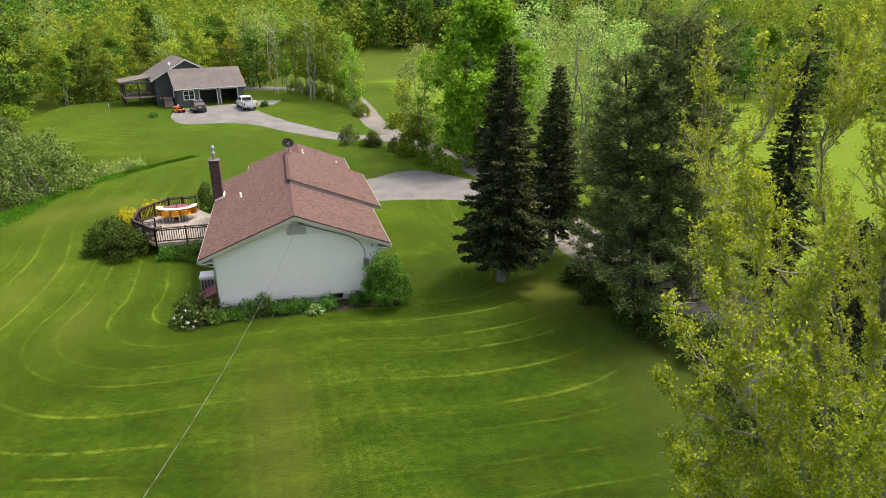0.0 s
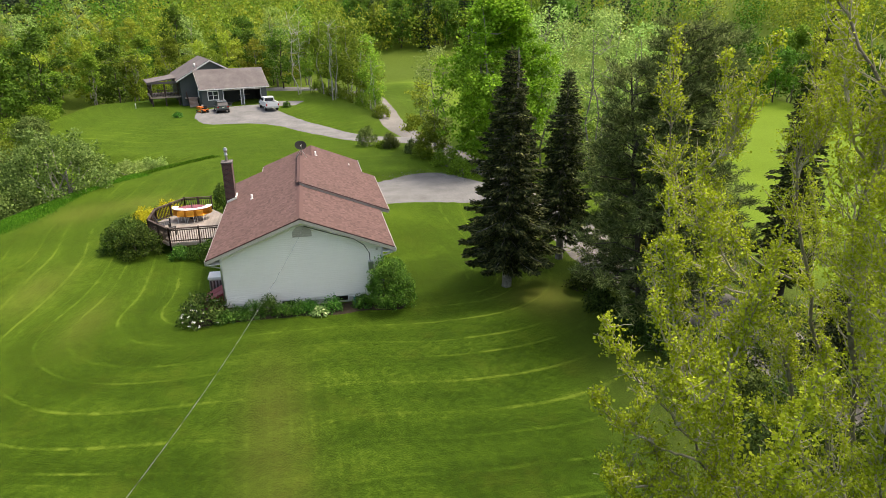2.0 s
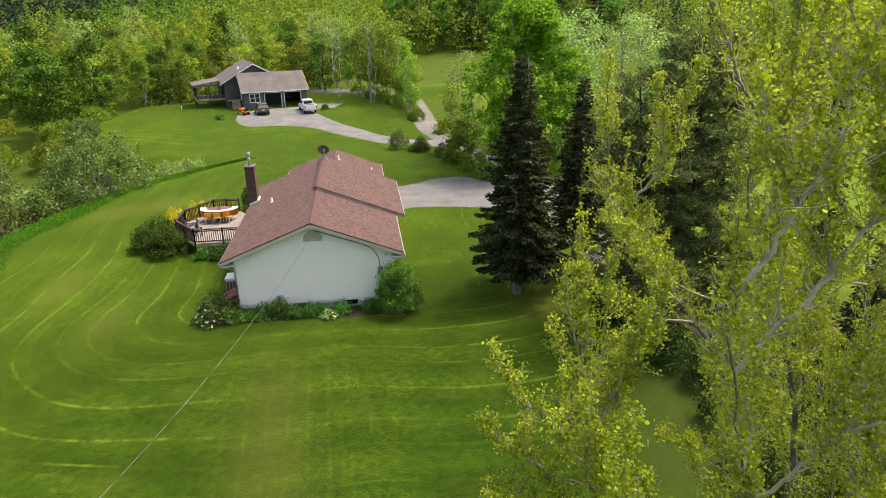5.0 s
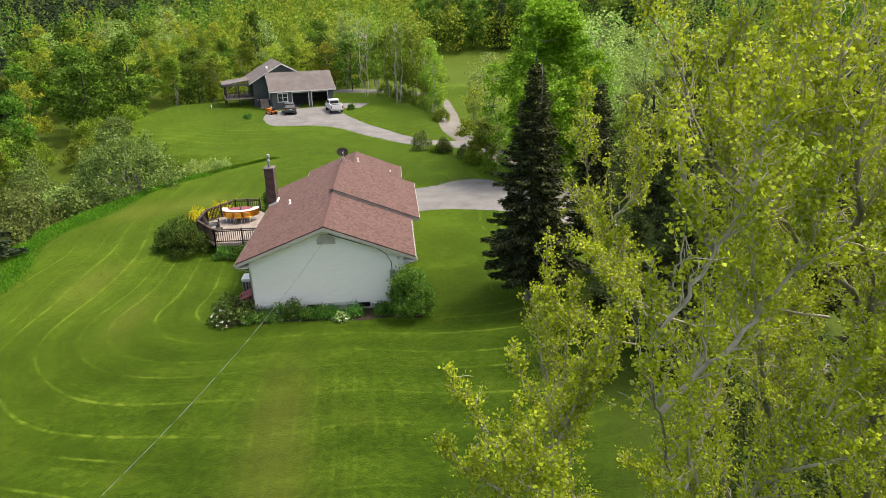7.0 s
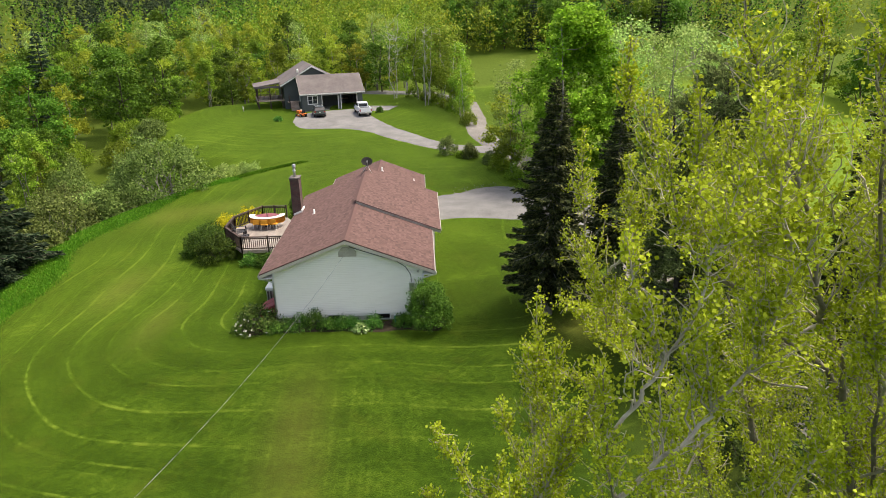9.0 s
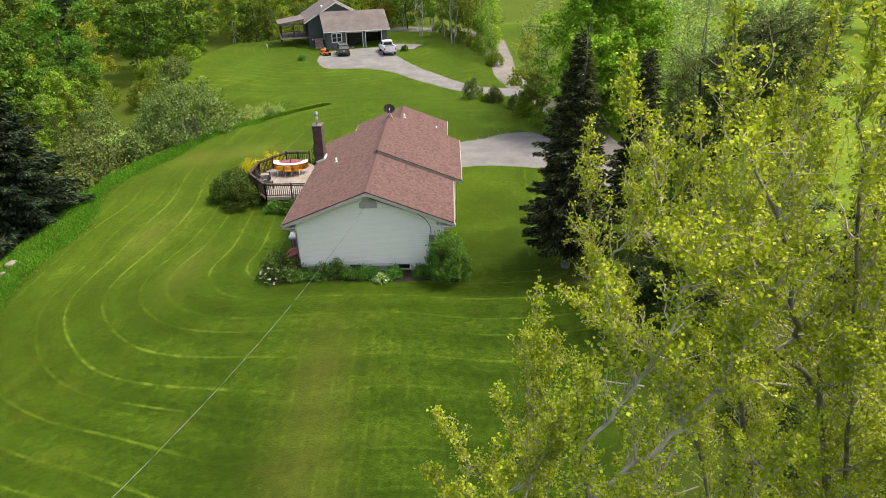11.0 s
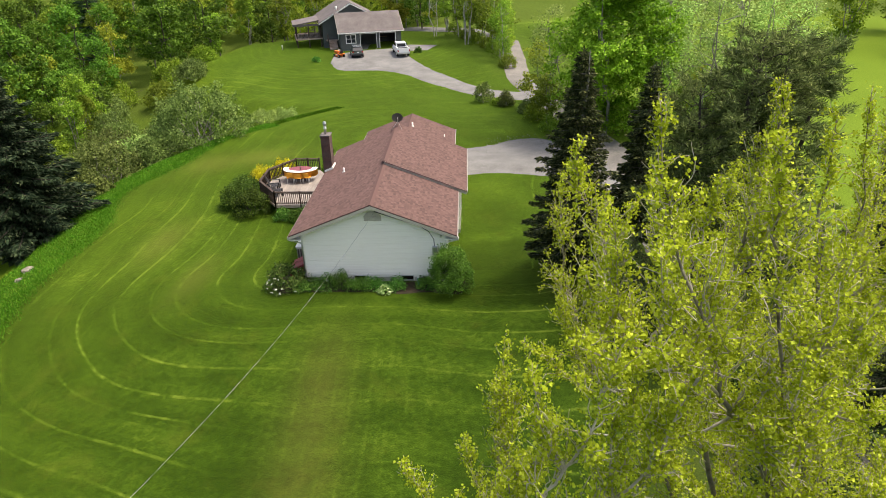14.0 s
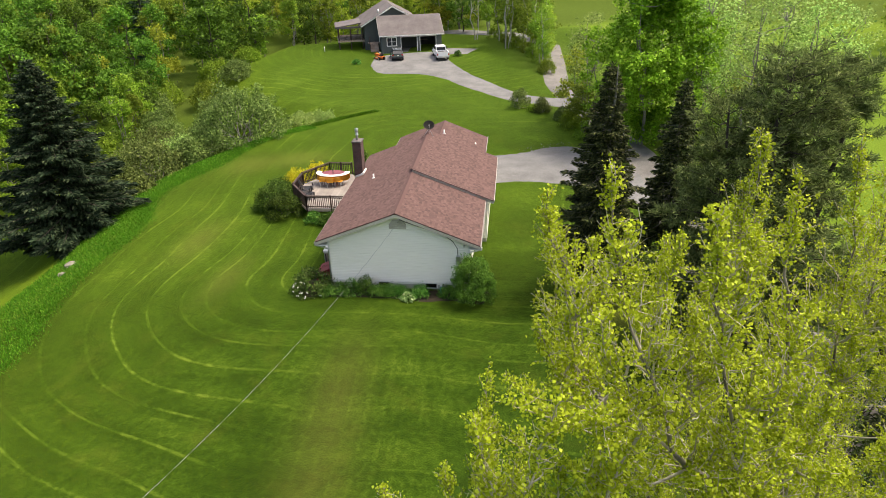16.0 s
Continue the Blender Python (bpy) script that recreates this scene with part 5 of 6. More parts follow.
def build_house():
    house = thing("ranch_house", (0, 0, 0), "low ranch house with cream siding and reddish shingle roof", "house")
    wx = HW - 0.62
    # walls of the three wings
    bm = box(bmesh.new(), -wx, 0.42, 0.30, wx, 8.0, EAVE - 0.08)
    prism(bm, [(-wx, EAVE - 0.10), (wx, EAVE - 0.10), (wx, EAVE + 0.05), (0, RIDGE - 0.16), (-wx, EAVE + 0.05)], "y", 0.42, 8.0)
    part("wall", bm, SIDING, house, "cream lapped siding wall")
    bm = box(bmesh.new(), -wx, 6.6, 0.30, 4.62, 15.2, EAVE - 0.05)
    part("wall", bm, SIDING, house)
    bm = box(bmesh.new(), -2.4, 15.0, 0.30, 3.75, 18.3, 3.1)
    part("wall", bm, SIDING, house)
    def gable(z):
        if z < EAVE + 0.02:
            return -wx, wx
        k = max(0.0, (RIDGE - 0.17 - z) / PITCH)
        return -min(wx, k), min(wx, k)
    siding_gable(house, 0.416, 0.42, gable)
    # foundation
    bm = box(bmesh.new(), -wx + 0.03, 0.45, -0.5, wx - 0.03, 15.0, 0.42)
    box(bm, 3.9, 6.7, -0.5, 4.58, 15.1, 0.3)
    box(bm, -2.35, 14.8, -0.5, 3.7, 18.2, 0.3)
    part("foundation", bm, CONCRETE, house, "grey concrete foundation")
    for x in (-0.9, 1.75):
        win = part("cellar_window", box(bmesh.new(), x - 0.36, 0.40, 0.10, x + 0.36, 0.47, 0.42, 0.006), WHITE, house)
        part("pane", box(bmesh.new(), x - 0.31, 0.385, 0.14, x + 0.31, 0.397, 0.385), DARKGLASS, win, "dark cellar window pane")
    # corner boards
    for x in (-wx, wx):
        part("corner_board", box(bmesh.new(), x - 0.05, 0.385, 0.40, x + 0.05, 0.47, EAVE - 0.05, 0.008), WHITE, house)
    # roof
    RIDGE2 = RIDGE + 0.20
    roof_slope(house, "roof_slope", 0, RIDGE, -HW, 0, 14.8, PITCH, "reddish brown shingle slope")
    roof_slope(house, "roof_slope", 0, RIDGE, HW, 0, 6.75, PITCH)
    roof_slope(house, "roof_slope", 0.02, RIDGE2, 5.02, 6.5, 14.8, 0.395)
    roof_slope(house, "roof_slope", 0.80, RIDGE2 - 0.78 * 0.395, 4.15, 14.8, 18.6, 0.395)
    roof_slope(house, "roof_slope", 0.80, RIDGE2 - 0.78 * 0.395, -2.75, 14.8, 18.6, 0.395)
    # ridge caps
    bm = prism(bmesh.new(), [(-0.16, RIDGE - 0.045), (0, RIDGE + 0.025), (0.16, RIDGE - 0.045), (0, RIDGE - 0.02)], "y", -0.02, 6.6)
    part("ridge_cap", bm, SHINGLE, house)
    bm = prism(bmesh.new(), [(-0.16, RIDGE2 - 0.055), (0.02, RIDGE2 + 0.02), (0.20, RIDGE2 - 0.055), (0.02, RIDGE2 - 0.03)], "y", 6.48, 14.85)
    part("ridge_cap", bm, SHINGLE, house)
    z3 = RIDGE2 - 0.78 * 0.395
    bm = prism(bmesh.new(), [(0.64, z3 - 0.055), (0.80, z3 + 0.02), (0.96, z3 - 0.055), (0.8, z3 - 0.03)], "y", 14.8, 18.6)
    part("ridge_cap", bm, SHINGLE, house)
    # the band where the higher slope begins
    bm = prism(bmesh.new(), [(0.0, RIDGE2 - 0.01), (5.0, RIDGE2 - 0.01 - 5.0 * 0.395), (5.0, RIDGE2 - 5.0 * 0.395 - 0.24), (0.0, RIDGE2 - 0.24)], "y", 6.42, 6.50)
    part("step_board", bm, TRIM, house, "weathered fascia of the higher roof slope")
    bm = prism(bmesh.new(), [(0.0, RIDGE2 + 0.015), (5.0, RIDGE2 + 0.015 - 5.0 * 0.395), (5.0, RIDGE2 - 5.0 * 0.395 - 0.05), (0.0, RIDGE2 - 0.05)], "y", 6.36, 6.44)
    part("drip_edge", bm, UMBER, house)
    bm = prism(bmesh.new(), [(-2.0, RIDGE - 0.93), (0.0, RIDGE - 0.14), (0.0, RIDGE - 1.2), (-2.0, RIDGE - 1.2)], "y", 14.6, 14.78)
    part("gable_end", bm, SIDING, house)
    # rake boards, soffit, fascia
    pts = [(-HW, EAVE - 0.056), (0, RIDGE - 0.056), (HW, EAVE - 0.056)]
    part("rake_board", rake(bmesh.new(), pts[:2], -0.005, 0.035, 0.17), TRIM, house, "weathered rake board")
    part("rake_board", rake(bmesh.new(), pts[1:], -0.005, 0.035, 0.17), TRIM, house, "weathered rake board")
    part("soffit", rake(bmesh.new(), [(x, z - 0.02) for x, z in pts], 0.035, 0.41, 0.03), WHITE, house)
    for s, y1 in ((-1, 14.8), (1, 6.5)):
        x = s * HW
        part("fascia", box(bmesh.new(), x - 0.03, 0.0, EAVE - 0.24, x + 0.025, y1, EAVE - 0.06), GUTTER, house)
        part("eave_soffit", box(bmesh.new(), min(x, s * wx), 0.04, EAVE - 0.27, max(x, s * wx), y1, EAVE - 0.24), WHITE, house)
        bm = prism(bmesh.new(), [(x + s * 0.03, EAVE - 0.06), (x + s * 0.060, EAVE - 0.065), (x + s * 0.055, EAVE - 0.13), (x + s * 0.035, EAVE - 0.15)], "y", -0.02, y1)
        part("gutter", bm, GUTTER, house, "pale weathered gutter")
    part("gutter", box(bmesh.new(), 5.022, 6.4, EAVE - 0.12, 5.06, 14.8, EAVE - 0.01, 0.01), GUTTER, house)
    part("eave_soffit", box(bmesh.new(), 4.6, 6.5, EAVE - 0.16, 5.0, 14.8, EAVE - 0.13), WHITE, house)
    part("gutter", box(bmesh.new(), 4.152, 14.9, 3.33, 4.19, 18.6, 3.40, 0.01), GUTTER, house)
    part("gutter", box(bmesh.new(), -2.80, 14.9, 3.15, -2.752, 18.6, 3.22, 0.01), GUTTER, house)
    # downspouts at the near corners
    for s in (-1, 1):
        e, w = s * (HW + 0.06), s * (wx + 0.02)
        bm = tube(bmesh.new(), [(e, 0.15, EAVE - 0.14), (e, 0.18, EAVE - 0.30), (w, 0.33, EAVE - 0.55), (w, 0.35, EAVE - 0.75), (w, 0.35, 0.1)], 0.042, 6)
        part("downspout", bm, METAL if s < 0 else WHITE, house, "grey downspout")
    # gable louvre
    lou = part("gable_vent", prism(bmesh.new(), [(-0.42, 3.72), (0.50, 3.72), (0.50, 3.98), (0.28, 4.24), (-0.20, 4.24), (-0.42, 3.98)], "y", 0.34, 0.40), TRIM, house, "grey louvred gable vent")
    for k in range(5):
        z = 3.78 + k * 0.095
        w = 0.42 if z < 3.95 else 0.42 - (z - 3.95) * 0.8
        part("slat", box(bmesh.new(), 0.04 - w, 0.325, z, 0.04 + w, 0.345, z + 0.045), TRIM, lou)
    # power cable down the gable and meter
    bm = tube(bmesh.new(), [(0.15, 0.33, 4.28), (0.5, 0.36, 4.12), (1.6, 0.37, 3.72), (2.5, 0.37, 3.42), (3.0, 0.375, 3.05), (3.25, 0.38, 2.6), (3.28, 0.38, 2.0)], 0.020, 6)
    part("service_cable", bm, GREYROOF, house, "dark service cable")
    part("meter_box", box(bmesh.new(), 3.16, 0.24, 1.75, 3.42, 0.40, 2.2, 0.02), METAL, house, "grey meter box")
    part("wall_lamp", box(bmesh.new(), 3.57, 0.26, 2.76, 3.68, 0.40, 2.86, 0.02), TRIM, house)
    # front door side seen past the corner
    for y in (8.2, 10.6, 12.8):
        win = part("window_frame", box(bmesh.new(), 4.60, y - 0.6, 1.25, 4.66, y + 0.6, 2.35, 0.01), WHITE, house)
        part("pane", box(bmesh.new(), 4.662, y - 0.52, 1.33, 4.668, y + 0.52, 2.27), GLASS, win)
    win = part("window_frame", box(bmesh.new(), wx, 3.0, 1.2, wx + 0.05, 4.4, 2.3, 0.01), WHITE, house)
    part("pane", box(bmesh.new(), wx + 0.052, 3.08, 1.28, wx + 0.058, 4.32, 2.22), GLASS, win)
    # chimney
    bm = bmesh.new()
    uvl = bm.loops.layers.uv.new("UVMap")
    box(bm, -4.58, 10.10, -0.4, -4.00, 10.90, 5.42)
    for fc in bm.faces:
        for lp in fc.loops:
            v = lp.vert.co
            lp[uvl].uv = (v.x + v.y, v.z)
    chim = part("chimney", bm, BRICK, house, "dark red brick chimney")
    part("chimney_cap", box(bmesh.new(), -4.62, 10.06, 5.40, -3.96, 10.94, 5.49, 0.02), GREYROOF, chim)
    part("flashing", box(bmesh.new(), -4.02, 10.04, 2.9, -3.93, 10.96, 3.36), WHITE, chim)
    part("flashing", prism(bmesh.new(), [(-4.52, 2.93), (-3.93, 3.17), (-3.93, 3.34), (-4.52, 3.10)], "y", 10.03, 10.098), WHITE, chim)
    bm = tube(bmesh.new(), [(-4.30, 10.5, 5.45), (-4.30, 10.5, 6.12)], 0.075, 10)
    tube(bm, [(-4.30, 10.5, 5.85), (-4.30, 10.5, 5.89)], 0.12, 10)
    tube(bm, [(-4.30, 10.5, 6.05), (-4.30, 10.5, 6.24)], 0.115, 10)
    tube(bm, [(-4.30, 10.5, 6.26), (-4.30, 10.5, 6.33)], [0.14, 0.03], 10)
    part("flue", bm, METAL, chim, "shiny metal flue with a cap")
    # vent pipes
    for x, y, zr in ((-2.85, 8.24, RIDGE - 2.85 * PITCH), (1.06, 15.4, RIDGE2 - 1.04 * 0.395), (3.35, 15.8, RIDGE2 - 3.33 * 0.395)):
        k = 1.0 if x < 3 else 0.5
        bm = tube(bmesh.new(), [(x, y, zr - 0.1), (x, y, zr + 0.28 * k)], 0.055 * k, 8)
        tube(bm, [(x, y, zr - 0.04), (x, y, zr + 0.06)], [0.13 * k, 0.06 * k], 8)
        part("vent_pipe", bm, WHITE, house, "white plumbing vent pipe")
    # satellite dish
    dz = RIDGE2
    bm = bmesh.new()
    rings = 5
    ax = Vector((0.15, -0.72, 0.68)).normalized()
    sx = ax.cross(Vector((0, 0, 1))).normalized()
    sy = sx.cross(ax)
    o = Vector((0.12, 14.0, dz + 0.62))
    prev = [bm.verts.new(o - ax * 0.08)]
    for k in range(1, rings + 1):
        q = k / rings
        cur = [bm.verts.new(o + (sx * math.cos(a) * 0.40 + sy * math.sin(a) * 0.36) * q + ax * (0.08 * q * q - 0.08)) for a in (2 * math.pi * i / 20 for i in range(20))]
        for i in range(20):
            j = (i + 1) % 20
            bm.faces.new((prev[0], cur[i], cur[j]) if k == 1 else (prev[i], cur[i], cur[j], prev[j])).smooth = True
        prev = cur
    bmesh.ops.solidify(bm, geom=bm.faces[:], thickness=0.012)
    dish = part("satellite_dish", bm, RUBBER, house, "dark satellite dish on a tripod")
    bm = tube(bmesh.new(), [(0.12, 14.02, dz - 0.05), (0.12, 14.05, dz + 0.60)], 0.025, 6)
    tube(bm, [(-0.25, 13.7, dz - 0.16), (0.12, 14.03, dz + 0.35)], 0.014, 5)
    tube(bm, [(0.45, 13.75, dz - 0.18), (0.12, 14.03, dz + 0.35)], 0.014, 5)
    tube(bm, [tuple(o - sy * 0.34), tuple(o + ax * 0.42 - sy * 0.18)], 0.012, 5)
    part("mast", bm, METAL, dish)
    return house


build_house()


def build_hatch():
    ob = thing("cellar_hatch", (-4.02, 1.55, 0), "sloping red metal cellar hatch against the wall", "hatch")
    bm = prism(bmesh.new(), [(0.0, 0.85), (-0.95, 0.36), (-0.95, -0.1), (0.0, -0.1)], "y", -0.6, 0.8)
    part("body", bm, REDPAINT, ob)
    for y0, y1 in ((-0.58, 0.08), (0.12, 0.78)):
        bm = prism(bmesh.new(), [(0.0, 0.89), (-1.0, 0.375), (-1.0, 0.335), (0.0, 0.85)], "y", y0, y1)
        d = part("door_leaf", bm, REDPAINT, ob)
        part("handle", tube(bmesh.new(), [(-0.8, y0 + 0.1, 0.47), (-0.8, y0 + 0.1, 0.52), (-0.65, y0 + 0.1, 0.60), (-0.65, y0 + 0.1, 0.55)], 0.012, 5), BLACK, d)


build_hatch()


def build_unit():
    ob = thing("utility_cabinet", (-4.62, 3.15, 0), "pale grey box-shaped outdoor unit with a white lid", "cabinet")
    part("body", box(bmesh.new(), -0.34, -0.4, 0.0, 0.36, 0.4, 0.92, 0.03), METAL, ob)
    part("lid", box(bmesh.new(), -0.38, -0.44, 0.92, 0.40, 0.44, 1.06, 0.04), WHITE, ob, "white moulded lid")
    for k in range(4):
        part("panel_rib", box(bmesh.new(), -0.28 + k * 0.16, -0.415, 0.15, -0.20 + k * 0.16, -0.40, 0.85), GREYROOF, ob)


build_unit()


# ---- the deck ----
DECK = [(-4.62, 9.85), (-8.13, 9.85), (-9.76, 12.1), (-9.80, 14.5), (-8.32, 16.95), (-6.50, 16.9), (-5.5, 15.2), (-4.62, 15.2)]
DECK_Z = 0.72


def build_deck():
    deck = thing("deck", (0, 0, 0), "weathered timber deck with dark railing beside the house", "deck")
    x = -9.76
    def span(px):
        ys = []
        for (ax, ay), (bx, by) in zip(DECK, DECK[1:] + DECK[:1]):
            if (ax > px) != (bx > px):
                ys.append(ay + (by - ay) * (px - ax) / (bx - ax))
        return min(ys), max(ys)
    while x < -4.80:
        a0, a1 = span(x + 0.02)
        b0, b1 = span(x + 0.12)
        part("board", prism(bmesh.new(), [(x + 0.004, a0), (x + 0.136, b0), (x + 0.136, b1), (x + 0.004, a1)], "z", DECK_Z - 0.035, DECK_Z), DECKWOOD, deck)
        x += 0.14
    loop = DECK[:6]
    for (ax, ay), (bx, by) in zip(loop, loop[1:]):
        L = math.hypot(bx - ax, by - ay)
        ux, uy = (bx - ax) / L, (by - ay) / L
        nx, ny = -uy, ux
        def along(s, off=0.0):
            return ax + ux * s + nx * off, ay + uy * s + ny * off
        def beam(name, z0, z1, w, mat, s0=0.0, s1=None):
            s1 = L if s1 is None else s1
            p = [along(s0, -w), along(s1, -w), along(s1, w), along(s0, w)]
            part(name, prism(bmesh.new(), p, "z", z0, z1), mat, deck)
        beam("top_rail", DECK_Z + 0.90, DECK_Z + 0.95, 0.075, RAILWOOD)
        beam("rail", DECK_Z + 0.78, DECK_Z + 0.84, 0.022, RAILWOOD)
        beam("rail", DECK_Z + 0.10, DECK_Z + 0.16, 0.022, RAILWOOD)
        beam("rim_joist", DECK_Z - 0.22, DECK_Z - 0.037, 0.03, BALUSTER)
        n = max(2, round(L / 1.9))
        for i in range(n + 1):
            cx, cy = along(L * i / n)
            part("post", box(bmesh.new(), cx - 0.05, cy - 0.05, -0.4, cx + 0.05, cy + 0.05, DECK_Z + 1.0, 0.01), RAILWOOD, deck)
        m = int(L / 0.135)
        for i in range(1, m):
            cx, cy = along(L * i / m, 0.035)
            part("baluster", box(bmesh.new(), cx - 0.019, cy - 0.019, DECK_Z + 0.05, cx + 0.019, cy + 0.019, DECK_Z + 0.86), RAILWOOD, deck)


build_deck()


def build_table():
    tb = thing("patio_table", (-7.5, 14.9, DECK_Z), "oval patio table with maroon top", "table")
    def oval(rx, ry, n=32):
        return [(rx * math.cos(2 * math.pi * i / n), ry * math.sin(2 * math.pi * i / n)) for i in range(n)]
    part("tabletop", prism(bmesh.new(), oval(1.02, 0.80), "z", 0.70, 0.74), CLOTH_M, tb, "maroon tabletop")
    part("pole", tube(bmesh.new(), [(0, 0, 0), (0, 0, 1.15)], 0.03, 8), BLACK, tb)
    part("pole_base", tube(bmesh.new(), [(0, 0, 0), (0, 0, 0.08), (0, 0, 0.1)], [0.25, 0.22, 0.05], 14), BLACK, tb)
    for sx in (-0.7, 0.7):
        for sy in (-0.45, 0.45):
            part("leg", tube(bmesh.new(), [(sx, sy, 0), (sx * 0.95, sy * 0.95, 0.7)], 0.025, 6), WHITE, tb)
    cloth = thing("table_cover", (-7.5, 14.9, DECK_Z), "orange cover with a cream rim hung round the table", "cover")
    def ring(z0, z1, r0, r1, a0, a1, wav):
        bm = bmesh.new()
        n = 48
        lo, hi = [], []
        for i in range(n + 1):
            a = a0 + (a1 - a0) * i / n
            w = 1 + wav * math.sin(a * 9) + wav * 0.6 * math.sin(a * 23)
            lo.append(bm.verts.new((1.24 * r0 * w * math.cos(a), 0.95 * r0 * w * math.sin(a), z0 + wav * math.sin(a * 7))))
            hi.append(bm.verts.new((1.24 * r1 * math.cos(a), 0.95 * r1 * math.sin(a), z1)))
        for i in range(n):
            bm.faces.new((lo[i], lo[i + 1], hi[i + 1], hi[i])).smooth = True
        bmesh.ops.solidify(bm, geom=bm.faces[:], thickness=0.015)
        return bm
    part("skirt", ring(0.40, 0.84, 1.02, 1.0, math.pi * 0.92, math.pi * 2.08, 0.02), CLOTH_O, cloth, "orange hanging cloth")
    arc = [math.pi * (0.92 + 1.16 * i / 32) for i in range(33)]
    band = [(1.29 * math.cos(a), 0.99 * math.sin(a)) for a in arc] + [(0.90 * math.cos(a), 0.62 * math.sin(a)) for a in reversed(arc)]
    part("rim", prism(bmesh.new(), band, "z", 0.842, 0.875), CLOTH_W, cloth, "cream cloth rim")
    def chair(at, rz):
        ch = thing("patio_chair", at, "pale metal patio chair at the table", "chair", "chairs round the patio table", rz)
        part("seat", box(bmesh.new(), -0.24, -0.24, 0.42, 0.24, 0.24, 0.46, 0.01), CLOTH_O, ch)
        part("backrest", box(bmesh.new(), -0.24, -0.24, 0.50, 0.24, -0.20, 0.80, 0.012), CLOTH_O, ch)
        for sx in (-0.22, 0.22):
            for sy in (-0.22, 0.22):
                part("leg", tube(bmesh.new(), [(sx, sy, 0), (sx, sy, 0.43)], 0.016, 6), WHITE, ch)
        return ch
    c0 = chair((-8.15, 14.15, DECK_Z), 15)
    for x, y, r in ((-7.5, 14.0, 0), (-6.85, 14.15, -15)):
        copy_thing(c0, pose(x, y, DECK_Z, 0, 0, r))
    def adirondack(at, rz):
        ch = thing("adirondack_chair", at, "black slatted lounge chair on the deck", "chair", "black deck chairs", rz)
        for k in range(5):
            x = -0.26 + k * 0.13
            part("back_slat", prism(bmesh.new(), [(-0.30, 0.30), (-0.27, 0.29), (-0.55, 1.02 - abs(k - 2) * 0.05), (-0.58, 1.02 - abs(k - 2) * 0.05)], "x", x - 0.055, x + 0.055), BLACK, ch)
            part("seat_slat", box(bmesh.new(), -0.30, -0.25 + k * 0.14, 0.28 + k * 0.025, 0.30, -0.13 + k * 0.14, 0.305 + k * 0.025), BLACK, ch)
        for sx in (-0.36, 0.36):
            part("arm", box(bmesh.new(), sx - 0.06, -0.40, 0.56, sx + 0.06, 0.42, 0.585, 0.008), BLACK, ch)
            part("leg", box(bmesh.new(), sx - 0.025, 0.32, 0.0, sx + 0.025, 0.40, 0.56), BLACK, ch)
            part("leg", box(bmesh.new(), sx - 0.025, -0.45, 0.0, sx + 0.025, -0.36, 0.56), BLACK, ch)
        return ch
    a0 = adirondack((-9.0, 12.9, DECK_Z), -80)
    copy_thing(a0, pose(-8.55, 11.5, DECK_Z, 0, 0, -50))


build_table()


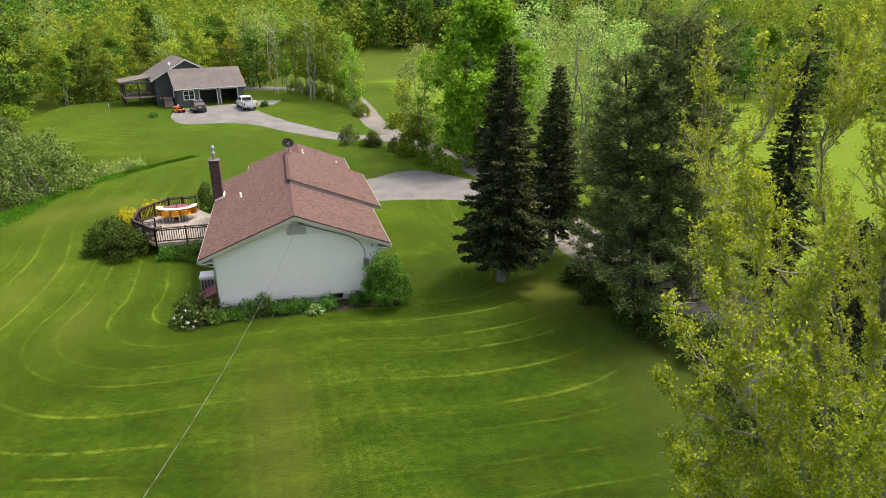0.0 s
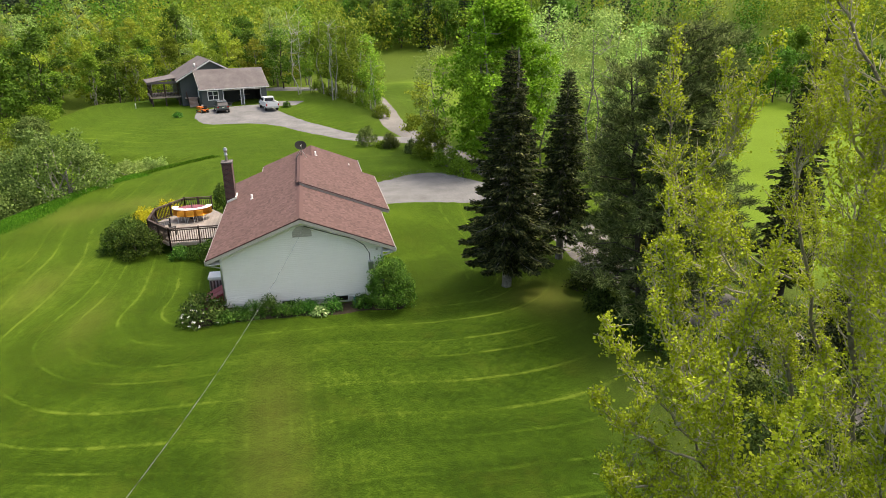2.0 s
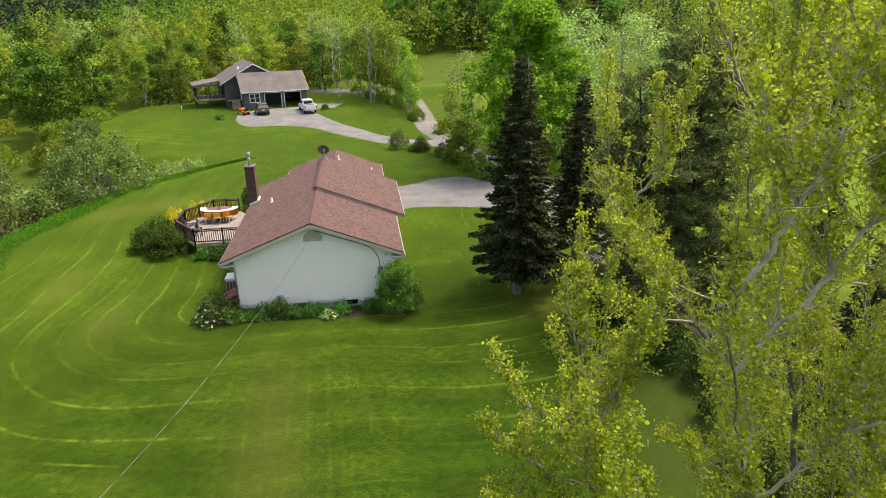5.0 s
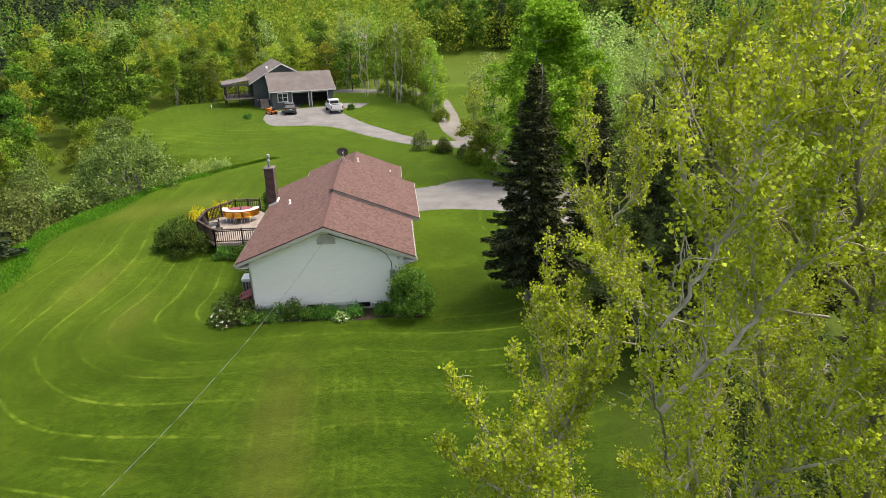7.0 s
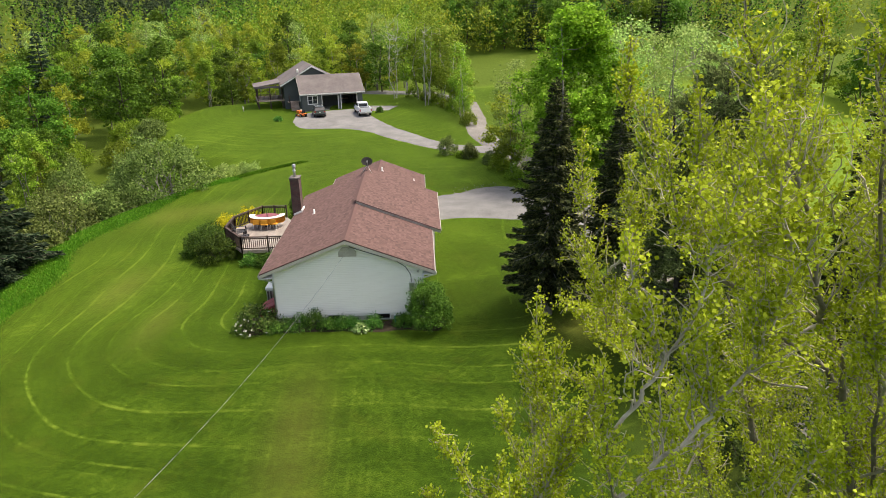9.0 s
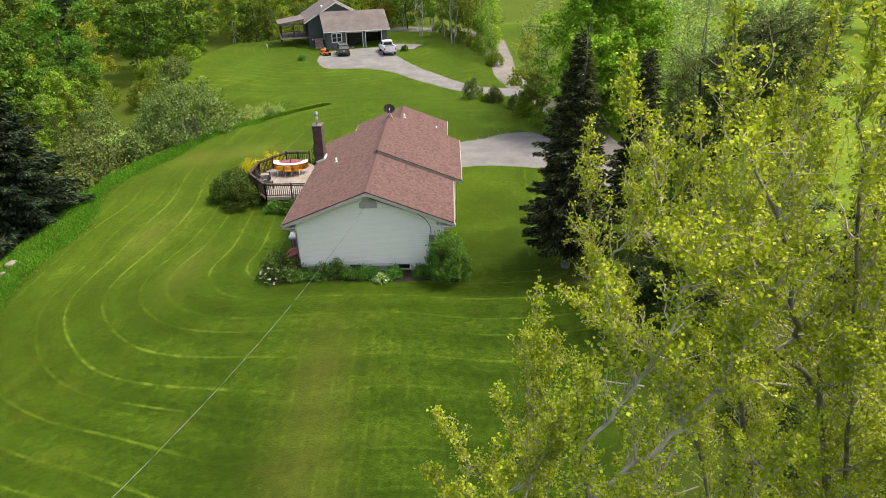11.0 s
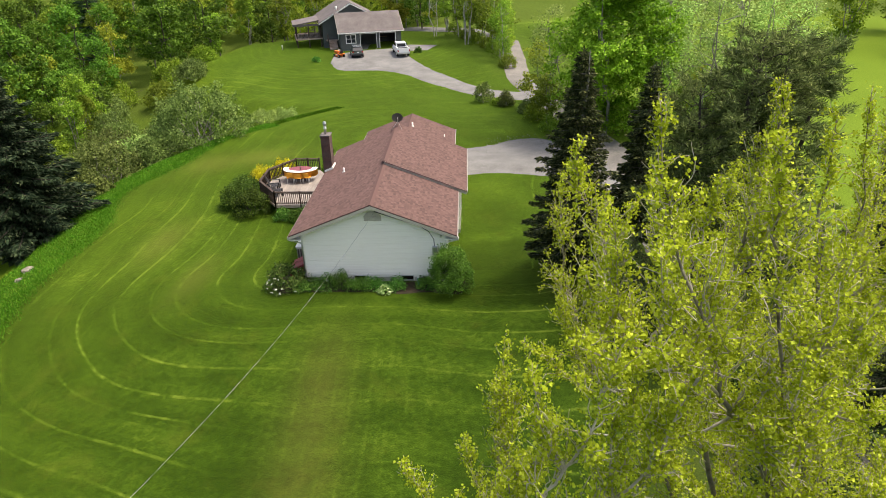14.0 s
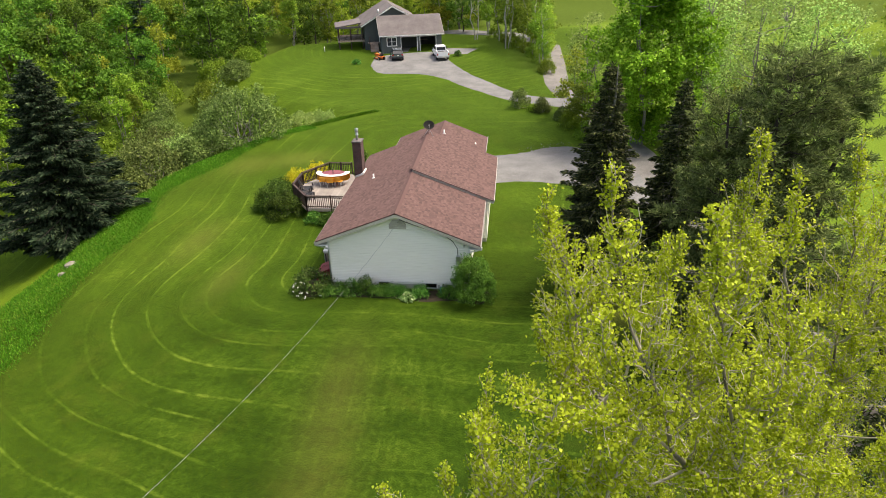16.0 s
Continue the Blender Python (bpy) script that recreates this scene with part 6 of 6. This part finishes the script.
# ---- far house ----
def build_far_house():
    o = thing("far_house", (-9.72, 71.85, 0.965), "slate-grey house with attached two-door garage", "house", rz=16, scale=0.99)
    W = 4.75
    # garage: front wall in pieces round its two open doorways
    d1, d2, dh = (-1.65, 0.80), (1.35, 3.80), 2.30
    for x0, x1, z0 in ((-W, d1[0], 0), (d1[1], d2[0], 0), (d2[1], W, 0), (d1[0], d1[1], dh), (d2[0], d2[1], dh)):
        part("front_wall", box(bmesh.new(), x0, 0, z0, x1, 0.2, 2.75), GREYSIDE, o)
    part("side_wall", prism(bmesh.new(), [(0.2, 0), (7.2, 0), (7.2, 2.75), (3.7, 4.85), (0.2, 2.75)], "x", -W, -W + 0.2), GREYSIDE, o)
    part("side_wall", prism(bmesh.new(), [(0.2, 0), (7.2, 0), (7.2, 2.75), (3.7, 4.85), (0.2, 2.75)], "x", W - 0.2, W), GREYSIDE, o)
    part("back_wall", box(bmesh.new(), -W + 0.2, 7.0, 0, W - 0.2, 7.2, 2.75), GREYSIDE, o)
    part("garage_floor", box(bmesh.new(), -W + 0.2, 0.05, -0.4, W - 0.2, 7.0, 0.02), CONCRETE, o)
    for x0, x1 in (d1, d2):
        part("door_trim", box(bmesh.new(), x0 - 0.10, -0.03, 0, x0, 0.02, dh + 0.1), WHITE, o)
        part("door_trim", box(bmesh.new(), x1, -0.03, 0, x1 + 0.10, 0.02, dh + 0.1), WHITE, o)
        part("door_trim", box(bmesh.new(), x0, -0.03, dh, x1, 0.02, dh + 0.1), WHITE, o)
        part("garage_door", box(bmesh.new(), x0 + 0.05, 0.3, dh - 0.10, x1 - 0.05, 2.6, dh - 0.05), GREYROOF, o)
    part("shelf", box(bmesh.new(), -3.5, 6.2, 0.8, 3.5, 6.9, 0.9), BALUSTER, o)
    win = part("window", box(bmesh.new(), -3.95, -0.04, 0.98, -2.35, 0.0, 2.36, 0.01), WHITE, o, "white-framed double window")
    for k in range(2):
        part("pane", box(bmesh.new(), -3.83 + k * 0.73, -0.055, 1.1, -3.2 + k * 0.73, -0.042, 2.24), GLASS, win)
        part("bar", box(bmesh.new(), -3.83 + k * 0.73, -0.065, 1.66, -3.2 + k * 0.73, -0.05, 1.70), WHITE, win)
    def slope(name, pts, mat=GREYROOF, thick=0.14):
        bm = bmesh.new()
        v = [bm.verts.new(p) for p in pts]
        w = [bm.verts.new((p[0], p[1], p[2] - thick)) for p in pts]
        bm.faces.new(v)
        bm.faces.new(w[::-1])
        for i in range(len(v)):
            j = (i + 1) % len(v)
            bm.faces.new((v[i], w[i], w[j], v[j]))
        bmesh.ops.recalc_face_normals(bm, faces=bm.faces)
        return part(name, bm, mat, o)
    slope("garage_roof", [(-5.1, -0.45, 2.65), (5.1, -0.45, 2.65), (5.1, 3.7, 5.18), (-5.1, 3.7, 5.18)])
    slope("garage_roof", [(-5.1, 7.85, 2.65), (5.1, 7.85, 2.65), (5.1, 3.7, 5.18), (-5.1, 3.7, 5.18)])
    part("fascia", box(bmesh.new(), -5.1, -0.50, 2.50, 5.1, -0.46, 2.64), WHITE, o)
    part("rake_board", prism(bmesh.new(), [(-0.45, 2.60), (3.7, 5.13), (3.7, 4.95), (-0.45, 2.42)], "x", 5.1, 5.14), TRIM, o)
    part("rake_board", prism(bmesh.new(), [(-0.45, 2.60), (3.7, 5.13), (3.7, 4.95), (-0.45, 2.42)], "x", -5.14, -5.1), TRIM, o)
    # main house behind, ridge running away, gable towards the garage
    gy0, gy1 = 4.2, 16.0
    part("main_wall", prism(bmesh.new(), [(-7.0, -0.6), (1.4, -0.6), (1.4, 4.3), (-2.4, 6.25), (-7.0, 3.8)], "y", gy0 + 0.4, gy1), GREYSIDE, o)
    slope("main_roof", [(-2.4, gy0, 6.55), (-2.4, gy1 + 0.4, 6.55), (2.0, gy1 + 0.4, 4.2), (2.0, gy0, 4.2)])
    slope("main_roof", [(-2.4, gy0, 6.55), (-2.4, gy1 + 0.4, 6.55), (-7.6, gy1 + 0.4, 3.65), (-7.6, gy0, 3.65)])
    part("rake_board", prism(bmesh.new(), [(-2.4, 6.52), (2.0, 4.17), (2.0, 3.95), (-2.4, 6.3)], "y", gy0 - 0.05, gy0 - 0.01), WHITE, o)
    part("rake_board", prism(bmesh.new(), [(-2.4, 6.52), (-7.6, 3.62), (-7.6, 3.4), (-2.4, 6.3)], "y", gy0 - 0.05, gy0 - 0.01), WHITE, o)
    # covered porch with raised deck
    slope("porch_roof", [(-7.4, 5.6, 4.05), (-7.4, 12.0, 4.05), (-11.6, 12.0, 3.45), (-11.6, 5.6, 3.45)])
    part("porch_fascia", box(bmesh.new(), -11.6, 5.5, 3.2, -7.0, 5.58, 3.52), GREYROOF, o)
    part("porch_floor", box(bmesh.new(), -11.3, 5.6, 1.10, -7.0, 12.0, 1.32), BALUSTER, o, "weathered raised porch floor")
    for x, y in ((-11.1, 5.8), (-9.2, 5.8), (-11.1, 8.8), (-11.1, 11.8), (-7.3, 5.8)):
        part("porch_post", box(bmesh.new(), x - 0.09, y - 0.09, -1.0, x + 0.09, y + 0.09, 3.5, 0.01), RAILWOOD, o)
    for k in range(20):
        x = -11.1 + k * 0.2
        part("baluster", box(bmesh.new(), x - 0.02, 5.72, 1.4, x + 0.02, 5.76, 2.2), RAILWOOD, o)
    part("porch_rail", box(bmesh.new(), -11.2, 5.68, 2.2, -7.1, 5.80, 2.27), RAILWOOD, o)
    part("porch_rail", box(bmesh.new(), -11.2, 5.68, 2.2, -11.08, 12.0, 2.27), RAILWOOD, o)
    # side stair
    for k in range(6):
        part("step", box(bmesh.new(), -6.3, 2.2 + k * 0.28, -0.1 + k * 0.18, -5.0, 2.5 + k * 0.28, 0.1 + k * 0.18), BALUSTER, o)
    part("landing", box(bmesh.new(), -6.6, 3.9, 0.95, -4.8, 6.2, 1.12), BALUSTER, o)
    part("stair_rail", prism(bmesh.new(), [(2.2, 0.95), (3.9, 2.05), (6.2, 2.05), (6.2, 1.97), (3.9, 1.97), (2.2, 0.87)], "x", -6.4, -6.33), RAILWOOD, o)
    for k in range(14):
        y = 2.3 + k * 0.28
        z = min(1.1, 0.05 + (y - 2.2) * 0.64)
        part("baluster", box(bmesh.new(), -6.385, y - 0.02, z, -6.345, y + 0.02, z + 0.9), RAILWOOD, o)
    part("side_door", box(bmesh.new(), -7.06, 8.0, 1.32, -7.0, 9.0, 3.35), GLASS, o)
    part("window", box(bmesh.new(), -W - 0.04, 2.6, 1.2, -W, 3.6, 2.3), WHITE, o)
    part("roof_vent", tube(bmesh.new(), [(-4.6, 4.9, 5.5), (-4.6, 4.9, 6.05)], 0.16, 8), WHITE, o)


build_far_house()


# ---- vehicles ----
def wheel(parent, x, y, r, w):
    bm = tube(bmesh.new(), [(x - w / 2, y, r), (x - w / 2 + 0.03, y, r), (x + w / 2 - 0.03, y, r), (x + w / 2, y, r)], [r * 0.9, r, r, r * 0.9], 18)
    ob = part("wheel", bm, RUBBER, parent, "black tyre on a light rim")
    s = 1 if x > 0 else -1
    part("rim", tube(bmesh.new(), [(x + s * w / 2 - s * 0.02, y, r), (x + s * (w / 2 + 0.012), y, r)], [r * 0.62, r * 0.5], 12), METAL, ob)


def hull(bm, sections):
    """Skins between cross-sections: rows of (y, [(x, z), ...]) mirrored in x."""
    rings = []
    for y, half in sections:
        pts = half + [(-x, z) for x, z in reversed(half)]
        rings.append([bm.verts.new((x, y, z)) for x, z in pts])
    n = len(rings[0])
    for a, b in zip(rings, rings[1:]):
        for i in range(n):
            j = (i + 1) % n
            bm.faces.new((a[i], a[j], b[j], b[i])).smooth = False
    bm.faces.new(rings[0])
    bm.faces.new(rings[-1][::-1])
    bmesh.ops.recalc_face_normals(bm, faces=bm.faces)
    return bm


def build_truck():
    t = thing("pickup_truck", (-4.75, 66.9, 0.97), "white crew-cab pickup truck parked nose to the garage", "truck", rz=15, scale=0.92)
    low = [(0.97, 0.55), (1.0, 0.8), (0.98, 1.1)]
    bm = hull(bmesh.new(), [(-2.9, low + [(0.94, 1.16)]), (-0.75, low + [(0.94, 1.18)]), (1.4, low + [(0.95, 1.20)]), (2.4, [(0.94, 0.55), (0.97, 0.8), (0.95, 1.05), (0.86, 1.14)]), (2.85, [(0.85, 0.6), (0.88, 0.8), (0.86, 0.95), (0.75, 1.05)])])
    part("body", bm, TRUCKPAINT, t)
    bm = hull(bmesh.new(), [(-0.75, [(0.90, 1.17), (0.80, 1.60), (0.74, 1.86)]), (0.1, [(0.92, 1.18), (0.82, 1.62), (0.76, 1.92)]), (0.9, [(0.92, 1.18), (0.82, 1.60), (0.74, 1.88)]), (1.55, [(0.90, 1.19), (0.86, 1.20), (0.80, 1.21)])])
    cab = part("cab", bm, TRUCKPAINT, t)
    part("rear_window", prism(bmesh.new(), [(-0.70, 1.30), (0.70, 1.30), (0.64, 1.74), (-0.64, 1.74)], "y", -0.80, -0.765), GLASS, cab)
    for s in (-1, 1):
        part("side_window", prism(bmesh.new(), [(-0.6, 1.28), (1.0, 1.28), (0.75, 1.74), (-0.55, 1.74)], "x", s * 0.885, s * 0.835), GLASS, cab)
        part("mirror", box(bmesh.new(), s * 0.98, 0.95, 1.22, s * 1.18, 1.05, 1.45, 0.02), BLACK, t)
        part("tail_lamp", box(bmesh.new(), s * 0.80, -2.93, 0.80, s * 0.97, -2.89, 1.12, 0.01), LAMP_RED, t)
    part("bed_lining", box(bmesh.new(), -0.80, -2.80, 1.175, 0.80, -0.85, 1.19), BLACK, t, "black bed lining")
    for s in (-1, 1):
        part("bed_rail", box(bmesh.new(), s * 0.80, -2.9, 1.16, s * 0.97, -0.78, 1.36, 0.03), TRUCKPAINT, t)
    part("tailgate", box(bmesh.new(), -0.80, -2.94, 0.72, 0.80, -2.86, 1.36, 0.03), TRUCKPAINT, t)
    part("bumper", box(bmesh.new(), -0.95, -3.02, 0.48, 0.95, -2.86, 0.70, 0.03), METAL, t)
    part("plate_bar", box(bmesh.new(), -0.15, -3.035, 0.54, 0.15, -3.02, 0.66), CLOTH_W, t)
    for x in (-0.86, 0.86):
        for y in (-1.85, 1.85):
            wheel(t, x, y, 0.40, 0.27)


def build_car():
    c = thing("suv_car", (-11.15, 66.0, 0.97), "dark slate compact sport-utility car parked by the garage", "car", rz=14, scale=0.93)
    bm = hull(bmesh.new(), [(-2.2, [(0.80, 0.45), (0.86, 0.7), (0.84, 1.0)]), (-1.4, [(0.90, 0.35), (0.93, 0.7), (0.90, 1.05)]), (1.0, [(0.90, 0.35), (0.93, 0.7), (0.88, 1.02)]), (1.9, [(0.86, 0.4), (0.90, 0.7), (0.80, 0.92)]), (2.3, [(0.70, 0.45), (0.76, 0.65), (0.66, 0.80)])])
    part("body", bm, CARPAINT, c)
    bm = hull(bmesh.new(), [(-2.15, [(0.82, 0.98), (0.76, 1.1)]), (-1.7, [(0.84, 1.02), (0.68, 1.55)]), (0.2, [(0.85, 1.03), (0.70, 1.66)]), (1.2, [(0.82, 1.0), (0.78, 1.04)])])
    part("cabin", bm, GLASS, c, "dark glazed cabin")
    part("roof", box(bmesh.new(), -0.66, -1.75, 1.58, 0.66, 0.25, 1.68, 0.04), CARPAINT, c)
    for s in (-1, 1):
        part("roof_rail", box(bmesh.new(), s * 0.58, -1.6, 1.68, s * 0.62, 0.2, 1.73), METAL, c)
        part("tail_lamp", box(bmesh.new(), s * 0.58, -2.22, 0.84, s * 0.84, -2.15, 1.0, 0.01), LAMP_RED, c)
        part("mirror", box(bmesh.new(), s * 0.90, 0.65, 1.0, s * 1.05, 0.75, 1.15, 0.02), CARPAINT, c)
    part("bumper", box(bmesh.new(), -0.82, -2.28, 0.36, 0.82, -2.1, 0.62, 0.04), BLACK, c)
    part("plate_bar", box(bmesh.new(), -0.15, -2.235, 0.78, 0.15, -2.21, 0.90), CLOTH_W, c)
    for x in (-0.82, 0.82):
        for y in (-1.35, 1.4):
            wheel(c, x, y, 0.34, 0.23)


def build_mower():
    m = thing("garden_tractor", (-13.6, 65.2, 0.97), "small orange ride-on mower on the gravel", "mower", rz=40)
    part("hood", box(bmesh.new(), -0.28, 0.1, 0.45, 0.28, 1.0, 0.85, 0.06), ORANGE, m)
    part("deck", box(bmesh.new(), -0.55, -0.5, 0.15, 0.55, 0.4, 0.32, 0.05), ORANGE, m)
    part("fender", box(bmesh.new(), -0.48, -0.9, 0.45, 0.48, -0.2, 0.58, 0.05), ORANGE, m)
    part("seat", box(bmesh.new(), -0.25, -0.75, 0.58, 0.25, -0.25, 0.72, 0.04), BLACK, m)
    part("seat_back", box(bmesh.new(), -0.25, -0.80, 0.70, 0.25, -0.70, 1.05, 0.04), BLACK, m)
    part("steering_wheel", tube(bmesh.new(), [(0, 0.02, 0.8), (0, -0.1, 1.0), (0, -0.12, 1.02)], [0.03, 0.03, 0.17], 10), BLACK, m)
    for x in (-0.42, 0.42):
        wheel(m, x, -0.55, 0.26, 0.22)
        wheel(m, x, 0.75, 0.19, 0.16)


build_truck()
build_car()
build_mower()


# ---- small things ----
def build_wire():
    ob = thing("service_drop", (0, 0, 0), "twisted pale overhead cable running to the gable", "cable")
    n = 140
    pts, pts2 = [], []
    for i in range(n + 1):
        t = i / n
        y = 0.33 - 36.0 * t
        x = 0.18 - 9.0 * t
        z = 4.25 + 2.6 * t - 3.4 * 4 * t * (1 - t) * 0.62
        pts.append((x, y, z))
        pts2.append((x + 0.014 * math.cos(i * 1.3), y, z + 0.014 * math.sin(i * 1.9)))
    part("messenger_wire", tube(bmesh.new(), pts, 0.0034, 4), METAL, ob)
    part("conductor", tube(bmesh.new(), pts2, 0.0045, 4), BLACK, ob)


build_wire()


def build_feeder():
    ob = thing("bird_bath", (10.35, 2.9, ground_at(10.35, 2.9)), "pale bird bath on a pedestal beside the spruce", "bird bath")
    part("pedestal", tube(bmesh.new(), [(0, 0, -0.05), (0, 0, 0.1), (0, 0, 0.2), (0, 0, 0.75)], [0.2, 0.18, 0.09, 0.08], 12), CONCRETE, ob)
    part("bowl", tube(bmesh.new(), [(0, 0, 0.72), (0, 0, 0.80), (0, 0, 0.88)], [0.08, 0.24, 0.30], 16), CONCRETE, ob)


build_feeder()


def build_marker():
    ob = thing("white_post", (-23.9, 72.4, ground_at(-23.9, 72.4)), "short white marker post on the far lawn", "post")
    part("post", tube(bmesh.new(), [(0, 0, -0.1), (0, 0, 0.7), (0, 0, 0.75)], [0.07, 0.07, 0.02], 8), WHITE, ob)


build_marker()


def long_grass():
    """Unmown grass along the lawn's lip."""
    rng = np.random.default_rng(8)
    pts = np.array(EDGE[:14], float)
    seg = np.linalg.norm(np.diff(pts, axis=0), axis=1)
    cum = np.concatenate([[0], np.cumsum(seg)])
    n = 120000
    s = rng.uniform(45, cum[12], n)
    x = np.interp(s, cum, pts[:, 0])
    y = np.interp(s, cum, pts[:, 1])
    i = np.clip(np.searchsorted(cum, s) - 1, 0, len(seg) - 1)
    d = (pts[i + 1] - pts[i]) / seg[i][:, None]
    off = (5.0 - 2.6 * smooth(80, 92, s)) * rng.uniform(0, 1, n) ** 1.5 - 0.3 + rng.normal(0, 0.3, n) + 0.5 * np.sin(s / 2.3)
    x = x - d[:, 1] * off
    y = y + d[:, 0] * off
    z = height(x, y) - 0.03
    c = np.stack([x, y, z], 1)
    al = unit(rng.normal(0, 0.55, (n, 3)) + (0, 0, 1))
    q = blades(c, al, rng.uniform(0.07, 0.24, n), rng, 0.16, 0.3)
    tagged(new("long_grass", blade_mesh("long_grass", [q], GRASS_LONG)), "long unmown grass along the lawn's edge", "grass", kind="stuff")


long_grass()


def swale_grass():
    """A narrow line of longer grass in the swale."""
    rng = np.random.default_rng(18)
    pts = np.array(EDGE[12:15], float)
    seg = np.linalg.norm(np.diff(pts, axis=0), axis=1)
    cum = np.concatenate([[0], np.cumsum(seg)])
    n = 9000
    s = rng.uniform(0, cum[-1], n)
    x = np.interp(s, cum, pts[:, 0]) + rng.normal(0, 0.25, n)
    y = np.interp(s, cum, pts[:, 1]) + rng.uniform(-0.1, 1, n) * (1.05 - 0.95 * s / cum[-1])
    c = np.stack([x, y, height(x, y) - 0.03], 1)
    q = blades(c, unit(rng.normal(0, 0.5, (n, 3)) + (0, 0, 1)), rng.uniform(0.1, 0.3, n), rng, 0.2, 0.3)
    tagged(new("long_grass", blade_mesh("swale_grass", [q], GRASS_LONG)), "line of longer grass in the swale", "grass", kind="stuff")


swale_grass()


def loose_stones():
    """Coarse loose stone along the rim of the parking area."""
    rng = np.random.default_rng(28)
    bm = bmesh.new()
    for k in range(420):
        t = rng.uniform(0, 1)
        x = 6.5 + 7.5 * t
        y = 23.9 + 2.2 * math.sin(t * 3.0) + rng.normal(0, 1.1)
        r = rng.uniform(0.015, 0.042)
        m = pose(x, y, ground_at(x, y) + 0.03 + r * 0.3, *rng.uniform(0, 360, 3)) @ Matrix.Diagonal((r * rng.uniform(0.8, 1.5), r, r * 0.7, 1))
        bmesh.ops.create_icosphere(bm, subdivisions=1, radius=1.0, matrix=m)
    me = bpy.data.meshes.new("loose_stones")
    bm.to_mesh(me)
    bm.free()
    me.materials.append(GRAVEL)
    tagged(new("loose_stones", me), "coarse loose stones along the gravel's rim", "stones", kind="stuff")


loose_stones()


def boulder(seed, at, r, label="pale weathered boulder at the lawn's edge"):
    bm = bmesh.new()
    bmesh.ops.create_icosphere(bm, subdivisions=3, radius=r)
    for v in bm.verts:
        d = noise.noise(v.co * (1.7 / r) + Vector((seed, 0, 0))) * 0.35 + noise.noise(v.co * (5 / r)) * 0.08
        v.co = v.co * (1 + d)
        v.co.z *= 0.55
    me = bpy.data.meshes.new("boulder")
    bm.to_mesh(me)
    bm.free()
    me.materials.append(ROCK)
    ob = new("boulder", me)
    ob.matrix_world = pose(at[0], at[1], ground_at(*at) - 0.02 * r, 0, 0, seed * 40)
    tagged(ob, label, "boulder")


for i, (x, y, r) in enumerate([(-22.1, 3.5, 0.40), (-21.8, 2.2, 0.25)]):
    boulder(i + 1, (x, y), r)


def hosta():
    """A mound of broad leaves with pale margins."""
    rng = np.random.default_rng(38)
    n = 150
    a = rng.uniform(0, 6.28, n)
    u = rng.uniform(0, 1, n) ** 0.7
    c = np.stack([np.cos(a) * u * 0.34, np.sin(a) * u * 0.30, 0.30 * (1 - u**2) + 0.05], 1)
    al = unit(np.stack([np.cos(a), np.sin(a), 0.5 - 0.7 * u], 1) + rng.normal(0, 0.2, (n, 3)))
    q = blades(c, al, rng.uniform(0.14, 0.24, n), rng, 0.7, 0.3)
    stems = Limbs()
    for k in range(12):
        stems.add(bend((0, 0, -0.05), c[k], rng, 0.05, 3), 0.012, 0.006, 4)
    plant("hosta", (stems.mesh("hosta_stem", GRASS_LONG), blade_mesh("hosta_leaf", [q], LEAF_HOSTA)), (0.62, -0.75), "hosta mound with cream-edged leaves by the foundation", "plant", names=("stem", "foliage"))


hosta()


def blossoms():
    rng = np.random.default_rng(48)
    n = 26
    a = rng.uniform(0, 6.28, n)
    u = rng.uniform(0.1, 0.8, n)
    q = np.sqrt(1 - u**2) * 1.12
    z0 = ground_at(-4.85, -0.25)
    c = np.stack([-4.85 + q * np.cos(a), -0.25 + q * np.sin(a), z0 + 0.1 + u * 1.0], 1)
    c = np.repeat(c, 5, 0) + rng.normal(0, 0.03, (n * 5, 3))
    quad = blades(c, unit(rng.normal(0, 1, (n * 5, 3)) + (0, -0.3, 0.5)), 0.06, rng, 0.9, 0.3)
    tagged(new("blossom", blade_mesh("blossom", [quad], PETAL)), "scattered white blossom on the shrub", "blossom", kind="stuff")


blossoms()


def vent_post():
    ob = thing("vent_post", (2.35, -0.05, ground_at(2.35, -0.05)), "short teal pipe post with a white cap", "pipe")
    part("pipe", tube(bmesh.new(), [(0, 0, -0.1), (0, 0, 0.5)], 0.045, 8), TEAL, ob)
    part("cap", tube(bmesh.new(), [(0, 0, 0.5), (0, 0, 0.56)], [0.055, 0.04], 8), WHITE, ob)


vent_post()


def brush_pile(at):
    rng = np.random.default_rng(58)
    limbs = Limbs()
    for k in range(160):
        c = np.array([rng.normal(0, 1.6), rng.normal(0, 0.7), abs(rng.normal(0, 0.45))])
        d = unit(rng.normal(0, 1, 3) * (1, 0.8, 0.3)) * rng.uniform(0.5, 1.4)
        limbs.add(bend(c - d, c + d, rng, 0.05, 4), 0.03, 0.008, 4)
    ob = new("brush_pile", limbs.mesh("brush_pile", BARK_DARK))
    ob.matrix_world = pose(at[0], at[1], ground_at(*at) + 0.25, 0, 0, 20)
    tagged(ob, "heap of dead brown branches in the hollow", "brush", kind="stuff")


brush_pile((-45.5, 57.5))
